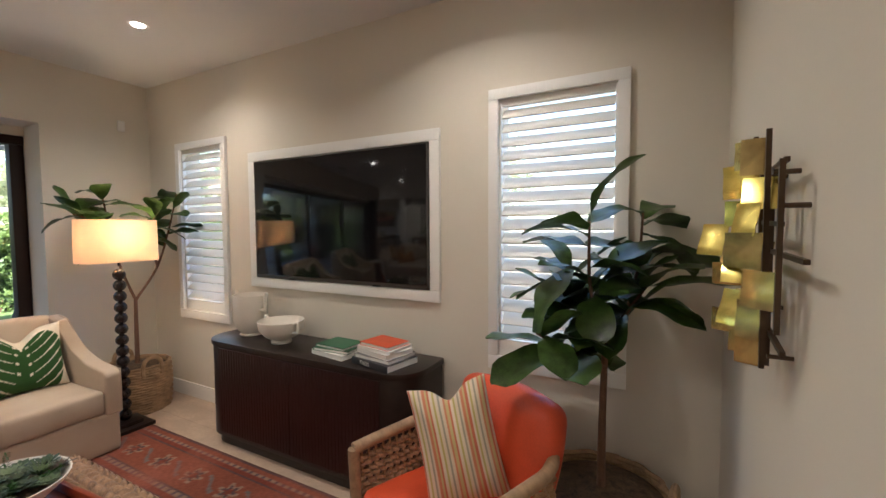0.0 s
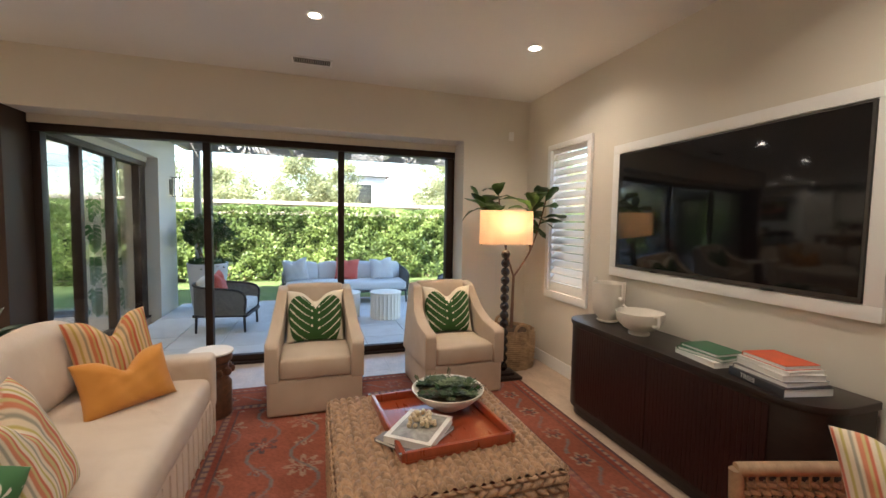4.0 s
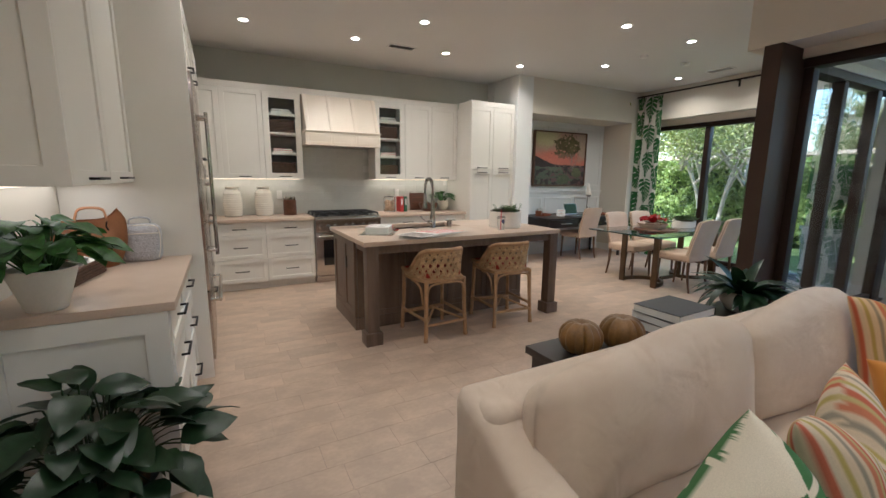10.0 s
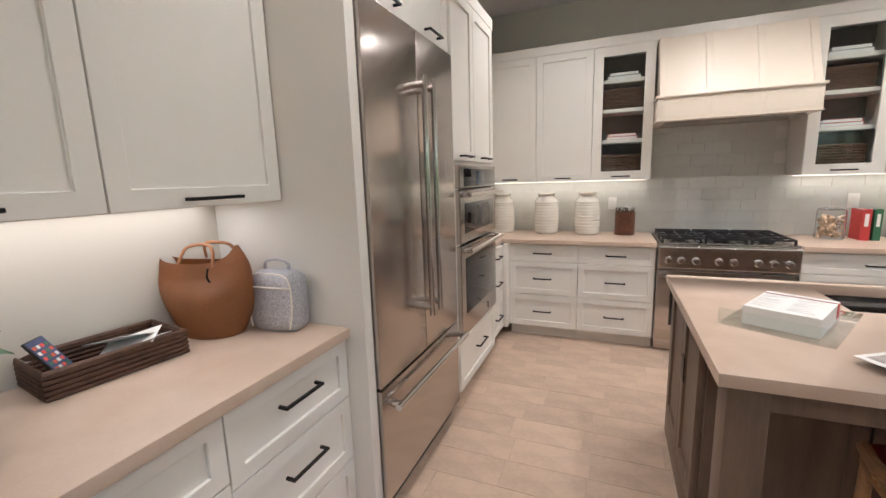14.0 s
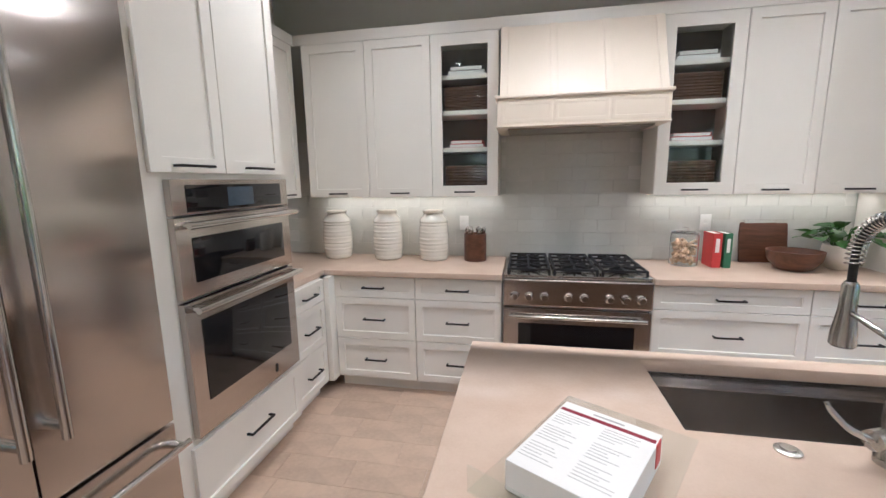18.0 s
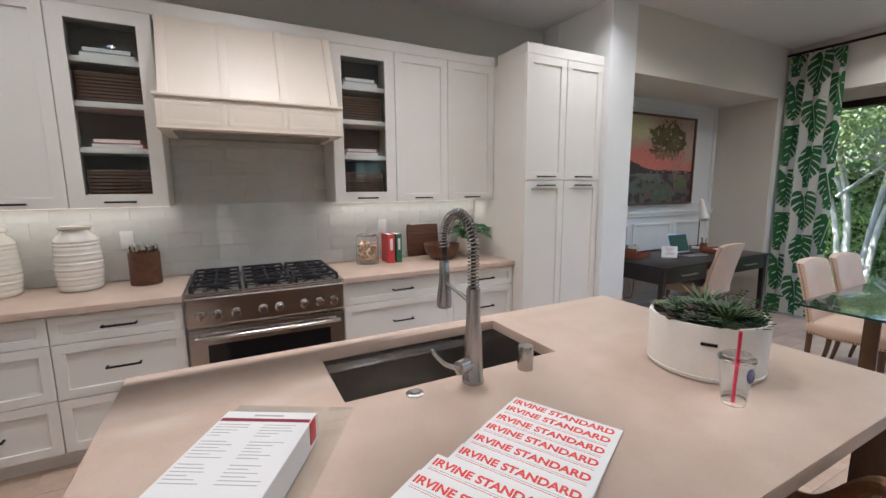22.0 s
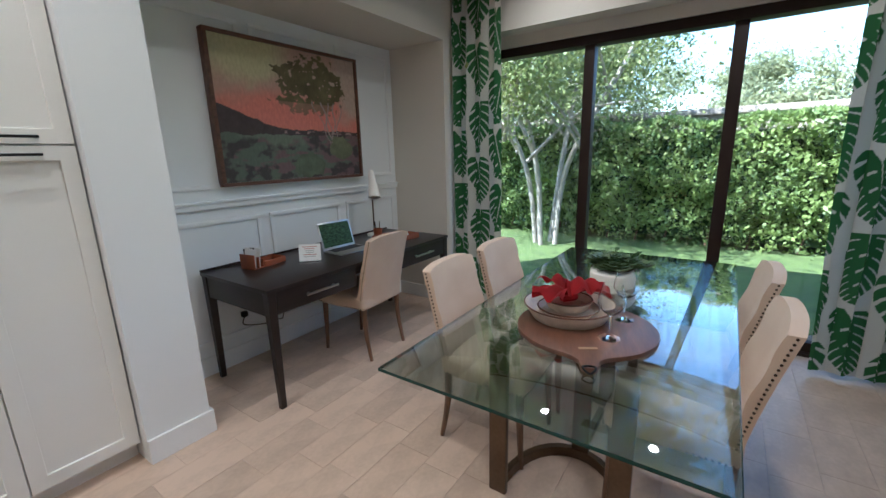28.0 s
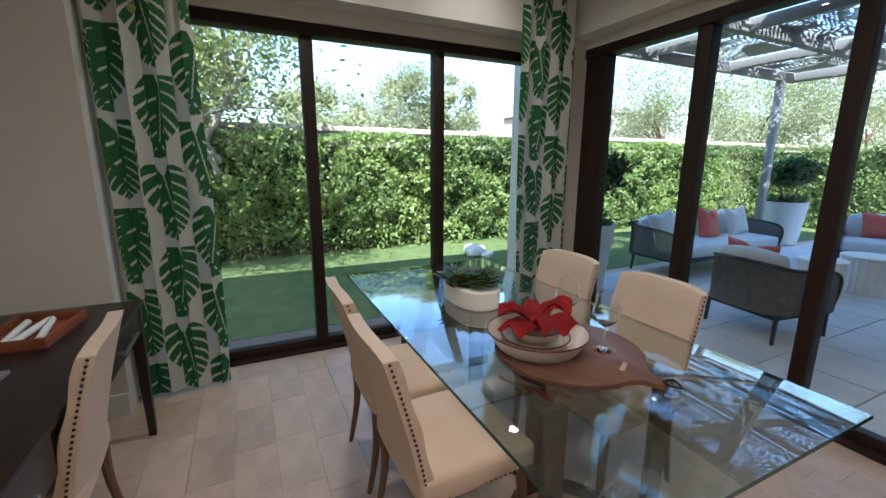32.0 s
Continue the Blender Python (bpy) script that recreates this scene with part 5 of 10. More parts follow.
def pillow(name, w, h, t, m, label, colors=None, material=None, chop=0.12, n=84, group=""):
    """A soft square cushion that stands on its lower edge, chopped at the top."""
    g = np.linspace(-1, 1, n)
    u, v = np.meshgrid(g, g)
    pinch = 0.07
    x = u * w / 2 * (1 - pinch * (1 - v ** 2))
    z = v * h / 2 * (1 - pinch * (1 - u ** 2))
    dent = np.exp(-(u / 0.33) ** 2) * np.clip((v + 0.15) / 1.15, 0, 1) ** 2
    z = z - chop * dent
    body = np.clip((1 - u ** 4) * (1 - v ** 4), 0, 1) ** 0.62
    y = t / 2 * body * (1 - 0.75 * np.exp(-(u / 0.20) ** 2) * np.clip(v, 0, 1) ** 1.5)
    wr = 0.004 * np.sin(u * 9 + v * 4) * np.sin(v * 7 - u * 3) * body + 0.006 * np.exp(-((u * 0.9 - v) / 0.15) ** 2) * body * np.clip(v, 0, 1)
    sides = []
    for s in (-1, 1):
        pts = np.stack([x, s * (y + wr) - 0.0, z + h / 2], -1)
        c = None if colors is None else colors(u * s * -1, v)
        sides.append(grid_mesh(name, pts, c, n, n, material or PRINTCLOTH, s > 0))
    bm = bmesh.new()
    for s in sides:
        bm.from_mesh(s)
    bmesh.ops.remove_doubles(bm, verts=bm.verts, dist=1e-4)
    me = bpy.data.meshes.new(name)
    bm.to_mesh(me)
    bm.free()
    me.materials.append(material or PRINTCLOTH)
    me.polygons.foreach_set("use_smooth", [True] * len(me.polygons))
    for s in sides:
        bpy.data.meshes.remove(s)
    return solo(name, me, None, m, label, "cushion", group)


def cushion_block(w, d, h, puff=0.02, r=0.04, n=(26, 20, 8), sag=0.0, seed=0.0):
    """A soft upholstered block: x 0..w, y 0..d, z 0..h, with crowned faces and rounded edges."""
    bm = bmesh.new()
    box(bm, 0, w, 0, d, 0, h)
    bmesh.ops.bevel(bm, geom=list(bm.edges), offset=r, segments=4, profile=0.5, affect="EDGES")
    bmesh.ops.subdivide_edges(bm, edges=[e for e in bm.edges if e.calc_length() > 0.12], cuts=9, use_grid_fill=True)
    for v in bm.verts:
        a, b, c = v.co.x / w * 2 - 1, v.co.y / d * 2 - 1, v.co.z / h * 2 - 1
        k = (1 - a * a), (1 - b * b), (1 - c * c)
        v.co.z += c * puff * k[0] * k[1] - (sag * k[0] * k[1] if c > 0 else 0)
        v.co.x += a * puff * 0.7 * k[1] * k[2]
        v.co.y += b * puff * 0.7 * k[0] * k[2]
        q = noise.noise((v.co.x * 5, v.co.y * 5, v.co.z * 5 + seed))
        v.co += Vector((a, b, c)) * q * 0.006
    return bm


# ---- living room ----
TVX0, TVX1, TVZ0, TVZ1 = -3.005, -1.335, 1.228, 2.188
tv = thing("television", 0, 0, 0, 0, "large black wall-mounted flat screen television, switched off", "television")
for a, b, c, d in ((-3.085, -1.258, TVZ1 + 0.005, 2.268), (-3.085, -1.258, 1.148, TVZ0 - 0.005), (-3.085, TVX0 - 0.005, TVZ0 - 0.005, TVZ1 + 0.005), (TVX1 + 0.005, -1.258, TVZ0 - 0.005, TVZ1 + 0.005)):
    part("surround_board", bbox(a, b, NORTH - 0.028, NORTH, c, d, 0.003), TRIM, tv, "white painted surround")
part("body", bbox(TVX0, TVX1, NORTH - 0.034, NORTH - 0.002, TVZ0, TVZ1, 0.004), surf("tv_grey_edge", (0.09, 0.085, 0.08), 0.35, metal=0.5), tv, "grey metal edge")
part("screen", bbox(TVX0 + 0.012, TVX1 - 0.012, NORTH - 0.0365, NORTH - 0.0345, TVZ0 + 0.028, TVZ1 - 0.012, 0.001), SCREEN, tv, "glossy black screen")
for x in (TVX0 + 0.42, TVX1 - 0.42):
    part("foot_mark", bbox(x - 0.035, x + 0.035, NORTH - 0.04, NORTH - 0.0345, TVZ0 - 0.003, TVZ0 + 0.012, 0.002), STEELDK, tv)

# media console with rounded ends
CX0, CX1, CY0, CY1, CH = -3.12, -1.235, 1.865, 2.285, 0.795


def stadium(x0, x1, y0, y1, r, n=10):
    pts = []
    for cx, cy, a0 in ((x1 - r, y1 - 0.02, 0), (x0 + r, y1 - 0.02, 90), (x0 + r, y0 + r, 180), (x1 - r, y0 + r, 270)):
        rr = 0.02 if a0 in (0, 90) else r
        ox = (x1 - rr if a0 in (0, 270) else x0 + rr)
        for i in range(n + 1):
            a = radians(a0 + 90 * i / n)
            pts.append((ox + rr * math.cos(a), cy + rr * math.sin(a)))
    return pts


con = thing("media_console", 0, 0, 0, 0, "dark espresso wood media console with rounded ends and sliding doors", "media console")
part("top", prism(stadium(CX0 - 0.012, CX1 + 0.012, CY0 - 0.012, CY1, 0.20), CH - 0.035, CH, 0.004), DARKWOOD, con)
part("body", prism(stadium(CX0, CX1, CY0, CY1, 0.19), 0.075, CH - 0.0355, 0.002), DARKWOOD, con)
part("plinth", prism(stadium(CX0 + 0.03, CX1 - 0.03, CY0 + 0.03, CY1, 0.17), 0.0, 0.0745, 0.002), DARKWOOD, con)
for a, b in ((CX0 + 0.20, (CX0 + CX1) / 2 - 0.006), ((CX0 + CX1) / 2 + 0.006, CX1 - 0.20)):
    door = part("tambour_door", bbox(a, b, CY0 - 0.003, CY0 - 0.0005, 0.11, CH - 0.05, 0), DARKFLUTE, con, "dark reddish slatted sliding door", False)
    n = 26
    sl = mesh_of("slat", bbox(-0.45 * (b - a) / n, 0.45 * (b - a) / n, -0.005, 0, 0.11, CH - 0.05, 0.0015, 1), DARKFLUTE)
    for i in range(n):
        part("slat", sl, None, door).matrix_basis = pose(a + (i + 0.5) * (b - a) / n, CY0 - 0.0031, 0)

vs = thing("two_handled_vase", -2.87, 2.11, CH, 0, "tall matte white ceramic vase with two square handles", "vase")
part("body", lathe([(0.075, 0), (0.088, 0.012), (0.07, 0.022), (0.105, 0.06), (0.125, 0.12), (0.13, 0.32), (0.123, 0.32), (0.118, 0.12), (0.09, 0.06), (0.001, 0.045)], 36, True), MATTEWHITE, vs)
for s in (1, -1):
    part("handle", tubes([[(0.122 * s, 0, 0.21), (0.165 * s, 0, 0.21), (0.17 * s, 0, 0.225), (0.17 * s, 0, 0.345)]], 0.014, 10), MATTEWHITE, vs)
bw = thing("two_handled_bowl", -2.47, 2.06, CH, -8, "wide matte white ceramic bowl with two loop handles", "bowl")
part("body", lathe([(0.07, 0), (0.075, 0.012), (0.06, 0.025), (0.11, 0.05), (0.155, 0.10), (0.165, 0.165), (0.158, 0.165), (0.145, 0.10), (0.10, 0.06), (0.001, 0.045)], 36, True), MATTEWHITE, bw)
for s in (1, -1):
    part("handle", tubes([curve_pts([(0.15 * s, 0, 0.09), (0.20 * s, 0, 0.10), (0.205 * s, 0, 0.15), (0.20 * s, 0, 0.17), (0.16 * s, 0, 0.155)], 5)], 0.011, 8), MATTEWHITE, bw)
z = CH
for k, w, d, h, a in (("white", 0.30, 0.24, 0.032, -8), ("green", 0.28, 0.215, 0.02, 4), ("green", 0.25, 0.20, 0.018, -3)):
    book("coffee_table_book", w, d, h, pose(-1.90, 2.06, z, 0, 0, a), BOOKS[k], k + " covered large book stacked on the console", "books on the console")
    z += h + 0.0005
z = CH
stack = (("dark", 0.32, 0.26, 0.042, -12), ("grey", 0.29, 0.24, 0.024, -8), ("white", 0.28, 0.22, 0.03, -14), ("white", 0.27, 0.21, 0.018, -6), ("orange", 0.24, 0.19, 0.022, -10))
for k, w, d, h, a in stack:
    bk = book("coffee_table_book", w, d, h, pose(-1.51, 2.03, z, 0, 0, a), BOOKS[k], k + " covered large book stacked on the console", "books on the console")
    if z == CH:
        tx = bpy.data.curves.new("spine_title", "FONT")
        tx.body, tx.size, tx.align_x, tx.align_y, tx.extrude = "TREES", 0.034, "CENTER", "CENTER", 0.0003
        tmp = bpy.data.objects.new("spine_title", tx)
        scene.collection.objects.link(tmp)
        dg = bpy.context.evaluated_depsgraph_get()
        me = bpy.data.meshes.new_from_object(tmp.evaluated_get(dg))
        bpy.data.objects.remove(tmp)
        me.materials.clear()
        me.materials.append(PAPER)
        s = part("spine_title", me, PAPER, bk, "white lettering")
        s.matrix_basis = pose(-0.04, -0.1335, 0.021, 90)
        part("front_edge_band", bbox(-0.16, 0.16, -0.133, -0.127, 0.0, 0.042, 0.001), BOOKS["dark"], bk)
    z += h + 0.0005

# rug
RX0, RX1, RY0, RY1 = -4.21, -0.55, -1.28, 1.785


def rug():
    nx, ny = 300, 250
    gx, gy = np.linspace(RX0, RX1, nx), np.linspace(RY0, RY1, ny)
    x, y = np.meshgrid(gx, gy)
    e = np.minimum(np.minimum(x - RX0, RX1 - x), np.minimum(y - RY0, RY1 - y))
    rust, red, blue, cream, navy = map(np.array, ((0.40, 0.125, 0.075), (0.33, 0.085, 0.055), (0.27, 0.22, 0.20), (0.50, 0.33, 0.23), (0.15, 0.10, 0.105)))
    col = np.broadcast_to(rust, (*x.shape, 3)).copy()
    # field motifs: rosettes and leaf sprays on a lattice
    for ox, oy, r, tone, k in ((0, 0, 0.13, cream, 8), (0.31, 0.27, 0.11, navy, 6), (0.31, 0, 0.07, cream, 5), (0, 0.27, 0.06, blue, 5)):
        px, py = (x + ox) % 0.62 - 0.31, (y + oy) % 0.54 - 0.27
        rr, th = np.hypot(px, py), np.arctan2(py, px)
        petal = r * (0.72 + 0.28 * np.cos(k * th))
        col[rr < petal] = tone
        col[rr < petal * 0.62] = red
        col[rr < petal * 0.34] = cream
    vine = np.abs(np.sin(x * 10.1) * 0.09 + ((y + 0.13) % 0.27) - 0.135) < 0.012
    col[vine & (e > 0.5)] = blue
    # borders
    bands = ((0.0, 0.02, navy), (0.02, 0.05, rust), (0.05, 0.075, cream), (0.075, 0.12, red), (0.12, 0.135, navy), (0.135, 0.40, rust * 0.95), (0.40, 0.415, navy), (0.415, 0.455, cream * 0.85), (0.455, 0.49, red), (0.49, 0.50, navy))
    for a, b, c in bands:
        col[(e >= a) & (e < b)] = c
    inb = (e > 0.15) & (e < 0.385)
    along = np.where(np.minimum(x - RX0, RX1 - x) < np.minimum(y - RY0, RY1 - y), y, x)
    pu, pv = (along % 0.36) - 0.18, e - 0.267
    rr, th = np.hypot(pu, pv), np.arctan2(pv, pu)
    petal = 0.088 * (0.75 + 0.25 * np.cos(6 * th))
    for f, c in ((1, cream), (0.7, navy), (0.42, red)):
        col[inb & (rr < petal * f)] = c
    pu2 = ((along + 0.18) % 0.36) - 0.18
    col[inb & (np.abs(pv - 0.055 * np.sin(pu2 * 17)) < 0.014) & (np.abs(pu2) < 0.085)] = blue
    gd = ((e > 0.05) & (e < 0.075)) | ((e > 0.415) & (e < 0.455))
    col[gd & ((along % 0.06) < 0.025)] = navy * 1.4
    wear = fractal(x[::3, ::3], y[::3, ::3], 2.2, 3.0)
    wear = np.repeat(np.repeat(wear, 3, 0), 3, 1)[:ny, :nx]
    fine_ = np.random.rand(ny, nx)
    fade = np.clip((wear - 0.35) * 1.6, 0, 0.75)[..., None]
    col = col * (1 - fade) + (rust * 1.12 + 0.02) * fade
    col = col * (0.86 + 0.28 * fine_[..., None]) * (0.9 + 0.2 * wear[..., None])
    col = col * np.array((0.60, 0.60, 0.62))
    z = 0.009 + 0.0012 * fine_
    top = grid_mesh("wool_face", np.stack([x, y, z], -1), col, nx, ny, painted("wool_rug_pile", 0.95, 0.5, 700, 0.002, 0.1))
    ob = thing("area_rug", 0, 0, 0, 0, "faded rust-red oriental wool rug with floral borders", "rug")
    part("wool_face", top, None, ob)
    part("backing", bbox(RX0, RX1, RY0, RY1, 0.001, 0.0075, 0), SEAGRASS, ob, "", False)
    edge = surf("dark_rug_edge", (0.14, 0.06, 0.05), 0.95)
    for y in (RY0, RY1):
        part("selvedge", tubes([[(RX0, y, 0.006), (RX1, y, 0.006)]], 0.006, 6), edge, ob)


rug()


def ottoman():
    """A square seat woven in braided rows, top and sides."""
    X0, X1, Y0, Y1, H = -2.70, -1.65, -0.125, 0.93, 0.452
    ob = thing("woven_ottoman", (X0 + X1) / 2, (Y0 + Y1) / 2, 0.011, 0, "large square ottoman woven of natural water hyacinth", "ottoman")
    w, d = X1 - X0, Y1 - Y0
    p, s = 0.043, 0.056

    def relief(a, b):
        j = np.floor(a / p)
        ph = (a / p - j) * 2 - 1
        c = b / s + 0.5 * (j % 2) + 0.34 * ph * np.where(j % 2 == 0, 1, -1)
        k = (c - np.floor(c)) * 2 - 1
        return 0.028 * np.sqrt(np.clip(1 - ph ** 2, 0, 1)) * (0.12 + 0.80 * np.sqrt(np.clip(1 - k ** 2 * 0.96, 0, 1)))

    def face(nu, nv, fu, place, flip):
        g1, g2 = np.linspace(0, 1, nu), np.linspace(0, 1, nv)
        a, b = np.meshgrid(g1, g2)
        pts, tone = place(a, b)
        return grid_mesh("weave", pts, None, nu, nv, WATERHY, flip)
    n, k = 280, 110

    def rounded(pts, hz=True):
        q = np.array(pts)
        r = 0.035
        hx, hy, hh = w / 2 - r, d / 2 - r, H - r
        core = np.stack([np.clip(q[..., 0], -hx, hx), np.clip(q[..., 1], -hy, hy), np.minimum(q[..., 2], hh)], -1)
        dv = q - core
        ln = np.linalg.norm(dv, axis=-1, keepdims=True)
        return np.where(ln > r, core + dv / np.maximum(ln, 1e-6) * r, q)

    def top(a, b):
        x, y = (a - 0.5) * w, (b - 0.5) * d
        base = rounded(np.stack([x, y, np.full_like(x, H)], -1))
        base[..., 2] += relief(y + d, x + w) - 0.014
        return base, None

    def side(ax, s_):
        def f(a, b):
            u = (a - 0.5) * (w if ax == "y" else d)
            z_ = b * H
            rel = relief(z_ + 0.01, u + 2.0) - 0.014
            q = np.stack([u, np.full_like(u, s_ * d / 2), z_], -1) if ax == "y" else np.stack([np.full_like(u, s_ * w / 2), u, z_], -1)
            base = rounded(q)
            base[..., 1 if ax == "y" else 0] += s_ * rel
            return base, None
        return f
    part("top_weave", face(n, n, 0, top, False), None, ob)
    part("side_weave", face(n, k, 0, side("y", -1), False), None, ob)
    part("side_weave", face(n, k, 0, side("y", 1), True), None, ob)
    part("side_weave", face(n, k, 0, side("x", -1), True), None, ob)
    part("side_weave", face(n, k, 0, side("x", 1), False), None, ob)


ottoman()
TRAYRED = surf("glossy_orange_brown_lacquer", (0.30, 0.055, 0.018), 0.28, var=0.2, scale=3, fine=30, bump=0.02, stretch=(1, 6, 1), coat=0.4)
ty = thing("serving_tray", -2.24, 0.455, 0.4645, 4, "glossy orange-brown lacquered wooden tray with metal corners", "tray")
TW, TD = 0.69, 0.60
part("bottom", bbox(-TW / 2, TW / 2, -TD / 2, TD / 2, 0.0, 0.010, 0.002), TRAYRED, ty)
for a, b, c, d in ((-TW / 2, TW / 2, -TD / 2, -TD / 2 + 0.022), (-TW / 2, TW / 2, TD / 2 - 0.022, TD / 2), (-TW / 2, -TW / 2 + 0.022, -TD / 2 + 0.022, TD / 2 - 0.022), (TW / 2 - 0.022, TW / 2, -TD / 2 + 0.022, TD / 2 - 0.022)):
    part("side", bbox(a, b, c, d, 0.010, 0.055, 0.006), TRAYRED, ty)
for sx in (-1, 1):
    for sy in (-1, 1):
        part("corner_cap", bbox(sx * TW / 2 - 0.014, sx * TW / 2 + 0.002, sy * TD / 2 - 0.014, sy * TD / 2 + 0.002, 0.046, 0.057, 0.003), CHROME, ty, "polished metal corner cap")


def rosette(bm, c, r, n, layers=3, up=0.5, width=0.34, twist=0.0, blunt=0.75):
    """A succulent rosette of plump leaves that taper to a tip."""
    for k in range(layers):
        rr = r * (1 - 0.22 * k)
        lift = up + 0.34 * k
        for i in range(n):
            a = 2 * math.pi * (i + 0.5 * k) / n + twist
            d = Vector((math.cos(a), math.sin(a), lift)).normalized()
            s = Vector((-math.sin(a), math.cos(a), 0))
            u = d.cross(s)
            rings = []
            for t, g in ((0.0, 0.35), (0.35, 0.8), (blunt, 1.0), (0.93, 0.5)):
                hw, p = rr * width * 0.5 * g, c + d * rr * t + u * rr * -0.10 * t * t
                rings.append([bm.verts.new(p + s * hw * x + u * hw * y) for x, y in ((1, 0.1), (0, 0.28), (-1, 0.1), (0, -0.45))])
            tip = bm.verts.new(c + d * rr - u * rr * 0.12)
            for p, q in zip(rings, rings[1:]):
                for j in range(4):
                    bm.faces.new((p[j], p[(j + 1) % 4], q[(j + 1) % 4], q[j]))
            for j in range(4):
                bm.faces.new((rings[-1][j], rings[-1][(j + 1) % 4], tip))


def sprig(bm, c, h, n, r, lean):
    """An upright stem with many small leaves."""
    for i in range(n):
        t = (i + 1) / n
        p = c + Vector((lean[0] * t, lean[1] * t, h * t))
        for j in range(3):
            a = 2.4 * i + j * 2.1
            d = Vector((math.cos(a), math.sin(a), 0.4)).normalized()
            s = d.orthogonal().normalized()
            q = [bm.verts.new(x) for x in (p, p + d * r * 0.5 + s * r * 0.28, p + d * r, p + d * r * 0.5 - s * r * 0.28)]
            bm.faces.new(q)


def succulent_bowl(name, m, bowl_bm, bowl_mat, r, z, label, seed, tall=0.0, category="succulent bowl", big=1.0):
    rnd = random.Random(seed)
    ob = thing(name, 0, 0, 0, 0, label, category)
    ob.matrix_basis = m
    part("bowl", bowl_bm, bowl_mat, ob, "pale ceramic bowl")
    part("soil", moved(lathe([(r * 0.96, 0), (r * 0.6, 0.012), (0.001, 0.02)], 24, False), pose(0, 0, z)), MOSS, ob)
    kinds = ((SUCC, "green succulent rosette"), (SUCCPALE, "pale grey-green succulent rosette"), (SUCCDARK, "dark purple succulent rosette"), (SUCCDEEP, "deep green succulent rosette"))
    for i in range(34):
        a, q = 2.4 * i + rnd.uniform(-0.4, 0.4), r * math.sqrt((i + 0.4) / 36)
        c = Vector((q * math.cos(a), q * math.sin(a), z + 0.012 + 0.035 * (1 - q / r)))
        k, bm = rnd.choice((0, 0, 1, 2, 2, 3, 3)) if i % 3 else 3, bmesh.new()
        k = 0 if big > 1 and k else k
        slim = rnd.random() < 0.35
        rosette(bm, c, rnd.uniform(0.032, 0.066) * big, rnd.choice((7, 8, 9)), 3 if slim else 4, rnd.uniform(0.25, 0.7), 0.24 if slim else rnd.uniform(0.38, 0.5), rnd.uniform(0, 3), 0.45 if slim else 0.72)
        part("rosette", bm, kinds[k][0], ob, kinds[k][1])
    for i in range(7):
        a, q, bm = rnd.uniform(0, 6.28), r * rnd.uniform(0.2, 0.95), bmesh.new()
        sprig(bm, Vector((q * math.cos(a), q * math.sin(a), z)), rnd.uniform(0.04, 0.085) + tall, 12, 0.017, (0.05 * math.cos(a), 0.05 * math.sin(a)))
        part("sprig", bm, GREENLEAF, ob, "fine green sprig")
    for i in range(2):
        a, q, bm = 1.2 + 2.6 * i, r * 0.6, bmesh.new()
        rosette(bm, Vector((q * math.cos(a), q * math.sin(a), z + 0.02)), 0.085 + tall, 11, 3, 1.0, 0.10, rnd.uniform(0, 3), 0.3)
        part("aloe", bm, SUCC, ob, "spiky green aloe")
    return ob


succulent_bowl("succulent_bowl", pose(-2.36, 0.56, 0.4755), lathe([(0.07, 0), (0.075, 0.008), (0.14, 0.045), (0.20, 0.10), (0.215, 0.125), (0.208, 0.125), (0.19, 0.10), (0.13, 0.055), (0.001, 0.04)], 36, True), MATTEWHITE, 0.185, 0.095, "shallow cream bowl full of green succulents", 4)
book("coffee_table_book", 0.27, 0.33, 0.018, pose(-2.10, 0.30, 0.4755, 0, 0, 40), BOOKS["grey"], "dark grey book lying in the tray", "books in the tray")
book("coffee_table_book", 0.25, 0.32, 0.036, pose(-2.09, 0.32, 0.494, 0, 0, 52), BOOKS["white"], "white framed picture book lying in the tray", "books in the tray")
solo("book_picture", bbox(-0.10, 0.10, -0.135, 0.135, 0, 0.0012, 0), surf("grey_landscape_print", (0.30, 0.29, 0.27), 0.5, var=0.6, scale=9, fine=40), pose(-2.09, 0.32, 0.5305, 0, 0, 52), "grey landscape print on the book cover", "picture")
bd = thing("bead_garland", -2.10, 0.33, 0.5325, 20, "loop of cream wooden beads lying on a book", "beads")
bead = mesh_of("bead", lathe([(0.002, -0.012), (0.009, -0.009), (0.0125, 0), (0.009, 0.009), (0.002, 0.012)], 10, True), surf("cream_bead", (0.62, 0.50, 0.33), 0.5, var=0.2))
for i in range(42):
    a = i * 0.42
    rr = 0.05 + 0.018 * math.sin(i * 1.3)
    b = part("bead", bead, None, bd)
    b.matrix_basis = pose(rr * math.cos(a), 0.8 * rr * math.sin(a) + 0.02 * math.sin(i), 0.0125 + 0.017 * (i // 15), 30 * i, 50 * i, 0)


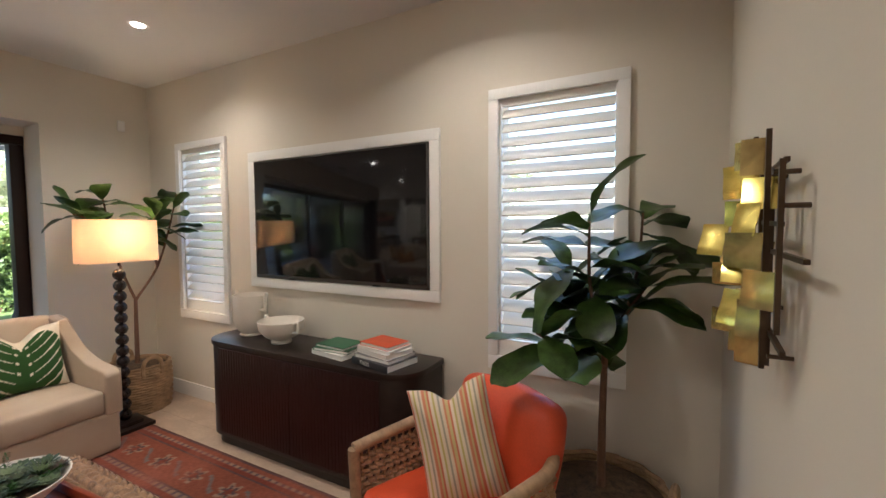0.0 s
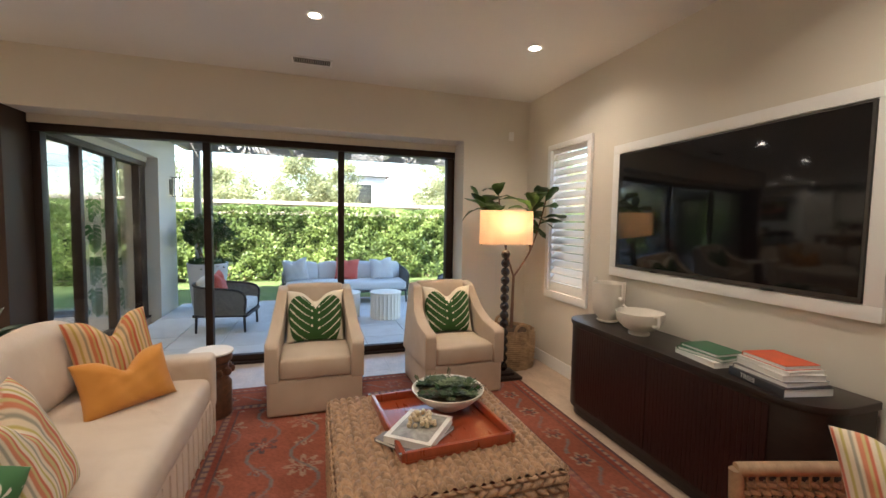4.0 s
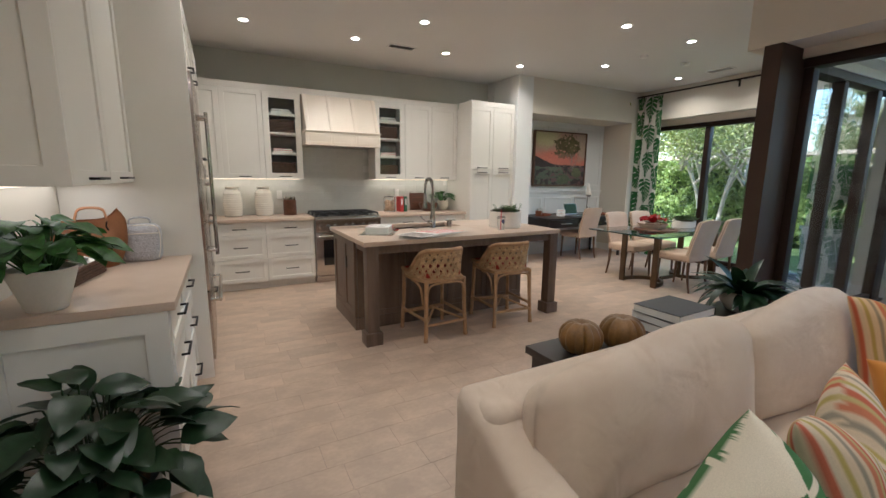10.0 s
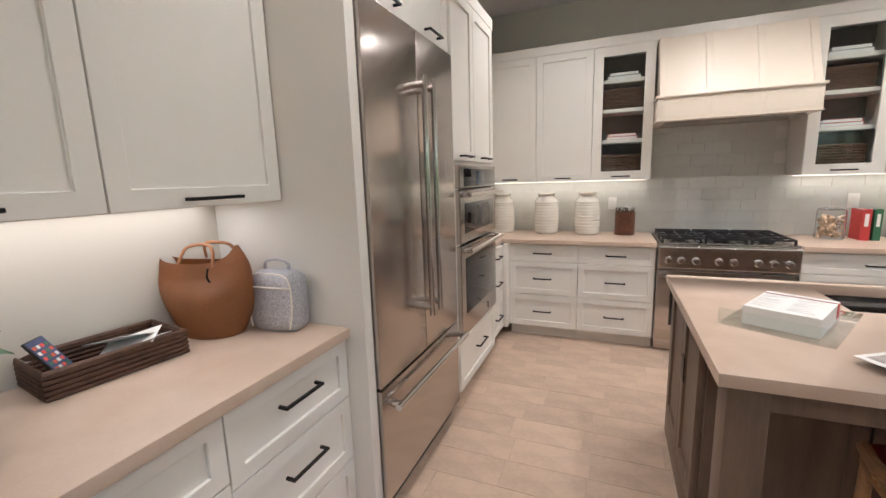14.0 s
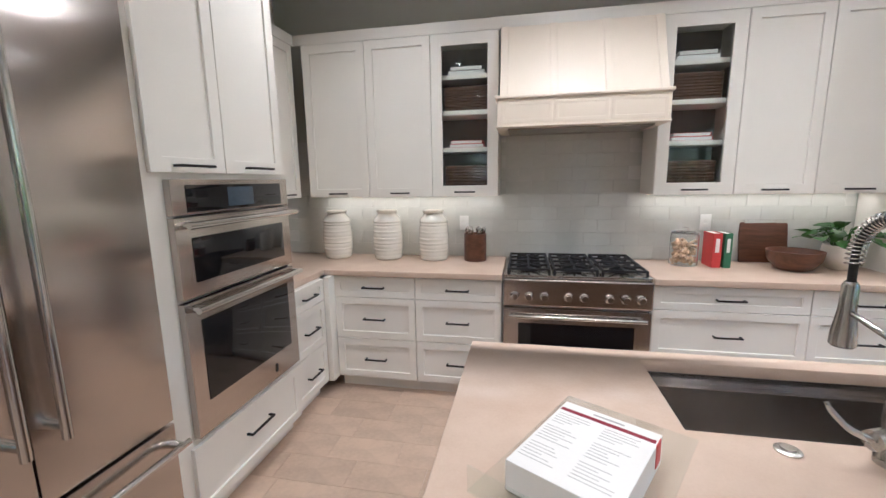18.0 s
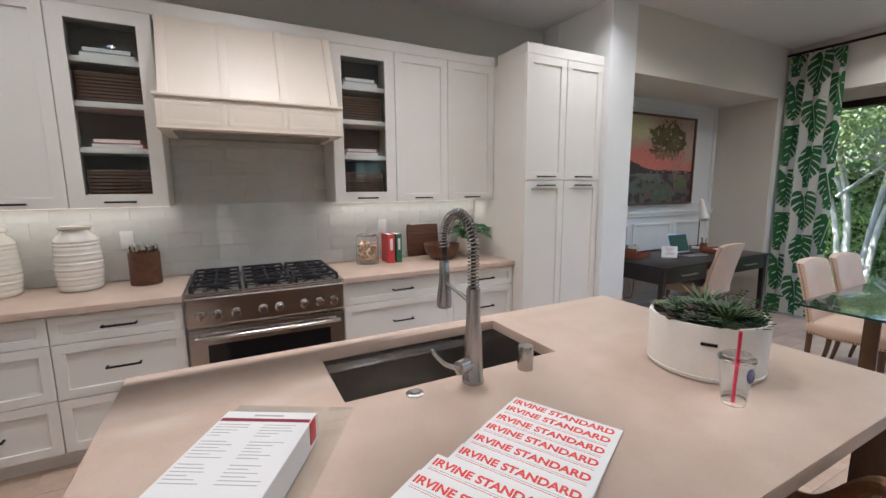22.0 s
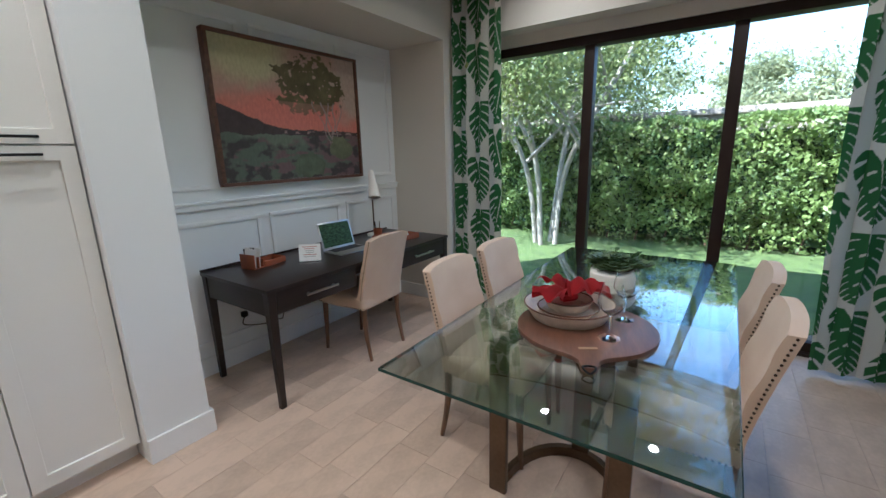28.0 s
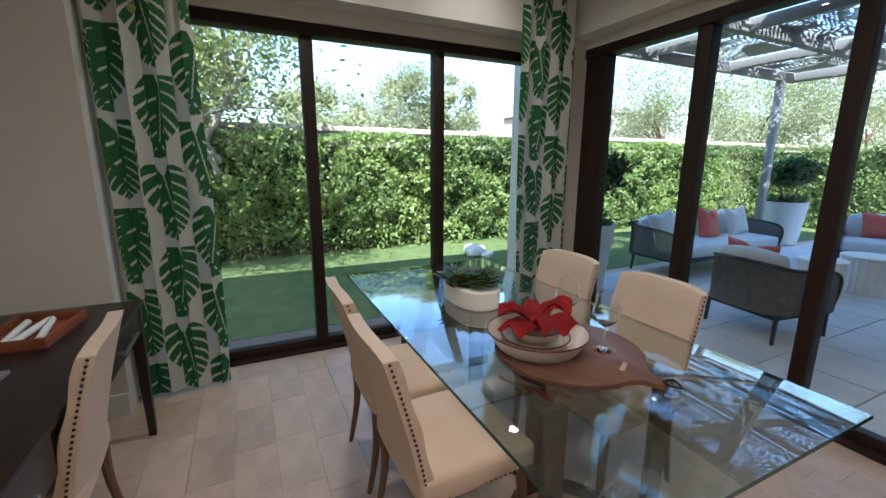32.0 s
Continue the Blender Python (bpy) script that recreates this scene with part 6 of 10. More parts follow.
def armchair():
    """A slipcovered swivel armchair, front to +x."""
    ob = thing("armchair", 0, 0, 0.011, 0, "oatmeal linen slipcovered armchair with piped edges and sloping arms", "armchair", "armchairs at the glass doors")
    W_, X0, X1 = 0.77, -0.36, 0.38
    sk = bmesh.new()
    box(sk, X0 + 0.02, X1 - 0.01, -W_ / 2 + 0.012, W_ / 2 - 0.012, 0.006, 0.30)
    bevel(sk, 0.03, 3)
    part("skirt", sk, LINEN, ob)
    part("plinth", bbox(X0 + 0.06, X1 - 0.05, -W_ / 2 + 0.05, W_ / 2 - 0.05, 0.0, 0.0055, 0), DARKWOOD, ob)
    for s in (-1, 1):
        prof = [(X1, 0.28), (X1, 0.57), (X1 - 0.03, 0.60), (0.12, 0.635), (-0.05, 0.72), (-0.16, 0.86), (-0.20, 0.93), (-0.34, 0.955), (-0.385, 0.94), (-0.37, 0.28)]
        bm = prism(prof, 0, 0.105, 0.018, 3)
        moved(bm, Matrix.Translation((0, -s * 0.0 + (W_ / 2 if s > 0 else -W_ / 2 + 0.105), 0)) @ pose(0, 0, 0, 90))
        for v in bm.verts:
            v.co.y *= 1 - 0.16 * max(0, v.co.z - 0.6) / 0.35
        a = part("arm", bm, LINEN, ob)
        tb = tubes([curve_pts([(x, s * (W_ / 2 - 0.006) * (1 - 0.16 * max(0, z_ - 0.6) / 0.35), z_) for x, z_ in ((X1 - 0.004, 0.29), (X1 - 0.004, 0.575), (X1 - 0.03, 0.598), (0.12, 0.633), (-0.05, 0.718), (-0.16, 0.858), (-0.20, 0.928), (-0.34, 0.953))], 4)], 0.0045, 6)
        part("piping", tb, LINEN, a)
    bk = cushion_block(0.13, W_ - 0.25, 0.60, 0.012, 0.035)
    bmesh.ops.transform(bk, matrix=pose(-0.34, -W_ / 2 + 0.125, 0.36, 0, -7), verts=bk.verts)
    part("backrest", bk, LINEN, ob)
    se = cushion_block(0.56, W_ - 0.215, 0.17, 0.014, 0.03)
    bmesh.ops.translate(se, vec=(-0.18, -W_ / 2 + 0.1075, 0.302), verts=se.verts)
    part("seat_cushion", se, LINEN, ob)
    part("piping", tubes([curve_pts([(-0.335, y, z_) for y, z_ in ((-0.27, 0.93), (-0.2, 0.958), (0.2, 0.958), (0.27, 0.93))], 5)], 0.0045, 6), LINEN, ob)
    return ob


ac = armchair()
ac.matrix_basis = pose(-3.86, -0.185, 0.011)
copy_thing(ac, pose(-3.86, 1.085, 0.011, 0, 0, 3))
for y in (-0.185, 1.085):
    pillow("leaf_cushion", 0.50, 0.47, 0.15, pose(-3.91, y, 0.488, 16, 0, -90) , "cream linen cushion printed with one green monstera leaf", print_one_leaf, chop=0.09, group="leaf print cushions")


def sofa():
    X0, X1 = -3.44, -1.22
    ob = thing("sofa", 0, 0, 0.0, 0, "long ivory slipcovered sofa with two back cushions and one bench seat", "sofa")
    YB, YF = -2.03, -0.885
    sk = bbox(X0 + 0.02, X1 - 0.02, YB + 0.03, YF - 0.01, 0.012, 0.30, 0.02, 3)
    part("skirt", sk, SOFACLOTH, ob)
    for x in (X0, X1 - 0.17):
        bm = bmesh.new()
        box(bm, x, x + 0.17, YB + 0.02, YF, 0.20, 0.61)
        bmesh.ops.bevel(bm, geom=list(bm.edges), offset=0.045, segments=4, profile=0.5, affect="EDGES")
        bmesh.ops.subdivide_edges(bm, edges=[e for e in bm.edges if e.calc_length() > 0.2], cuts=6, use_grid_fill=True)
        for v in bm.verts:
            t_ = (v.co.y - YB) / (YF - YB)
            if v.co.z > 0.4:
                v.co.z += 0.17 * min(1, max(0, 1.45 - t_ / 0.26))
            v.co += Vector((1, 0, 1)) * 0.006 * noise.noise(v.co * 4)
        part("arm", bm, SOFACLOTH, ob)
    bk = bmesh.new()
    box(bk, X0 + 0.02, X1 - 0.02, YB, YB + 0.22, 0.25, 0.77)
    part("back_frame", bevel(bk, 0.05, 4), SOFACLOTH, ob)
    se = cushion_block(X1 - X0 - 0.35, 0.88, 0.19, 0.015, 0.05, seed=3)
    bmesh.ops.subdivide_edges(se, edges=[e for e in se.edges if e.calc_length() > 0.05], cuts=1, use_grid_fill=True)
    for v in se.verts:
        if v.co.z > 0.12 and v.co.y > 0.45:
            wr = math.sin(v.co.x * 34 + 1.5 * math.sin(v.co.y * 5)) * max(0, noise.noise((v.co.x * 1.4, v.co.y * 3, 2)) + 0.25)
            v.co.z += 0.009 * wr * min(1, (v.co.y - 0.45) * 5)
    bmesh.ops.translate(se, vec=(X0 + 0.175, YF - 0.885, 0.285), verts=se.verts)
    part("seat_cushion", se, SOFACLOTH, ob, "long creased bench seat cushion")
    xm = -2.40
    for a, b in ((X0 + 0.04, xm), (xm + 0.01, X1 - 0.14)):
        c = cushion_block(b - a, 0.26, 0.42, 0.045, 0.06, seed=a)
        for v in c.verts:
            u = v.co.x / (b - a) * 2 - 1
            v.co.z -= 0.04 * max(0, v.co.z / 0.42) * abs(u) ** 7
            v.co.y += 0.03 * abs(u) ** 5 * (1 if v.co.y < 0.13 else -1)
            v.co.y += 0.008 * math.sin(7 * v.co.x + 9 * v.co.z + 2 * math.sin(3 * v.co.x + a))
            k = max(0, v.co.z / 0.42)
            v.co.z -= 0.018 * k * math.sin(v.co.x * 5 + a)
            rear = max(0, 1 - v.co.y / 0.2)
            v.co.y += 0.10 * k ** 2 * rear
            v.co.z -= 0.03 * k ** 3 * rear
        m = Matrix.Translation((a, -1.85, 0.455)) @ pose(0, 0, 0, 12)
        bmesh.ops.transform(c, matrix=m, verts=c.verts)
        part("back_cushion", c, SOFACLOTH, ob)
    for i, x in enumerate(np.arange(X0 + 0.1, X1 - 0.05, 0.105)):
        pl = part("skirt_pleat", tubes([[(x, YF - 0.009, 0.014), (x + 0.004, YF - 0.010, 0.29)]], 0.006 + 0.003 * (i % 3 == 0), 6), SOFACLOTH, ob)
    return ob


sofa()
pillow("leaf_cushion", 0.38, 0.42, 0.26, pose(-1.48, -1.16, 0.455, 20, 0, -30) @ Matrix.Translation((0, 0, 0.262)) @ pose(0, 0, 0, 0, -40, 0) @ Matrix.Translation((0, 0, -0.21)), "white linen cushion with large green monstera leaves", print_big_leaf, chop=0.03, n=160, group="leaf print cushions")
pillow("striped_cushion", 0.44, 0.52, 0.16, pose(-1.93, -1.12, 0.462, 22, 3, 8), "cushion with red, yellow and grey stripes", print_stripes, chop=0.13, group="striped cushions")
pillow("striped_cushion", 0.48, 0.50, 0.15, pose(-3.17, -1.36, 0.475, 18, 3, -40), "cushion with rust, ochre and cream stripes", print_stripes_warm, chop=0.13, group="striped cushions")
pillow("mustard_cushion", 0.48, 0.33, 0.16, pose(-2.85, -1.20, 0.475, 24, 2, -45), "plain mustard-orange lumbar cushion", None, MUSTARD, chop=0.10)

# carved stool as a side table
sd = thing("carved_side_table", -3.70, -0.98, 0.011, 0, "round carved wooden drum side table with a ring of knobs", "side table")
part("drum", lathe([(0.135, 0), (0.145, 0.01), (0.145, 0.26), (0.125, 0.29), (0.125, 0.42), (0.15, 0.45), (0.15, 0.50), (0.145, 0.505)], 32), WALNUT, sd)
kn = mesh_of("carved_knob", lathe([(0.001, -0.035), (0.022, -0.025), (0.03, 0), (0.022, 0.025), (0.001, 0.035)], 12, False), WALNUT)
for i in range(11):
    a = 2 * math.pi * i / 11
    k_ = part("carved_knob", kn, None, sd)
    k_.matrix_basis = pose(0.14 * math.cos(a), 0.14 * math.sin(a), 0.365)
part("top", moved(lathe([(0.15, 0), (0.16, 0.004), (0.16, 0.014), (0.155, 0.018), (0.001, 0.018)], 36, True), pose(0, 0, 0.5055)), MATTEWHITE, sd, "pale stone top")

# table behind the sofa
tb = thing("sofa_table", 0, 0, 0, 0, "narrow dark espresso wood table behind the sofa", "table")
part("top", bbox(-3.75, -1.90, -2.46, -2.07, 0.575, 0.615, 0.004), DARKWOOD, tb)
part("apron", bbox(-3.72, -1.93, -2.44, -2.09, 0.49, 0.5745, 0.003), DARKWOOD, tb)
for x in (-3.74, -1.96):
    for y in (-2.45, -2.13):
        part("leg", bbox(x, x + 0.05, y, y + 0.05, 0.0, 0.489, 0.003), DARKWOOD, tb)


def pumpkin(x, y, z, r, rz, label):
    bm = bmesh.new()
    n, k = 64, 18
    rings = []
    for j in range(k + 1):
        v = math.pi * j / k
        ring = []
        for i in range(n):
            a = 2 * math.pi * i / n
            rib = 0.80 + 0.20 * abs(math.cos(a * 6)) ** 0.5
            rr = r * math.sin(v) ** 0.8 * rib
            zz = r * 0.80 * math.cos(v) * (1 - 0.22 * math.exp(-(rr / r / 0.3) ** 2)) + r * 0.78
            ring.append(bm.verts.new((rr * math.cos(a), rr * math.sin(a), zz)))
        rings.append(ring)
    for a_, b_ in zip(rings, rings[1:]):
        for i in range(n):
            bm.faces.new((a_[i], a_[(i + 1) % n], b_[(i + 1) % n], b_[i]))
    bmesh.ops.remove_doubles(bm, verts=bm.verts, dist=1e-5)
    ob = thing("decorative_gourd", x, y, z, rz, label, "ornament", "gourds on the sofa table")
    part("body", bm, GOURD, ob)
    part("stem", moved(tubes([[(0, 0, r * 1.2), (0.004, 0, r * 1.42)]], 0.009, 8), Matrix()), BARK, ob)


GOURD = surf("ochre_ribbed_ceramic", (0.20, 0.105, 0.030), 0.42, var=0.4, scale=9, fine=60, bump=0.15)
pumpkin(-2.08, -2.27, 0.615, 0.105, 10, "ribbed ochre-brown ceramic gourd")
pumpkin(-2.31, -2.22, 0.615, 0.108, 40, "ribbed dark ochre ceramic gourd")
z = 0.615
for k, h, a in (("beige", 0.05, 3), ("dark", 0.042, -4), ("dark", 0.045, 2)):
    book("coffee_table_book", 0.34, 0.27, h, pose(-2.80, -2.27, z, 0, 0, a), BOOKS[k] if k != "beige" else WALNUT, "large dark book stacked on the sofa table", "books on the sofa table")
    z += h + 0.0005


def blade(l, w, n=7, droop=0.5, fold=0.25):
    """One long leaf, from the origin along +x, curving down."""
    bm = bmesh.new()
    rows = []
    for i in range(n + 1):
        t = i / n
        a = droop * t
        x, z_ = l * math.sin(max(a, 1e-4)) / max(droop, 1e-4) if droop > 0.01 else l * t, -l * (1 - math.cos(a)) / max(droop, 1e-4)
        hw = w / 2 * math.sin(math.pi * min(1, 0.04 + 0.96 * t) ** 0.8) ** 0.8
        rows.append([bm.verts.new((x, -hw, z_ + fold * hw)), bm.verts.new((x, 0, z_)), bm.verts.new((x, hw, z_ + fold * hw))])
    for a_, b_ in zip(rows, rows[1:]):
        for k in (0, 1):
            bm.faces.new((a_[k], b_[k], b_[k + 1], a_[k + 1]))
    return bm


def broadleaf(l, w, n=8, droop=0.5, wave=0.12, fiddle=False, fold=0.18):
    """A broad leaf from the origin along +x, with a keel and a wavy rim."""
    bm = bmesh.new()
    rows = []
    for i in range(n + 1):
        t = i / n
        a = droop * t
        x, z_ = l * math.sin(a + 1e-5) / (droop + 1e-5), -l * (1 - math.cos(a)) / (droop + 1e-5)
        if fiddle:
            hw = w / 2 * (0.12 + 0.88 * (math.sin(math.pi * t ** 1.35) ** 0.55) * (0.62 + 0.38 * t)) if t < 0.995 else w * 0.06
        else:
            hw = w / 2 * max(0.02, math.sin(math.pi * t ** 0.72) ** 0.75)
        row = []
        for k in (-1, -0.5, 0, 0.5, 1):
            row.append(bm.verts.new((x, k * hw, z_ + fold * abs(k) * hw + wave * w * 0.35 * math.sin(t * 11 + k * 2) * abs(k))))
        rows.append(row)
    for a_, b_ in zip(rows, rows[1:]):
        for k in range(4):
            bm.faces.new((a_[k], b_[k], b_[k + 1], a_[k + 1]))
    return bm


def plant_leaves(parent, meshes, spots, seed, name="leaf"):
    """Hang leaves at spots (place, yaw, pitch, size) on the parent."""
    rnd = random.Random(seed)
    for p, yaw, pitch, s in spots:
        o = part(name, rnd.choice(meshes), None, parent)
        o.matrix_basis = Matrix.LocRotScale(p, Euler((rnd.uniform(-0.4, 0.4), radians(-pitch), radians(yaw))), (s, s, s))


def pot_basket(r, h, name, parent, material, handles=True, sides=0):
    bm = bmesh.new()
    rows = int(h / 0.022)
    n = 56
    for k in range(rows):
        zz = 0.011 + k * h / rows
        rr = r * (0.90 + 0.12 * math.sin(0.5 + 2.0 * k / rows))
        pts = []
        for i in range(n):
            a = 2 * math.pi * i / n
            o = 0.005 * (1 if (i // 2 + k) % 2 else -1)
            pts.append(((rr + o) * math.cos(a), (rr + o) * math.sin(a), zz))
        tube(bm, pts, h / rows * 0.58, 6, True)
    part(name, bm, material, parent, "coarsely woven basket")
    part("basket_bottom", lathe([(r * 0.88, 0.004), (r * 0.88, 0.012), (0.001, 0.012)], 24, True), material, parent)
    if handles:
        for s in (0, math.pi):
            d, t_ = Vector((math.cos(s), math.sin(s), 0)), Vector((-math.sin(s), math.cos(s), 0))
            pts = [d * r * 1.0 + t_ * r * 0.30 * q + Vector((0, 0, h * 0.80 + z_)) for q, z_ in ((-1, 0), (-1.02, h * 0.18), (-0.75, h * 0.33), (0, h * 0.39), (0.75, h * 0.33), (1.02, h * 0.18), (1, 0))]
            part("basket_handle", tubes([curve_pts(pts, 4)], 0.017, 8), material, parent)


def fiddle_leaf_meshes(material):
    return [mesh_of("leaf", broadleaf(1.0, w, 9, dr, 0.14, True), material) for w, dr in ((0.58, 0.5), (0.66, 0.8), (0.52, 0.25), (0.62, 1.0))]


def fig_tree(name, x, y, rz, label, basket_r, basket_h, trunk, branches, spots, leaf_mat, seed):
    ob = thing(name, x, y, 0, rz, label, "indoor tree", "potted fig trees")
    pot_basket(basket_r, basket_h, "basket", ob, SEAGRASS)
    part("moss", moved(lathe([(basket_r * 0.94, 0), (basket_r * 0.7, 0.03), (basket_r * 0.3, 0.04), (0.001, 0.045)], 24, False), pose(0, 0, basket_h - 0.05)), MOSS, ob, "grey-brown moss")
    part("trunk", tubes([curve_pts(trunk, 5)], 0.021, 9, taper=0.014), BARK, ob)
    for b in branches:
        part("branch", tubes([curve_pts(b, 5)], 0.012, 7, taper=0.005), BARK, ob)
    plant_leaves(ob, fiddle_leaf_meshes(leaf_mat), spots, seed)
    return ob


rnd = random.Random(11)


def spray(branches, per, lo, hi, start=0.35):
    out = []
    for b in branches:
        pts = curve_pts(b, 6)
        for i in range(per):
            t = start + (1 - start) * i / max(1, per - 1)
            p = pts[min(len(pts) - 1, int(t * (len(pts) - 1)))]
            yaw = rnd.uniform(0, 360)
            out.append((p, yaw, rnd.uniform(-15, 55) + (25 if i == per - 1 else 0), rnd.uniform(lo, hi)))
    return out


B1 = [[(0.01, -0.01, 1.02), (0.0, -0.12, 1.25), (-0.02, -0.16, 1.42), (-0.02, -0.17, 1.66)], [(0.01, -0.01, 1.02), (0.08, 0.10, 1.25), (0.12, 0.13, 1.48), (0.13, 0.15, 1.70)], [(0.02, -0.05, 1.0), (-0.12, -0.18, 1.1), (-0.2, -0.3, 1.18)], [(0.01, 0, 1.1), (0.10, -0.05, 1.25), (0.18, -0.02, 1.38)], [(0.0, 0, 1.1), (-0.13, 0.05, 1.25), (-0.2, 0.1, 1.42)]]
fig_tree("fiddle_leaf_fig", -0.23, 1.97, -8, "fiddle-leaf fig tree with large dark leaves in a woven basket", 0.30, 0.43, [(0.0, 0.0, 0.38), (0.0, 0.0, 0.7), (0.01, -0.01, 1.05)], B1, spray(B1, 13, 0.24, 0.37), FIDDLE, 21)
B2 = [[(0.06, -0.02, 1.0), (0.10, -0.14, 1.3), (0.10, -0.20, 1.6), (0.12, -0.26, 1.92)], [(0.06, -0.02, 1.0), (0.20, 0.10, 1.3), (0.30, 0.16, 1.65), (0.36, 0.20, 1.95)], [(0.2, 0.1, 1.3), (0.30, 0.02, 1.55), (0.38, 0.0, 1.75)], [(0.10, -0.18, 1.6), (0.1, -0.36, 1.72), (0.12, -0.46, 1.76)]]
spots2 = spray(B2, 10, 0.22, 0.32, 0.55)
fig2 = fig_tree("fiddle_leaf_fig", -4.22, 1.93, 0, "sparse fiddle-leaf fig with some yellowed leaves in a handled basket", 0.25, 0.42, [(0.0, 0.0, 0.36), (0.03, -0.01, 0.7), (0.06, -0.02, 1.02)], B2, spots2, FIDDLE, 5)
plant_leaves(fig2, fiddle_leaf_meshes(surf("yellowed_fig_leaf", (0.42, 0.30, 0.035), 0.45, var=0.35, scale=6, fine=50, bump=0.1)), [(Vector((0.11, -0.22, 1.74)), 200, 35, 0.24), (Vector((0.10, -0.20, 1.62)), 330, 8, 0.30)], 9, "yellowed_leaf")

# floor lamp
fl = thing("floor_lamp", -3.86, 1.66, 0.0, 0, "dark turned-ball floor lamp with a lit oval linen shade", "floor lamp")
part("base", bbox(-0.15, 0.15, -0.15, 0.15, 0.011, 0.04, 0.006), DARKWOOD, fl, "square dark base")
part("base_step", bbox(-0.09, 0.09, -0.09, 0.09, 0.0405, 0.07, 0.006), DARKWOOD, fl)
ball = mesh_of("ball", lathe([(0.012, -0.045), (0.03, -0.036), (0.043, -0.015), (0.045, 0.0), (0.043, 0.015), (0.03, 0.036), (0.012, 0.045)], 22, True), surf("ebony_turned_wood", (0.02, 0.012, 0.010), 0.25, var=0.3))
for i in range(14):
    b = part("ball", ball, None, fl)
    b.matrix_basis = pose(0, 0, 0.115 + i * 0.089)
part("stem", tubes([[(0, 0, 1.34), (0, 0, 1.55)]], 0.009, 10), BLACK, fl)
SHADE = surf("linen_lamp_shade", (0.80, 0.66, 0.52), 0.9, var=0.04, scale=10, fine=300, bump=0.2, transl=0.5)


def oval(rx, ry, n, p=3.2):
    return [(math.copysign(abs(math.cos(a)) ** (2 / p), math.cos(a)) * rx, math.copysign(abs(math.sin(a)) ** (2 / p), math.sin(a)) * ry) for a in [2 * math.pi * i / n for i in range(n)]]


bm = bmesh.new()
rings = [[bm.verts.new((x * k, y * k, z_)) for x, y in oval(0.15, 0.272, 64)] for z_, k in ((1.377, 1.0), (1.711, 0.985), (1.711, 0.975), (1.377, 0.99))]
for a_, b_ in zip(rings, rings[1:] + rings[:1]):
    for i in range(64):
        bm.faces.new((a_[i], a_[(i + 1) % 64], b_[(i + 1) % 64], b_[i]))
part("shade", bm, SHADE, fl, "glowing cream linen shade")
part("bulb", moved(lathe([(0.012, 0), (0.016, 0.02), (0.03, 0.06), (0.025, 0.09), (0.001, 0.10)], 16, True), pose(0, 0, 1.5)), glow("warm_bulb", (1.0, 0.72, 0.42), 30), fl)
lp = bpy.data.lights.new("lamp_bulb", "POINT")
lp.energy, lp.color, lp.shadow_soft_size = 1.35, (1.0, 0.68, 0.42), 0.05
new("lamp_bulb", lp).matrix_world = pose(-3.86, 1.66, 1.63)


def rattan_chair():
    """A low barrel armchair in woven rattan with orange cushions, its front to -y."""
    ob = thing("rattan_armchair", 0, 0, 0, 0, "woven rattan barrel armchair with orange leather cushions", "armchair")

    def plan(a):
        # from one arm's front round the back to the other's
        if a < 0.28:
            return Vector((-0.36, -0.36 + a / 0.28 * 0.42, 0))
        if a > 0.72:
            return Vector((0.36, 0.06 - (a - 0.72) / 0.28 * 0.42, 0))
        t = (a - 0.28) / 0.44 * math.pi
        return Vector((-0.36 * math.cos(t), 0.06 + 0.32 * math.sin(t), 0))

    def up(a, v):
        top = 0.60 + 0.06 * math.sin(math.pi * a)
        return plan(a) * (0.97 + 0.05 * v) + Vector((0, 0, 0.10 + (top - 0.10) * v))
    part("top_rail", tubes([[up(i / 50, 1.0) for i in range(51)]], 0.028, 10), OAK, ob, "smooth bent wood rail")
    part("lower_rail", tubes([[up(i / 50, 0.0) for i in range(51)]], 0.022, 8), RATTAN, ob)
    for a in (0.0, 1.0):
        part("arm_post", tubes([[up(a, 0) - Vector((0, 0, 0.1)), up(a, 1.0)]], 0.028, 10), OAK, ob)
    for a in (0.3, 0.7):
        part("back_leg", tubes([[up(a, 0) - Vector((0, 0, 0.1)), up(a, 0.15)]], 0.024, 10), OAK, ob)
    for k in range(14):
        v = 0.06 + 0.063 * k
        part("rush_twist", tubes([[up(i / 80, v) + plan(i / 80).normalized() * (0.008 * (1 if (i // 1 + k) % 2 else -1)) for i in range(81)]], 0.013, 6), WATERHY, ob)
    for i in range(1, 40):
        part("stake", tubes([[up(i / 40, 0.0), up(i / 40, 1.0)]], 0.006, 5), RATTAN, ob)
    se = cushion_block(0.64, 0.66, 0.17, 0.02, 0.045)
    bmesh.ops.translate(se, vec=(-0.32, -0.36, 0.26), verts=se.verts)
    part("seat_cushion", se, ORANGE, ob, "coral orange leather seat cushion")
    part("seat_base", bbox(-0.32, 0.32, -0.34, 0.25, 0.2, 0.258, 0.01), RATTAN, ob)
    bk = cushion_block(0.60, 0.17, 0.45, 0.035, 0.06)
    bmesh.ops.transform(bk, matrix=pose(-0.30, 0.10, 0.435, 0, 0, 0) @ pose(0, 0, 0, -16), verts=bk.verts)
    part("back_cushion", bk, ORANGE, ob, "coral orange leather back cushion")
    return ob


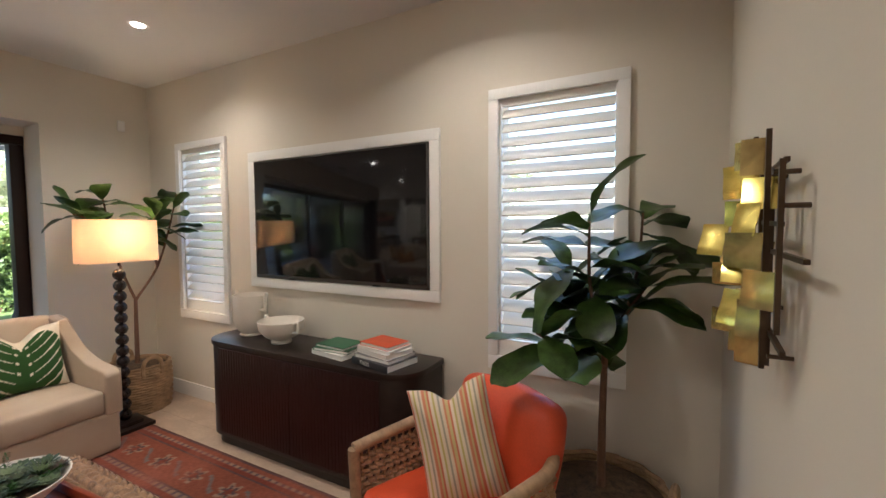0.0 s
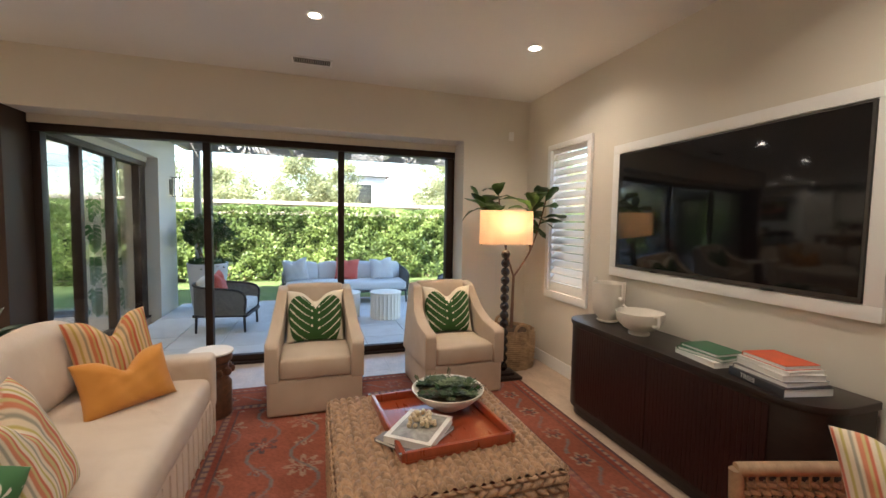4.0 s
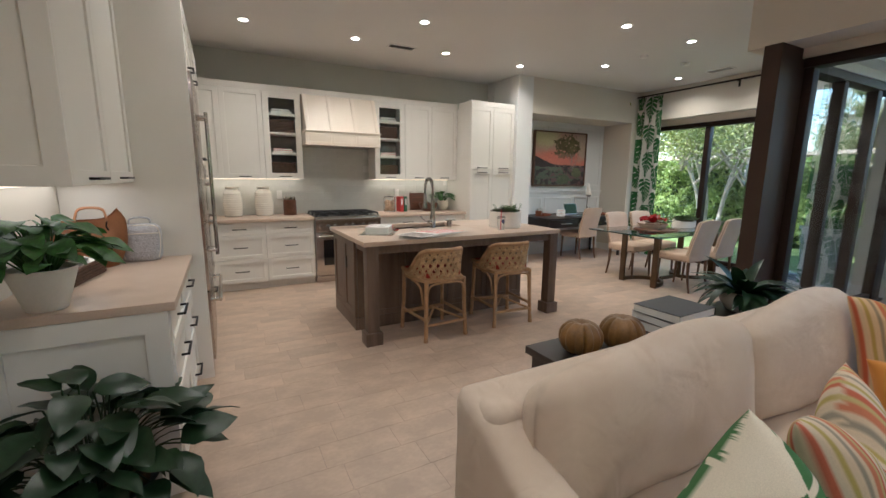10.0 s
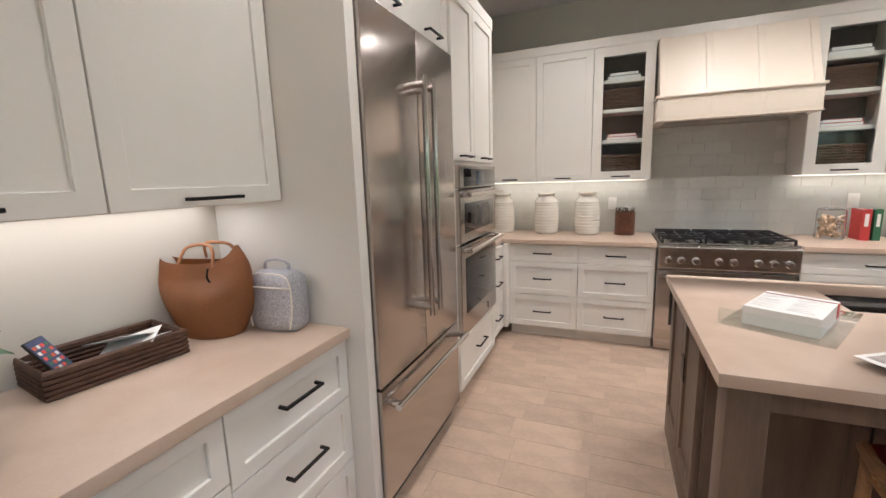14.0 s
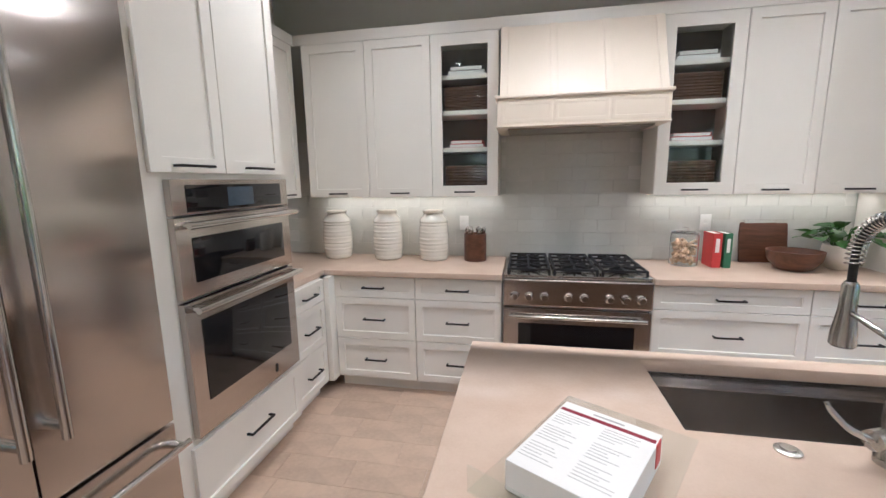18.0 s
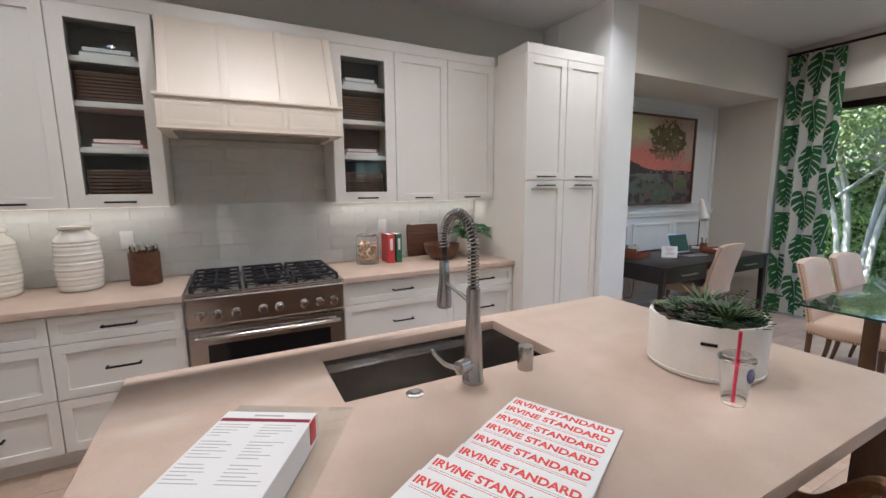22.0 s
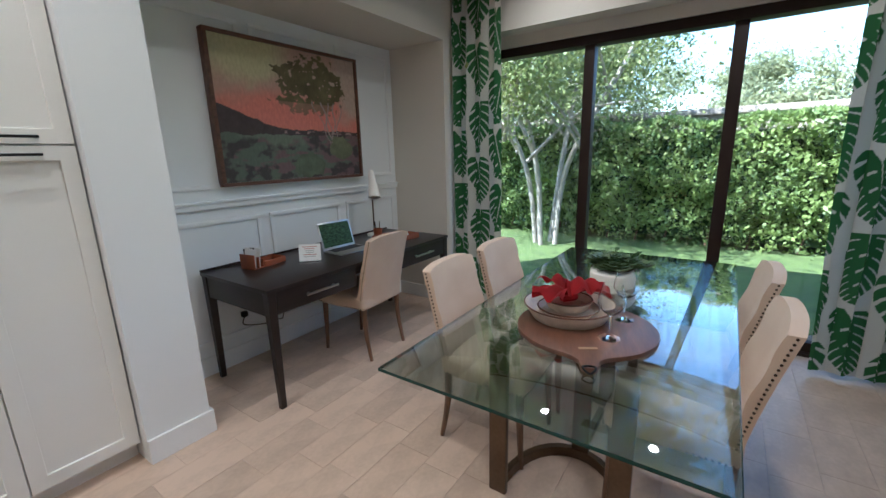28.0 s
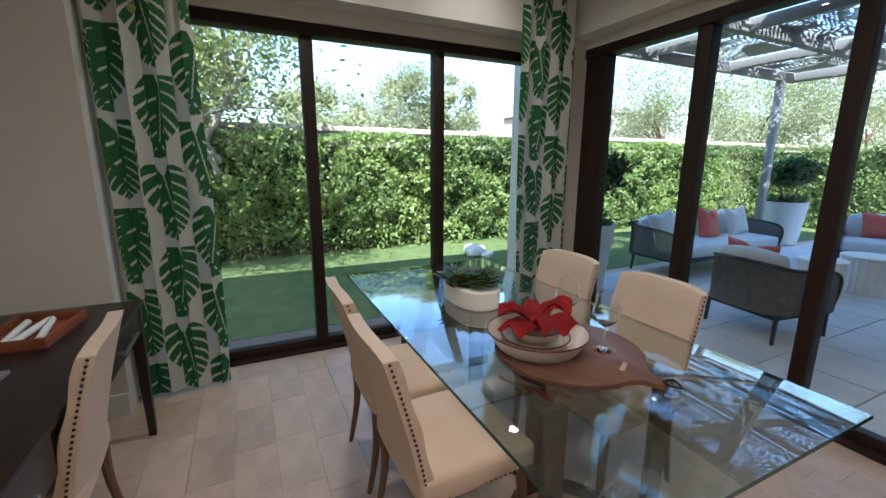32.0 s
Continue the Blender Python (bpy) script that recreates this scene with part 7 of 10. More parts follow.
rc = rattan_chair()
rc.matrix_basis = pose(-0.77, 1.60, 0.001, 0, 0, -26)
pillow("striped_cushion", 0.36, 0.52, 0.17, pose(-0.70, 1.53, 0.445, 14, 12, -150), "cream cushion with red, yellow and grey stripes", print_stripes, chop=0.06, group="striped cushions")


# brass wall sculpture
def brass_sculpture():
    BRASS = surf("polished_brass_plate", (0.84, 0.70, 0.20), 0.2, metal=1.0, var=0.2, scale=12, fine=60, bump=0.06, rvar=0.4)
    BRASSD = surf("aged_bronze_plate", (0.52, 0.40, 0.17), 0.25, metal=1.0, var=0.3, scale=12, fine=60, bump=0.08)
    DARKB = surf("dark_bronze_rod", (0.09, 0.06, 0.04), 0.45, metal=0.8, var=0.2)
    ob = thing("wall_sculpture", EAST, 1.22, 1.58, 0, "wall sculpture of folded brass plates on dark rods", "wall sculpture")
    r = random.Random(8)
    rods = [((-0.05, 0.06, -0.20), (-0.05, 0.06, 0.24)), ((-0.06, -0.05, -0.28), (-0.06, -0.05, 0.28)), ((-0.05, -0.13, -0.18), (-0.05, -0.13, 0.20)), ((-0.05, 0.16, -0.1), (-0.05, 0.16, 0.3)), ((-0.045, -0.02, -0.28), (-0.045, -0.02, 0.1)),
            ((-0.04, -0.28, -0.01), (-0.04, 0.14, 0.0)), ((-0.04, -0.14, -0.22), (-0.04, 0.08, -0.18)), ((-0.04, -0.12, 0.2), (-0.04, 0.16, 0.18)), ((-0.045, -0.12, 0.06), (-0.045, 0.2, 0.07))]
    for a, b in rods:
        bm = bmesh.new()
        tube(bm, [a, b], 0.0075, 4)
        part("rod", bm, DARKB, ob)
    for y, z_ in ((0.06, 0.18), (-0.05, -0.25), (-0.05, 0.18), (0.06, -0.15), (-0.13, 0.1)):
        part("standoff", tubes([[(0, y, z_), (-0.05, y, z_)]], 0.006, 6), DARKB, ob)
    spots = [(0.20, 0.20, 0), (0.10, 0.27, 1), (0.10, 0.20, 0), (0.0, 0.25, 1), (-0.02, 0.15, 0), (0.13, 0.1, 0), (0.17, 0.02, 0), (0.07, 0.0, 1), (0.0, -0.02, 1), (-0.08, 0.0, 1), (0.19, -0.09, 1), (0.10, -0.06, 0), (0.10, -0.17, 1), (0.03, -0.17, 0), (-0.03, -0.19, 1), (0.2, -0.24, 1), (0.12, -0.27, 1), (-0.01, -0.28, 1), (-0.09, -0.1, 1), (-0.06, 0.08, 0)]
    for y, z_, k in spots:
        w, h = r.uniform(0.055, 0.085), r.uniform(0.055, 0.095)
        bm = bmesh.new()
        box(bm, -0.0012, 0.0012, -w / 2, w / 2, -h / 2, h / 2)
        bmesh.ops.subdivide_edges(bm, edges=[e for e in bm.edges if e.calc_length() > 0.05], cuts=3, use_grid_fill=True)
        for v in bm.verts:
            v.co.x += 0.9 * v.co.y ** 2 * r.choice((1, 1, 1)) + 0.006 * math.sin(v.co.z * 40)
        p_ = part("plate", bm, BRASSD if k else BRASS, ob)
        p_.matrix_basis = pose(r.uniform(-0.15, -0.06), y * 0.95, z_ * 0.9, 0, r.uniform(-14, 14), r.uniform(35, 80))
    return ob


brass_sculpture()
solo("motion_sensor", bbox(-0.03, 0.03, -0.03, 0.0, -0.05, 0.05, 0.012, 3), TRIM, pose(-4.60, 2.05, 2.62, 0, 0, 90), "small white corner motion sensor", "sensor")

# ---- dining room and desk niche ----
def board_panels():
    """White wainscot: rails and raised frames on the niche wall."""
    ob = thing("wall_panelling", 0, 0, 0, 0, "white wainscot panelling with raised frame mouldings", "panelling", "", "structure")
    y0 = -7.02
    part("chair_rail", bbox(-7.56, -5.15, y0, y0 + 0.022, 1.165, 1.205, 0.006, 3), TRIM, ob)
    part("chair_rail_cap", bbox(-7.56, -5.15, y0, y0 + 0.034, 1.2055, 1.222, 0.004), TRIM, ob)
    for a, b in ((-5.98, -5.24), (-6.76, -6.06), (-7.50, -6.84)):
        for c, d in ((0.22, 1.09), (1.30, 2.42)):
            for nm, x0, x1, z0, z1 in (("moulding", a, b, d - 0.03, d), ("moulding", a, b, c, c + 0.03), ("moulding", a, a + 0.03, c + 0.03, d - 0.03), ("moulding", b - 0.03, b, c + 0.03, d - 0.03)):
                part(nm, bbox(x0, x1, y0, y0 + 0.014, z0, z1, 0.005, 2), TRIM, ob)


board_panels()


def landscape(nx=250, nz=190):
    """Sunset landscape with one large tree, as an oil painting."""
    w, h = 1.27, 0.965
    u, v = np.meshgrid(np.linspace(0, 1, nx), np.linspace(0, 1, nz))
    n1, n2 = fractal(u, v, 4, 1.0), fractal(u, v, 16, 7.0)
    A = lambda *c: np.array(c)

    def ease(x, lo, hi):
        k = np.clip((x - lo) / (hi - lo), 0, 1)
        return (k * k * (3 - 2 * k))[..., None]
    n3 = fractal(u, v, 9, 3.0)
    vw = v + (n1 - 0.5) * 0.16
    rose, olive, coral, dusk = A(0.46, 0.29, 0.22), A(0.50, 0.46, 0.26), A(0.62, 0.20, 0.145), A(0.45, 0.33, 0.25)
    sky_c = coral + (rose - coral) * ease(vw, 0.52, 0.72)
    sky_c = sky_c + (olive - sky_c) * ease(vw - 0.10 * np.abs(u - 0.2) * 4, 0.62, 0.80) * (1 - ease(u, 0.30, 0.55))
    sky_c = sky_c + (dusk - sky_c) * ease(u + (n1 - 0.5) * 0.3, 0.72, 0.92) * ease(vw, 0.42, 0.60)
    n4 = fractal(u, v * 2.2, 7, 21.0)
    moss_c, mauve, umber = A(0.115, 0.135, 0.095), A(0.155, 0.095, 0.092), A(0.055, 0.045, 0.045)
    ground = moss_c + (mauve - moss_c) * ease(n4 + 0.25 * (u - 0.4), 0.44, 0.62)
    ground = ground + (umber - ground) * ease(n3 + 0.15 * (0.3 - v), 0.52, 0.68)
    ground = ground + (A(0.15, 0.17, 0.12) - ground) * ease(n1 + 0.2 * (0.25 - np.abs(v - 0.26)), 0.58, 0.74) * (1 - ease(u, 0.5, 0.7))
    hill = 0.385 + 0.17 * np.clip(1 - u / 0.42, 0, 1) ** 1.2 + 0.018 * (n2 - 0.5) + 0.02 * (n3 - 0.5)
    col = np.where((v < hill)[..., None], ground, sky_c)
    ridge = (v < hill) & (v > 0.345 - 0.03 * (n3 - 0.5))
    col[ridge] = A(0.062, 0.042, 0.042) * (0.7 + 0.6 * n2[ridge][:, None])
    town = ridge & (u > 0.40) & (v > 0.355) & (v < 0.378) & (n2 > 0.56)
    col[town] = A(0.30, 0.20, 0.17)
    lobes = ((0.50, 0.80, 0.13, 0.10), (0.66, 0.83, 0.15, 0.13), (0.78, 0.74, 0.11, 0.13), (0.60, 0.69, 0.17, 0.09), (0.44, 0.60, 0.09, 0.035), (0.72, 0.60, 0.09, 0.08), (0.57, 0.56, 0.09, 0.05))
    d = np.min([((u - a_) / c_) ** 2 + ((v - b_) / e_) ** 2 for a_, b_, c_, e_ in lobes], 0)
    crown = d + (n2 - 0.5) * 2.6 + (fractal(u, v, 34, 5.0) - 0.5) * 1.8 < 0.95
    thin = crown & (v < 0.60)
    col[crown] = A(0.115, 0.092, 0.040) * (0.55 + 0.9 * n3[crown][:, None])
    col[thin] = 0.55 * col[thin] + 0.45 * A(0.40, 0.20, 0.14)
    for k, (u0, u1, wd) in enumerate(((0.76, 0.70, 0.006), (0.78, 0.80, 0.005), (0.77, 0.74, 0.004), (0.80, 0.86, 0.004), (0.75, 0.63, 0.003))):
        c = u0 + (u1 - u0) * np.clip((v - 0.3) / 0.3, 0, 1)
        trunk = (np.abs(u - c - 0.012 * np.sin(v * 27 + k * 2)) < wd) & (v > 0.22) & (v < 0.62)
        col[trunk] = A(0.32, 0.24, 0.21)
    bush = ((u - 0.84) / 0.10) ** 2 + ((v - 0.24) / 0.10) ** 2 + (n2 - 0.5) * 1.2 < 1
    col[bush] = A(0.15, 0.155, 0.085) * (0.6 + 0.7 * n3[bush][:, None])
    bush = ((u - 0.56) / 0.12) ** 2 + ((v - 0.10) / 0.10) ** 2 + (n2 - 0.5) * 1.2 < 1
    col[bush] = A(0.105, 0.125, 0.075) * (0.6 + 0.7 * n3[bush][:, None])
    strokes = fractal(u * 3, v, 26, 11.0)
    col = np.clip(col * (0.86 + 0.28 * strokes[..., None]), 0, 1)
    pts = np.stack([-5.735 - u * w, np.full_like(u, -6.9745) + 0.002 * strokes, 1.335 + v * h], -1)
    ob = thing("landscape_painting", 0, 0, 0, 0, "framed oil painting of a tree before a coral sunset", "painting")
    part("canvas", grid_mesh("canvas", pts, col, nx, nz, painted("oil_paint", 0.55, 0.15, 90, 0.0012, 0.35, 0.03)), None, ob)
    part("backing", bbox(-7.005, -5.735, -7.018, -6.978, 1.335, 2.30, 0), PAPER, ob, "", False)
    for a, b, c, d in ((-7.03, -5.71, 2.30, 2.325), (-7.03, -5.71, 1.31, 1.335), (-7.03, -7.005, 1.335, 2.30), (-5.735, -5.71, 1.335, 2.30)):
        part("frame_strip", bbox(a, b, -7.018, -6.955, c, d, 0.002), WALNUT, ob, "thin brown wooden frame")


landscape()

# desk
dk = thing("writing_desk", 0, 0, 0, 0, "long dark espresso writing desk with two drawers and brass bar pulls", "desk")
DX0, DX1, DY0, DY1 = -7.30, -5.465, -6.955, -6.195
part("top", bbox(DX0, DX1, DY0, DY1, 0.745, 0.768, 0.003), DARKWOOD, dk)
part("rim", bbox(DX0, DX1, DY0, DY0 + 0.012, 0.7685, 0.782, 0.002), DARKWOOD, dk)
for x in (DX0 + 0.005, DX1 - 0.060):
    for y in (DY0 + 0.005, DY1 - 0.06):
        bm = bmesh.new()
        vs_ = box(bm, x, x + 0.055, y, y + 0.055, 0.0, 0.7445)
        for v in vs_:
            if v.co.z < 0.1:
                v.co.x += (x + 0.0275 - v.co.x) * 0.35
                v.co.y += (y + 0.0275 - v.co.y) * 0.35
        part("leg", bevel(bm, 0.003, 1), DARKWOOD, dk)
part("side_rail", bbox(DX1 - 0.05, DX1 - 0.012, DY0 + 0.06, DY1 - 0.06, 0.60, 0.7445, 0.002), DARKWOOD, dk)
part("side_rail", bbox(DX0 + 0.012, DX0 + 0.05, DY0 + 0.06, DY1 - 0.06, 0.60, 0.7445, 0.002), DARKWOOD, dk)
part("back_rail", bbox(DX0 + 0.06, DX1 - 0.06, DY0 + 0.015, DY0 + 0.04, 0.60, 0.7445, 0.002), DARKWOOD, dk)
part("front_rail", bbox(DX0 + 0.7, DX1 - 0.7, DY1 - 0.04, DY1 - 0.02, 0.685, 0.7445, 0.002), DARKWOOD, dk)
PULLB = surf("satin_silver_brass", (0.60, 0.55, 0.46), 0.3, metal=1.0, var=0.05)
for a, b in ((DX0 + 0.062, DX0 + 0.69), (DX1 - 0.69, DX1 - 0.062)):
    d = part("drawer", bbox(a, b, DY1 - 0.45, DY1 - 0.01, 0.605, 0.742, 0.003), DARKWOOD, dk)
    part("handle", joined(bbox((a + b) / 2 - 0.125, (a + b) / 2 + 0.125, DY1 + 0.014, DY1 + 0.024, 0.668, 0.682, 0.002), bbox((a + b) / 2 - 0.105, (a + b) / 2 - 0.093, DY1 - 0.01, DY1 + 0.014, 0.67, 0.68, 0), bbox((a + b) / 2 + 0.093, (a + b) / 2 + 0.105, DY1 - 0.01, DY1 + 0.014, 0.67, 0.68, 0)), PULLB, d, "satin brass bar handle")


def dining_chair():
    """An upholstered side chair with nail heads, its front to -y."""
    ob = thing("dining_chair", 0, 0, 0, 0, "cream upholstered dining chair with dark nailhead trim and tapered wooden legs", "chair", "dining chairs")
    for sx in (-1, 1):
        part("leg", tubes([curve_pts([(sx * 0.195, -0.20, 0.41), (sx * 0.197, -0.205, 0.2), (sx * 0.197, -0.215, 0.0)], 4)], 0.022, 8, taper=0.012), LEGWOOD, ob)
        part("leg", tubes([curve_pts([(sx * 0.19, 0.20, 0.41), (sx * 0.193, 0.205, 0.22), (sx * 0.196, 0.245, 0.0)], 4)], 0.022, 8, taper=0.012), LEGWOOD, ob)
    se = cushion_block(0.46, 0.46, 0.10, 0.012, 0.025)
    bmesh.ops.translate(se, vec=(-0.23, -0.235, 0.395), verts=se.verts)
    part("seat", se, CHAIRCLOTH, ob)
    n, k = 15, 17

    def back(u, t):
        # u -1..1 across, t 0..1 up
        lean = 0.03 + 0.115 * t ** 1.3
        curve = -0.020 * (1 - u * u)
        wide = 0.225 - 0.012 * t
        top = 0.945 - 0.022 * u ** 4
        return Vector((u * wide, 0.175 + lean - curve - 0.01, 0.43 + (top - 0.43) * t))
    bm = bmesh.new()
    fr = [[bm.verts.new(back(-1 + 2 * i / n, j / k) + Vector((0, -0.028 - 0.004 * math.sin(j / k * math.pi * 5), 0))) for i in range(n + 1)] for j in range(k + 1)]
    rr = [[bm.verts.new(back(-1 + 2 * i / n, j / k) + Vector((0, 0.019, 0))) for i in range(n + 1)] for j in range(k + 1)]
    for j in range(k):
        for i in range(n):
            bm.faces.new((fr[j][i], fr[j][i + 1], fr[j + 1][i + 1], fr[j + 1][i]))
            bm.faces.new((rr[j][i + 1], rr[j][i], rr[j + 1][i], rr[j + 1][i + 1]))
        bm.faces.new((fr[j][0], fr[j + 1][0], rr[j + 1][0], rr[j][0]))
        bm.faces.new((fr[j + 1][n], fr[j][n], rr[j][n], rr[j + 1][n]))
    for i in range(n):
        bm.faces.new((fr[k][i], fr[k][i + 1], rr[k][i + 1], rr[k][i]))
        bm.faces.new((fr[0][i + 1], fr[0][i], rr[0][i], rr[0][i + 1]))
    part("backrest", bevel(bm, 0.012, 3, 50), CHAIRCLOTH, ob, "cream back with stitched bands")
    bm = bmesh.new()

    def nail(p, d):
        m = Matrix.Translation(p) @ Vector(d).to_track_quat("Z", "Y").to_matrix().to_4x4()
        bmesh.ops.create_icosphere(bm, subdivisions=1, radius=0.0055, matrix=m)
    for sx in (-1, 1):
        for j in range(26):
            nail(back(sx, 0.03 + 0.95 * j / 25) + Vector((sx * 0.0005, 0.001, 0)), (sx, 0, 0))
        for j in range(22):
            nail((sx * 0.231, -0.22 + 0.42 * j / 21, 0.412), (sx, 0, 0))
    for j in range(22):
        nail((-0.22 + 0.44 * j / 21, -0.238, 0.412), (0, -1, 0))
    tagged(part("nailhead_trim", bm, surf("dark_bronze_nailhead", (0.05, 0.03, 0.02), 0.35, metal=0.8), ob, "row of dark bronze nail heads"), kind="stuff")
    return ob


dc = dining_chair()
dc.matrix_basis = pose(-6.02, -4.20, 0)
copy_thing(dc, pose(-6.62, -4.21, 0, 0, 0, 2))
copy_thing(dc, pose(-6.02, -5.02, 0, 0, 0, 181))
copy_thing(dc, pose(-6.55, -5.01, 0, 0, 0, 179))
c5 = copy_thing(dc, pose(-6.40, -6.43, 0, 0, 0, 3))
tagged(c5, "cream upholstered chair with nailhead trim drawn up to the desk", group="dining chairs")

# glass dining table
dt = thing("dining_table", 0, 0, 0, 0, "rectangular glass-topped dining table on a curved bronze base", "dining table")
TX0, TX1, TY0, TY1, TZ = -7.43, -5.20, -5.095, -4.02, 0.75
for a, b, c, e in ((TX0 - 0.0015, TX1 + 0.0015, TY0 - 0.0015, TY0 - 0.0002), (TX0 - 0.0015, TX1 + 0.0015, TY1 + 0.0002, TY1 + 0.0015), (TX0 - 0.0015, TX0 - 0.0002, TY0, TY1), (TX1 + 0.0002, TX1 + 0.0015, TY0, TY1)):
    part("glass_edge", bbox(a, b, c, e, TZ - 0.0125, TZ - 0.0005, 0), GLASSEDGE, dt, "green ground glass edge", False)
part("glass_top", prism([(TX0, TY0), (TX1, TY0), (TX1, TY1), (TX0, TY1)], TZ - 0.013, TZ, 0.002, 2), TABLEGLASS, dt, "clear glass top with green edges")
BAR = surf("aged_bronze_bar", (0.115, 0.075, 0.045), 0.4, metal=0.75, var=0.25, scale=6, fine=60, bump=0.06)


def flat_bar(pts, w, t, up=Vector((0, 0, 1))):
    """A flat bar swept along plan points at one height: w tall, t thick."""
    bm = bmesh.new()
    rings = []
    pts = [Vector(p) for p in pts]
    for i, p in enumerate(pts):
        d = (pts[min(i + 1, len(pts) - 1)] - pts[max(i - 1, 0)]).normalized()
        s = d.cross(up).normalized()
        rings.append([bm.verts.new(p + s * a * t / 2 + up * b) for a, b in ((-1, 0), (1, 0), (1, w), (-1, w))])
    for a_, b_ in zip(rings, rings[1:]):
        for q in range(4):
            bm.faces.new((a_[q], a_[(q + 1) % 4], b_[(q + 1) % 4], b_[q]))
    bm.faces.new(rings[0][::-1])
    bm.faces.new(rings[-1])
    return bm


for cx, s in ((-6.10, 1), (-6.52, -1)):
    for sy in (-1, 1):
        leg = part("upright", bbox(cx + s * 0.45 - 0.014, cx + s * 0.45 + 0.014, -4.585 + sy * 0.25 - 0.04, -4.585 + sy * 0.25 + 0.04, 0.0, TZ - 0.014, 0.003), BAR, dt)
    arc_ = [(cx + s * (0.45 - 0.40 * math.cos(radians(a)) ** 0.8 if abs(a) < 90 else 0.45), -4.585 + 0.25 * math.sin(radians(a)), 0.0) for a in range(-88, 89, 11)]
    part("foot_arc", flat_bar(arc_, 0.05, 0.03), BAR, dt)
    part("top_arc", flat_bar([(x, y, TZ - 0.065) for x, y, _ in arc_], 0.05, 0.03), BAR, dt)
    part("centre_post", bbox(cx + s * 0.05 - 0.014, cx + s * 0.05 + 0.014, -4.625, -4.545, 0.0505, TZ - 0.0655, 0.003), BAR, dt)
part("spine", bbox(-6.46, -6.16, -4.60, -4.57, 0.002, 0.05, 0.003), BAR, dt)

# set table
bd = thing("serving_board", -5.91, -4.56, TZ + 0.0005, 18, "round walnut serving board with a handle", "serving board")
out = []
for i in range(40):
    a = radians(18 + 324 * i / 39)
    out.append((0.285 * math.cos(a), 0.285 * math.sin(a)))
out += [(0.29, -0.055), (0.315, -0.035), (0.355, -0.03), (0.372, -0.02), (0.372, 0.02), (0.355, 0.03), (0.315, 0.035), (0.29, 0.055)]
part("board", prism(out, 0.0, 0.02, 0.005, 2), WALNUT, bd)
part("leather_loop", tubes([curve_pts([(0.355, 0, 0.021), (0.38, 0.02, 0.028), (0.41, 0.0, 0.02), (0.38, -0.025, 0.026), (0.355, 0, 0.021)], 5)], 0.004, 6), BLACK, bd, "black leather loop")
STONEW = surf("speckled_stoneware", (0.62, 0.53, 0.43), 0.4, var=0.12, scale=30, fine=160, bump=0.08)


def dish(name, x, y, z, r, h, label, foot=0.6):
    ob = thing(name, x, y, z, 0, label, "bowl", "stacked table ware")
    part("body", lathe([(r * foot, 0), (r * foot * 1.02, 0.004), (r * 0.86, h * 0.35), (r, h), (r * 0.97, h), (r * 0.82, h * 0.42), (r * foot * 0.9, 0.012), (0.001, 0.012)], 44, True), STONEW, ob)
    part("rim", tubes([[(r * 0.985 * math.cos(a), r * 0.985 * math.sin(a), h) for a in [2 * math.pi * i / 44 for i in range(44)]]], 0.0035, 6, True), WALNUT, ob, "brown glazed rim")
    return ob


dish("serving_bowl", -5.98, -4.655, TZ + 0.021, 0.20, 0.062, "large cream stoneware bowl with a brown rim", 0.8)
dish("plate", -5.985, -4.66, TZ + 0.0335, 0.135, 0.03, "cream stoneware plate with a brown rim", 0.6)
dish("small_bowl", -5.985, -4.66, TZ + 0.047, 0.105, 0.055, "small cream stoneware bowl with a brown rim", 0.6)


def napkin():
    """A knotted cloth with flaring ends."""
    bm = bmesh.new()
    r = random.Random(3)
    for a0, ln, lift in ((20, 0.19, 0.10), (75, 0.13, 0.15), (150, 0.17, 0.07), (205, 0.18, 0.05), (265, 0.15, 0.09), (320, 0.16, 0.04)):
        a = radians(a0)
        d, s = Vector((math.cos(a), math.sin(a), 0)), Vector((-math.sin(a), math.cos(a), 0))
        rows = []
        for i in range(9):
            t = i / 8
            hw = 0.02 + 0.065 * t * (1.1 - 0.3 * t)
            row = []
            for k in range(9):
                q = -1 + k / 4
                p = d * ln * t + s * hw * q + Vector((0, 0, 0.05 + lift * math.sin(t * 2.2) * (1 - 0.4 * t) + 0.022 * math.sin(q * 5 + a0 + t * 3) * t))
                row.append(bm.verts.new(p))
            rows.append(row)
        for p, q in zip(rows, rows[1:]):
            for k in range(8):
                bm.faces.new((p[k], p[k + 1], q[k + 1], q[k]))
    bmesh.ops.solidify(bm, geom=bm.faces, thickness=0.002)
    ob = thing("cloth_napkin", -5.985, -4.66, TZ + 0.055, -30, "crumpled red linen napkin tied in a knot", "napkin")
    red = surf("red_linen", (0.42, 0.018, 0.022), 0.85, var=0.25, scale=12, fine=260, bump=0.3, transl=0.15)
    part("folds", bm, red, ob)
    part("knot", moved(tubes([curve_pts([(0.03, 0, 0.05), (0, 0.03, 0.06), (-0.03, 0, 0.055), (0, -0.03, 0.065), (0.03, 0, 0.05)], 5)], 0.016, 8), Matrix()), red, ob)


napkin()


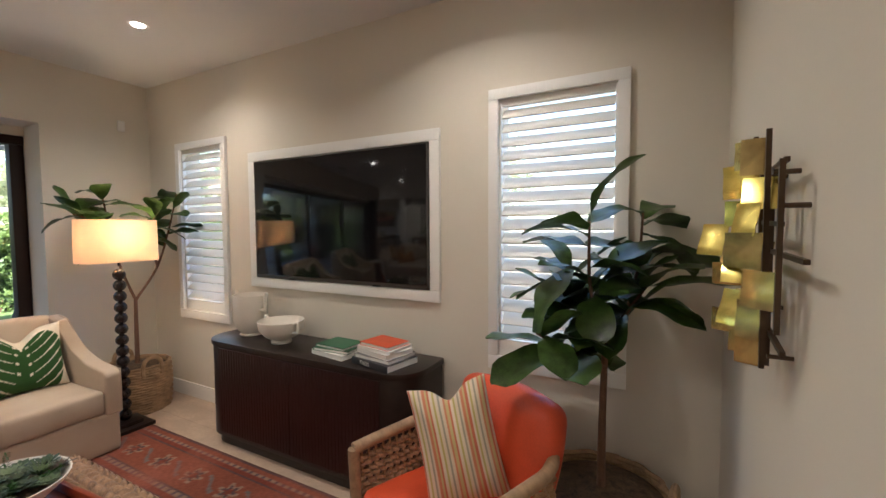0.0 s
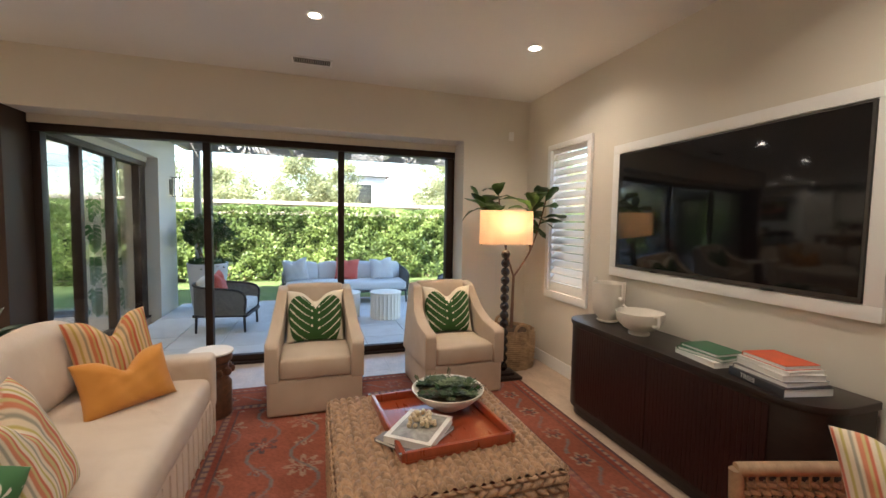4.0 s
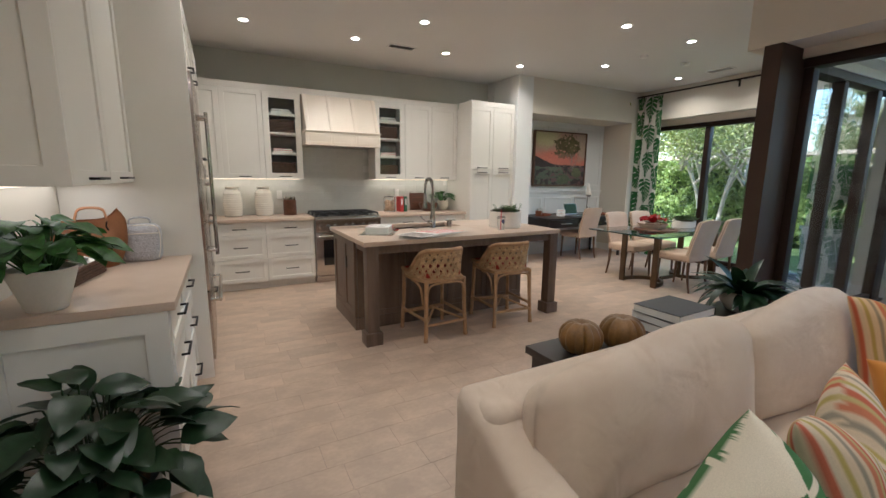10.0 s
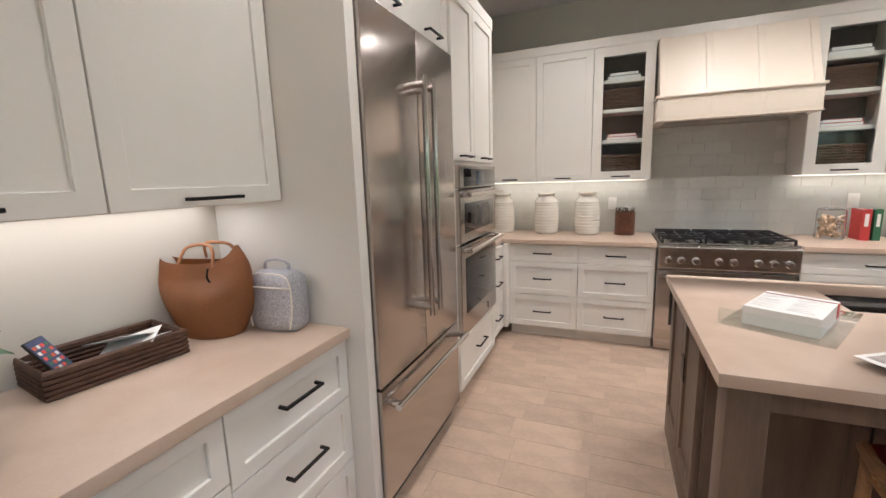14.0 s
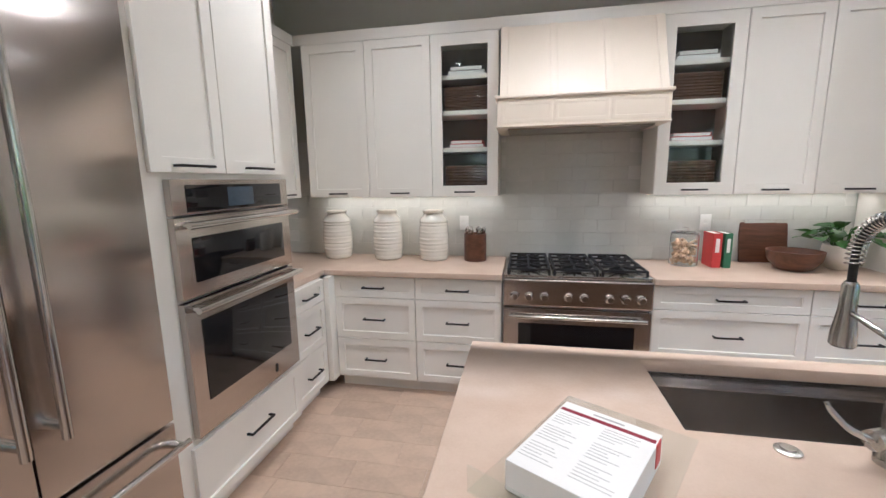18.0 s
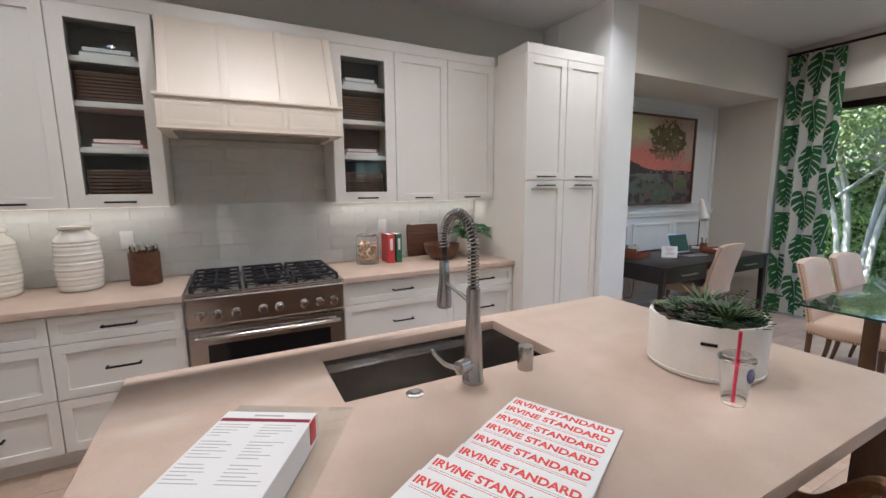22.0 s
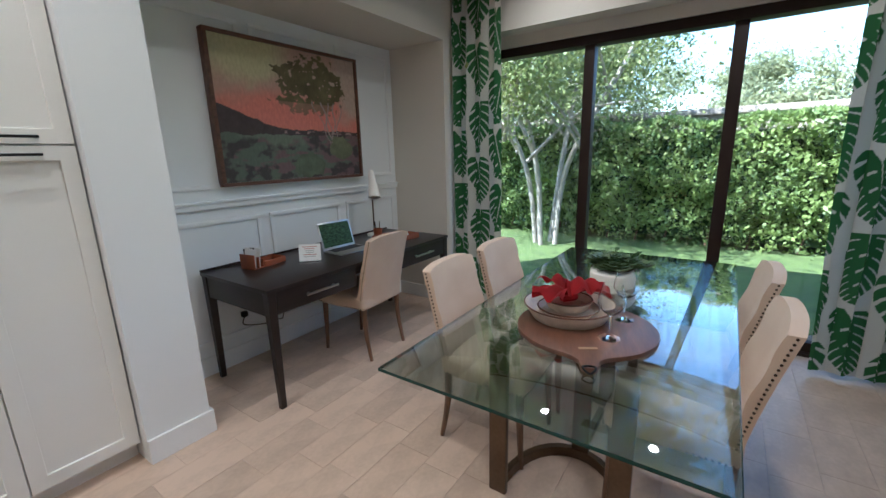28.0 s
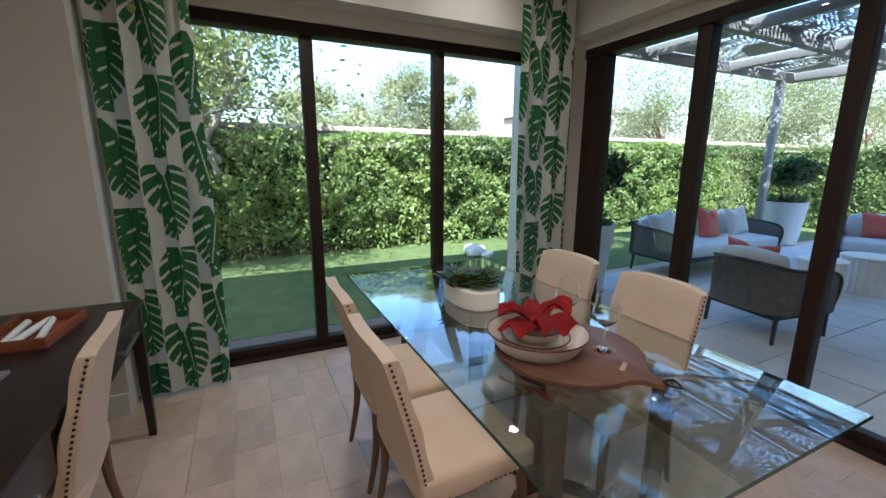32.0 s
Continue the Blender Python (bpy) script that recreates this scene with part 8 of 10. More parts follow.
def wine_glass():
    ob = thing("wine_glass", 0, 0, 0, 0, "clear stemmed wine glass, empty", "wine glass", "wine glasses on the table")
    part("glass", lathe([(0.042, 0), (0.042, 0.0015), (0.012, 0.005), (0.0045, 0.012), (0.004, 0.085), (0.008, 0.095), (0.035, 0.115), (0.052, 0.145), (0.050, 0.175), (0.036, 0.225), (0.0348, 0.225), (0.0488, 0.175), (0.0508, 0.145), (0.034, 0.117), (0.006, 0.0985), (0.0005, 0.098)], 40, True), GLASSCLEAR, ob)
    return ob


wg = wine_glass()
wg.matrix_basis = pose(-5.835, -4.445, TZ + 0.021)
copy_thing(wg, pose(-6.06, -4.435, TZ + 0.021))
solo("name_card", bbox(-0.035, 0.035, -0.008, 0.008, 0, 0.002, 0), OAK, pose(-5.70, -4.49, TZ + 0.021, 0, 0, -60), "small pale wooden tag on the board", "tag")
succulent_bowl("succulent_planter", pose(-6.62, -4.60, TZ + 0.0005), prism(oval(0.20, 0.12, 40, 2.4), 0.0, 0.10, 0.012, 3), MATTEWHITE, 0.135, 0.095, "oval cream planter with green succulents on the table", 9, 0.02, big=1.55)


# curtains
def leaf_print(s, z):
    """Columns of monstera leaves on cloth, tips down: s along the cloth, z up."""
    pw, ph = 0.275, 0.49
    out = np.zeros(s.shape, bool)
    c0 = np.floor(s / pw)
    for dc in (-1, 0, 1):
        c = c0 + dc
        zz = z + 0.5 * ph * (c % 2)
        r0 = np.floor(zz / ph)
        for dr in (-1, 0, 1):
            r = r0 + dr
            vv, uu = (zz / ph - r), s / pw - c - 0.5
            lean = 0.16 * np.where((c + r) % 2 == 0, 1, -1)
            out |= monstera((uu + lean * (vv - 0.5)) / 1.0, 1.06 - vv * 1.08, 10, 0.15)
    return out


def curtain(y0, y1, label, seed):
    nu, nv = 220, 640
    s, t = np.meshgrid(np.linspace(0, 1, nu), np.linspace(0, 1, nv))
    folds = 3.5
    ph = 2 * np.pi * folds * s + 0.5 * np.sin(3 * t + seed)
    amp = 0.024 * (0.75 + 0.35 * (1 - t))
    x = -7.665 + amp * np.sin(ph) + 0.006 * np.sin(ph * 2.3 + 4 * t)
    y = y0 + (y1 - y0) * s + 0.018 * np.sin(2 * ph) + 0.01 * np.sin(5 * t + seed) * (1 - t)
    z = 0.035 + t * 2.905
    cloth = s * (y1 - y0) * 1.35
    col = mix3(leaf_print(cloth + seed, z), (0.036, 0.125, 0.040), (0.60, 0.58, 0.505))
    m = painted("printed_curtain_cloth", 0.9, 0.3, 500, 0.001)
    nt = m.node_tree
    tr, ms = nt.nodes.new("ShaderNodeBsdfTranslucent"), nt.nodes.new("ShaderNodeMixShader")
    ms.inputs[0].default_value = 0.25
    hs = [n_ for n_ in nt.nodes if n_.bl_idname == "ShaderNodeHueSaturation"][0]
    nt.links.new(hs.outputs[0], tr.inputs[0])
    nt.links.new(nt.nodes["Principled BSDF"].outputs[0], ms.inputs[1])
    nt.links.new(tr.outputs[0], ms.inputs[2])
    nt.links.new(ms.outputs[0], nt.nodes["Material Output"].inputs[0])
    ob = thing("curtain", 0, 0, 0, 0, label, "curtain", "leaf print curtains")
    part("cloth", grid_mesh("cloth", np.stack([x, y, z], -1), col, nu, nv, m), None, ob)
    ring = mesh_of("ring", tubes([[(0, 0.019 * math.cos(a), 0.019 * math.sin(a)) for a in [2 * math.pi * i / 20 for i in range(20)]]], 0.003, 6, True), BLACK)
    for i in range(6):
        o = part("ring", ring, None, ob, "black curtain ring")
        o.matrix_basis = pose(-7.665, y0 + (y1 - y0) * (i + 0.5) / 6, 2.957, 0, 0, 90)


curtain(-6.36, -5.86, "floor-length white curtain printed with green monstera leaves", 0.3)
curtain(-3.57, -3.04, "white curtain printed with green monstera leaves at the corner", 2.1)
rd = thing("curtain_rod", 0, 0, 0, 0, "black metal curtain rod on brackets", "curtain rod")
part("rod", tubes([[(-7.665, -6.42, 2.965), (-7.665, -2.98, 2.965)]], 0.0135, 12), BLACK, rd)
for y in (-6.42, -2.98):
    part("finial", bbox(-7.683, -7.647, y - 0.018, y + 0.018, 2.947, 2.983, 0.004), BLACK, rd)
for y in (-6.30, -4.66, -3.06):
    part("bracket", joined(bbox(-7.75, -7.66, y - 0.008, y + 0.008, 2.945, 2.955, 0.001), bbox(-7.75, -7.742, y - 0.015, y + 0.015, 2.87, 2.99, 0.001)), BLACK, rd)

# on the desk
LEATHER = surf("saddle_leather", (0.26, 0.075, 0.03), 0.5, var=0.25, scale=8, fine=90, bump=0.1)
lt = thing("laptop", -6.41, -6.55, 0.769, -4, "silver laptop, open, with a leafy picture on its screen", "laptop")
ALU = surf("anodised_aluminium", (0.62, 0.62, 0.60), 0.35, metal=0.9, var=0.03)
part("base", bbox(-0.155, 0.155, -0.11, 0.11, 0.0, 0.014, 0.004), ALU, lt)
part("keyboard", bbox(-0.135, 0.135, -0.085, 0.02, 0.0142, 0.0155, 0), surf("dark_keys", (0.03, 0.03, 0.035), 0.6, var=0.4, scale=60, fine=200), lt, "dark keyboard")
lid = part("lid", bbox(-0.155, 0.155, -0.005, 0.0, 0.0, 0.215, 0.002), ALU, lt)
lid.matrix_basis = pose(0, -0.105, 0.014, 18)
part("screen", bbox(-0.142, 0.142, 0.0002, 0.002, 0.014, 0.202, 0), surf("leafy_screen_picture", (0.006, 0.022, 0.008), 0.35, var=0.9, scale=34, fine=90, stretch=(1, 1, 2.2), color2=(0.07, 0.13, 0.04), spec=0.2), lid, "green leaf picture")
sg = thing("desk_sign", -6.02, -6.52, 0.769, -45, "small clear stand with a white notice card", "sign")
card = part("card", bbox(-0.075, 0.075, -0.001, 0.001, 0.0, 0.12, 0), PAPER, sg, "white card with grey lines")
card.matrix_basis = pose(0, 0, 0.008, 14)
INK = surf("grey_ink", (0.42, 0.41, 0.40), 0.8)
INKRED = surf("faded_red_ink", (0.50, 0.22, 0.18), 0.8)
for i, (w, k) in enumerate(((0.10, 1), (0.075, 1), (0.06, 0), (0.05, 0), (0.095, 1), (0.08, 0))):
    part("text_bar", bbox(-w / 2, w / 2, 0.0012, 0.0016, 0.098 - i * 0.014, 0.103 - i * 0.014, 0), INKRED if k else INK, card)
part("foot", bbox(-0.075, 0.075, -0.035, 0.03, 0.0, 0.004, 0.001), GLASSCLEAR, sg, "clear acrylic foot")
og = thing("desk_organizer", -5.78, -6.75, 0.769, 188, "saddle leather desk organizer with envelopes and a pen tray", "desk organizer")
part("tray", joined(bbox(-0.02, 0.16, -0.07, 0.07, 0, 0.006, 0.002), bbox(-0.02, 0.16, -0.07, -0.063, 0.006, 0.04, 0.002), bbox(-0.02, 0.16, 0.063, 0.07, 0.006, 0.04, 0.002), bbox(0.153, 0.16, -0.063, 0.063, 0.006, 0.04, 0.002), bbox(-0.02, -0.013, -0.063, 0.063, 0.006, 0.04, 0.002)), LEATHER, og)
for i, (x, h_) in enumerate(((-0.10, 0.10), (-0.065, 0.08), (-0.03, 0.06))):
    part("divider", bbox(x - 0.004, x + 0.004, -0.07, 0.07, 0.006, h_, 0.003), LEATHER, og)
part("letter_base", bbox(-0.11, -0.02, -0.07, 0.07, 0.0, 0.0055, 0.002), LEATHER, og)
for x, a, m_ in ((-0.085, 6, PAPER), (-0.075, -8, BOOKS["grey"]), (-0.05, 4, PAPER)):
    e = part("envelope", bbox(-0.0015, 0.0015, -0.055, 0.055, 0.0, 0.13, 0), m_, og)
    e.matrix_basis = pose(x, 0, 0.007, a, 4, 0)
solo("eyeglasses", tubes([[(0.03 * math.cos(a) + dx, 0.02 * math.sin(a), 0.0) for a in [2 * math.pi * i / 16 for i in range(16)]] for dx in (-0.034, 0.034)], 0.0018, 5, True), BLACK, pose(-5.86, -6.76, 0.781, 0, 0, 40), "thin dark eyeglasses lying in the pen tray", "eyeglasses")
dl2 = thing("desk_lamp", -6.97, -6.80, 0.769, 55, "slim white cone desk lamp on a marble base, off", "desk lamp")
part("base", lathe([(0.065, 0), (0.066, 0.004), (0.066, 0.018), (0.062, 0.022), (0.001, 0.022)], 28, True), MATTEWHITE, dl2)
part("stem", tubes([curve_pts([(0, 0, 0.022), (0.0, 0, 0.25), (-0.004, 0, 0.43), (0.02, 0, 0.462), (0.055, 0, 0.455)], 6)], 0.006, 8), BAR, dl2, "bronze stem")
part("shade", moved(lathe([(0.012, 0.15), (0.022, 0.145), (0.055, -0.11), (0.053, -0.11), (0.02, 0.14), (0.001, 0.145)], 28, False), pose(0.065, 0, 0.46, 0, -24)), MATTEWHITE, dl2, "white cone shade")
tr_ = thing("leather_tray", -6.93, -6.50, 0.769, -6, "saddle leather tray with rolled papers", "tray")
part("tray", joined(bbox(-0.17, 0.17, -0.12, 0.12, 0, 0.006, 0.002), bbox(-0.17, 0.17, -0.12, -0.112, 0.006, 0.045, 0.002), bbox(-0.17, 0.17, 0.112, 0.12, 0.006, 0.045, 0.002), bbox(-0.17, -0.162, -0.112, 0.112, 0.006, 0.045, 0.002), bbox(0.162, 0.17, -0.112, 0.112, 0.006, 0.045, 0.002)), LEATHER, tr_)
for i, (y, a) in enumerate(((-0.05, 4), (0.0, -6), (0.045, 9))):
    e = solo("rolled_paper", tubes([[(-0.13, 0, 0), (0.0, 0, 0.001), (0.13, 0, 0)]], 0.014, 10), PAPER, pose(-6.93, -6.50 + y, 0.792, 0, 0, a), "rolled white paper in the leather tray", "paper", "papers in the tray")
pc = thing("pencil_cup", -6.90, -6.69, 0.769, 0, "saddle leather pencil cup with pens", "pencil cup")
part("cup", lathe([(0.036, 0), (0.038, 0.003), (0.04, 0.085), (0.037, 0.085), (0.034, 0.006), (0.001, 0.006)], 24, True), LEATHER, pc)
for i in range(4):
    a = i * 1.6
    part("pen", tubes([[(0.01 * math.cos(a), 0.01 * math.sin(a), 0.008), (0.03 * math.cos(a), 0.03 * math.sin(a), 0.15)]], 0.0035, 6), (BLACK, BAR, PAPER, BLACK)[i], pc)
cb = thing("power_cable", -5.75, -6.99, 0.30, 0, "black power cable hanging from a wall socket under the desk", "cable")
part("cable", tubes([curve_pts([(0, 0, 0.06), (0.03, 0.02, 0.0), (-0.12, 0.02, -0.05), (-0.25, 0.015, -0.06), (-0.3, 0.02, -0.03), (-0.34, 0.02, 0.3)], 8)], 0.004, 6), BLACK, cb)
part("plug", bbox(-0.02, 0.02, -0.03, 0.005, 0.045, 0.085, 0.004), BLACK, cb)

# ---- outside ----
def leaf_cloud(name, centers, size, material, parent=None, seed=0, jitter=0.35, up=0.3, kind="stuff", label=""):
    """Many small leaf blades at the given points, as one mesh."""
    r = np.random.RandomState(seed)
    c = np.asarray(centers, float)
    n = len(c)
    d = r.normal(size=(n, 3))
    d[:, 2] += up
    d /= np.linalg.norm(d, axis=1, keepdims=True)
    s = np.cross(d, r.normal(size=(n, 3)))
    s /= np.linalg.norm(s, axis=1, keepdims=True)
    L = size * (1 + jitter * r.uniform(-1, 1, (n, 1)))
    v = np.stack([c, c + d * L * 0.5 + s * L * 0.28, c + d * L, c + d * L * 0.5 - s * L * 0.28], 1).reshape(-1, 3)
    f = np.arange(4 * n).reshape(n, 4)
    me = bpy.data.meshes.new(name)
    me.vertices.add(4 * n)
    me.vertices.foreach_set("co", v.ravel())
    me.loops.add(4 * n)
    me.loops.foreach_set("vertex_index", f.ravel())
    me.polygons.add(n)
    me.polygons.foreach_set("loop_start", np.arange(0, 4 * n, 4))
    me.update()
    me.validate()
    me.materials.append(material)
    ob = new(name, me)
    ob.parent = parent
    return tagged(ob, label, kind=kind)


def foliage(name, color, color2, rough=0.5, transl=0.3, sun_patch=0.9):
    """Leaves that differ one by one, with larger sunlit and dark patches put into the colour."""
    m, n, l, p = nodes_of(name)
    g, mix, tr, ms = n.new("ShaderNodeNewGeometry"), n.new("ShaderNodeMix"), n.new("ShaderNodeBsdfTranslucent"), n.new("ShaderNodeMixShader")
    tc, noi, add, mr = n.new("ShaderNodeTexCoord"), n.new("ShaderNodeTexNoise"), n.new("ShaderNodeMath"), n.new("ShaderNodeMapRange")
    noi.inputs["Scale"].default_value, noi.inputs["Detail"].default_value = sun_patch, 5
    l.new(tc.outputs["Object"], noi.inputs[0])
    mr.inputs[1].default_value, mr.inputs[2].default_value, mr.inputs[3].default_value, mr.inputs[4].default_value = 0.35, 0.65, -0.45, 0.45
    l.new(noi.outputs[0], mr.inputs[0])
    add.use_clamp = True
    sc = n.new("ShaderNodeMath")
    sc.operation = "MULTIPLY_ADD"
    sc.inputs[1].default_value, sc.inputs[2].default_value = 0.5, 0.22
    l.new(g.outputs["Random Per Island"], sc.inputs[0])
    l.new(sc.outputs[0], add.inputs[0])
    l.new(mr.outputs[0], add.inputs[1])
    mix.data_type = "RGBA"
    mix.inputs[6].default_value, mix.inputs[7].default_value = (*color, 1), (*color2, 1)
    l.new(add.outputs[0], mix.inputs[0])
    l.new(mix.outputs[2], p.inputs["Base Color"])
    l.new(mix.outputs[2], tr.inputs[0])
    p.inputs["Roughness"].default_value = rough
    ms.inputs[0].default_value = transl
    l.new(p.outputs[0], ms.inputs[1])
    l.new(tr.outputs[0], ms.inputs[2])
    l.new(ms.outputs[0], n["Material Output"].inputs[0])
    return m


HEDGE = foliage("hedge_leaf", (0.10, 0.15, 0.042), (0.34, 0.42, 0.125), 0.5, 0.42)
TREELEAF = foliage("tree_leaf", (0.06, 0.085, 0.025), (0.27, 0.26, 0.09), 0.5)
LAWNLEAF = foliage("pale_tree_leaf", (0.13, 0.17, 0.05), (0.42, 0.44, 0.16), 0.5, 0.4)
# Far trees: haze and glare are put into the pale leaf colour.
FARLEAF = foliage("hazed_far_leaf", (0.25, 0.27, 0.14), (0.48, 0.48, 0.26), 0.7, 0.5)
GRASS = surf("artificial_turf", (0.115, 0.155, 0.042), 0.85, var=0.35, scale=6, fine=240, bump=0.6, bumpdist=0.015)
PAVER = surf("grey_concrete_paver", (0.56, 0.56, 0.56), 0.75, var=0.12, scale=3, fine=90, bump=0.1, rnd=0.25)
GRAVEL = surf("gravel", (0.22, 0.19, 0.165), 0.9, var=0.5, scale=40, fine=160, bump=0.8, bumpdist=0.02)
STUCCO = surf("beige_stucco", (0.44, 0.36, 0.285), 0.9, var=0.08, scale=2, fine=120, bump=0.3)
EARTH = surf("dry_earth", (0.20, 0.15, 0.10), 0.95, var=0.3, scale=1, fine=20, bump=0.3)
PERG = surf("grey_taupe_powder_coat", (0.25, 0.235, 0.22), 0.5, var=0.05, scale=3, fine=150, bump=0.02)
GREYHOUSE = surf("pale_grey_siding", (0.55, 0.56, 0.58), 0.8, var=0.08)

bm = bmesh.new()
box(bm, -400, 400, -400, 400, -0.5, -0.13)
structure("ground", bm, EARTH, "dry earth ground reaching the horizon", "ground")
structure("lawn", bbox(-12.6, -8.56, -12, 9, -0.128, -0.045, 0), GRASS, "bright green artificial lawn", "lawn")
structure("gravel_strip", bbox(-8.558, -8.15, -12, -2.56, -0.128, -0.05, 0), GRAVEL, "grey gravel strip along the house wall", "gravel")
structure("patio", bbox(-8.92, -5.09, -2.55, 9, -0.127, -0.030, 0), GROUT, "light grey paved patio", "patio")
pav = mesh_of("paver", bbox(-0.297, 0.297, -0.297, 0.297, -0.02, 0.0, 0.004, 1), PAVER)
patio_ob = bpy.data.objects["patio"]
for i in range(6):
    for j in range(17):
        x, y = -5.44 - i * 0.602, -2.24 + j * 0.602
        if x > -8.65 and y < 5.5:
            o = part("paver", pav, None, patio_ob)
            o.matrix_basis = pose(x, y, -0.014 + random.uniform(-0.0015, 0.0015))

rs = np.random.RandomState(5)


def hedge_points(x0, x1, y0, y1, z1, n):
    """Points on and just under the clipped faces of a hedge that looks to +x (or +-y), uneven."""
    out = []
    for _ in range(n):
        f = rs.rand()
        if f < 0.72:
            p = [x1, rs.uniform(y0, y1), rs.uniform(0.0, z1)]
        else:
            p = [rs.uniform(x0, x1), rs.uniform(y0, y1), z1]
        q = noise.noise((p[1] * 0.9, p[2] * 1.3, 3.3)) * 0.24 + noise.noise((p[1] * 3.1, p[2] * 3.1, 9.0)) * 0.24 + noise.noise((p[1] * 7.1, p[2] * 7.1, 4.0)) * 0.12
        p[0] += q - abs(rs.normal()) * 0.10
        p[2] += noise.noise((p[1] * 1.7, p[0], 5.0)) * 0.09 * (p[2] / z1)
        if p[2] < 0.25 and rs.rand() < 0.6:
            continue
        out.append((p[0], p[1], p[2] - 0.04))
    return out


hd = thing("hedge", -12.0, -1.5, -0.05, 0, "dense clipped green hedge along the garden wall", "hedge")
# Dark core block: the shade between the leaves is put into its colour.
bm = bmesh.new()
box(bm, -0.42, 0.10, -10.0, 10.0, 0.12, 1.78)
part("inner_mass", bm, surf("hedge_inner_shade", (0.035, 0.058, 0.018), 0.9, var=0.6, scale=9, fine=40), hd)
pts = np.array(hedge_points(-12.4, -11.62, -11.5, 8.5, 1.93, 95000)) - np.array((-12.0, -1.5, -0.05))
leaf_cloud("leaves", pts, 0.078, HEDGE, hd, 1, label="small glossy leaves")
for i in range(40):
    y = -9.8 + i * 0.5 + random.uniform(-0.15, 0.15)
    part("stem", tubes([[(0.12, y, 0.0), (0.1, y + 0.04, 0.25), (0.02, y - 0.05, 0.7)]], 0.018, 5, taper=0.01), BARK, hd)
gw = thing("garden_wall", -12.75, -1.5, -0.1, 0, "beige stucco garden wall with a pale cap", "wall", "", "structure")
part("wall_body", bbox(-0.1, 0.1, -16, 16, 0.0, 2.12, 0), STUCCO, gw, "", False)
part("wall_cap", bbox(-0.17, 0.17, -16, 16, 2.1205, 2.22, 0.02), surf("pale_stone_cap", (0.46, 0.37, 0.295), 0.8, var=0.1), gw)
# a second hedge closes the garden to the north
hd2 = thing("hedge", -8.6, 6.6, -0.03, 0, "dense clipped green hedge beyond the patio", "hedge")
# The same core, its colour darkened in place of shade.
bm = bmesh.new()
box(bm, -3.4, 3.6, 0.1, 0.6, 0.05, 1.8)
part("inner_mass", bm, bpy.data.materials["hedge_inner_shade"], hd2)
p2 = []
for _ in range(22000):
    a, z_ = rs.uniform(-3.4, 3.6), rs.uniform(0.02, 1.95)
    p2.append((a, -abs(rs.normal()) * -0.08 + noise.noise((a * 2, z_ * 2, 1)) * 0.1, z_))
leaf_cloud("leaves", p2, 0.065, HEDGE, hd2, 2, label="small glossy leaves")


def tree(name, x, y, h, r, label, seed, material=None, leaf=0.10, n=5000, trunk_r=0.12, stems=1, bark=None, flat=0.8, crown_z=0.62):
    """A tree with a tapered trunk, forked limbs and clumps of leaves with gaps."""
    rr = random.Random(seed)
    ob = thing(name, x, y, -0.12, rr.uniform(0, 360), label, "tree")
    bark = bark or BARK
    tips = []
    for k in range(stems):
        a = 2 * math.pi * k / stems + rr.uniform(-0.4, 0.4)
        off = 0.0 if stems == 1 else 0.16
        base = Vector((off * math.cos(a), off * math.sin(a), 0))
        lean = Vector((math.cos(a), math.sin(a), 0)) * (0.19 * h if stems > 1 else 0.03 * h)
        top = base + lean + Vector((0, 0, h * crown_z * 0.8))
        part("trunk", tubes([curve_pts([base, base.lerp(top, 0.5) + Vector((rr.uniform(-0.1, 0.1), rr.uniform(-0.1, 0.1), 0)) - lean * (0.3 if stems > 1 else 0), top], 5)], trunk_r / stems ** 0.5, 9, taper=trunk_r * 0.4), bark, ob)
        for j in range(5):
            b = rr.uniform(0, 6.28)
            s0 = base.lerp(top, rr.uniform(0.5, 1.0))
            e = s0 + Vector((math.cos(b) * r * rr.uniform(0.35, 0.8), math.sin(b) * r * rr.uniform(0.35, 0.8), h * rr.uniform(0.10, 0.34)))
            part("limb", tubes([curve_pts([s0, s0.lerp(e, 0.5) + Vector((0, 0, 0.06 * h)), e], 4)], trunk_r * 0.34, 6, taper=trunk_r * 0.1), bark, ob)
            tips.append(e)
    pts = []
    clumps = list(tips)
    while len(clumps) < 44 + 5 * stems:
        v = Vector((rr.uniform(-1, 1), rr.uniform(-1, 1), rr.uniform(-1, 1)))
        if v.length < 1:
            clumps.append(Vector((v.x * r, v.y * r, h * crown_z + v.z * h * 0.36 * flat)))
    for c in clumps:
        cr = r * rr.uniform(0.18, 0.44)
        for _ in range(int(n / len(clumps))):
            pts.append(c + Vector((rr.gauss(0, 0.55), rr.gauss(0, 0.55), rr.gauss(0, 0.45))) * cr)
    leaf_cloud("crown", [tuple(p) for p in pts], leaf, material or TREELEAF, ob, seed, label="uneven leafy crown")
    return ob


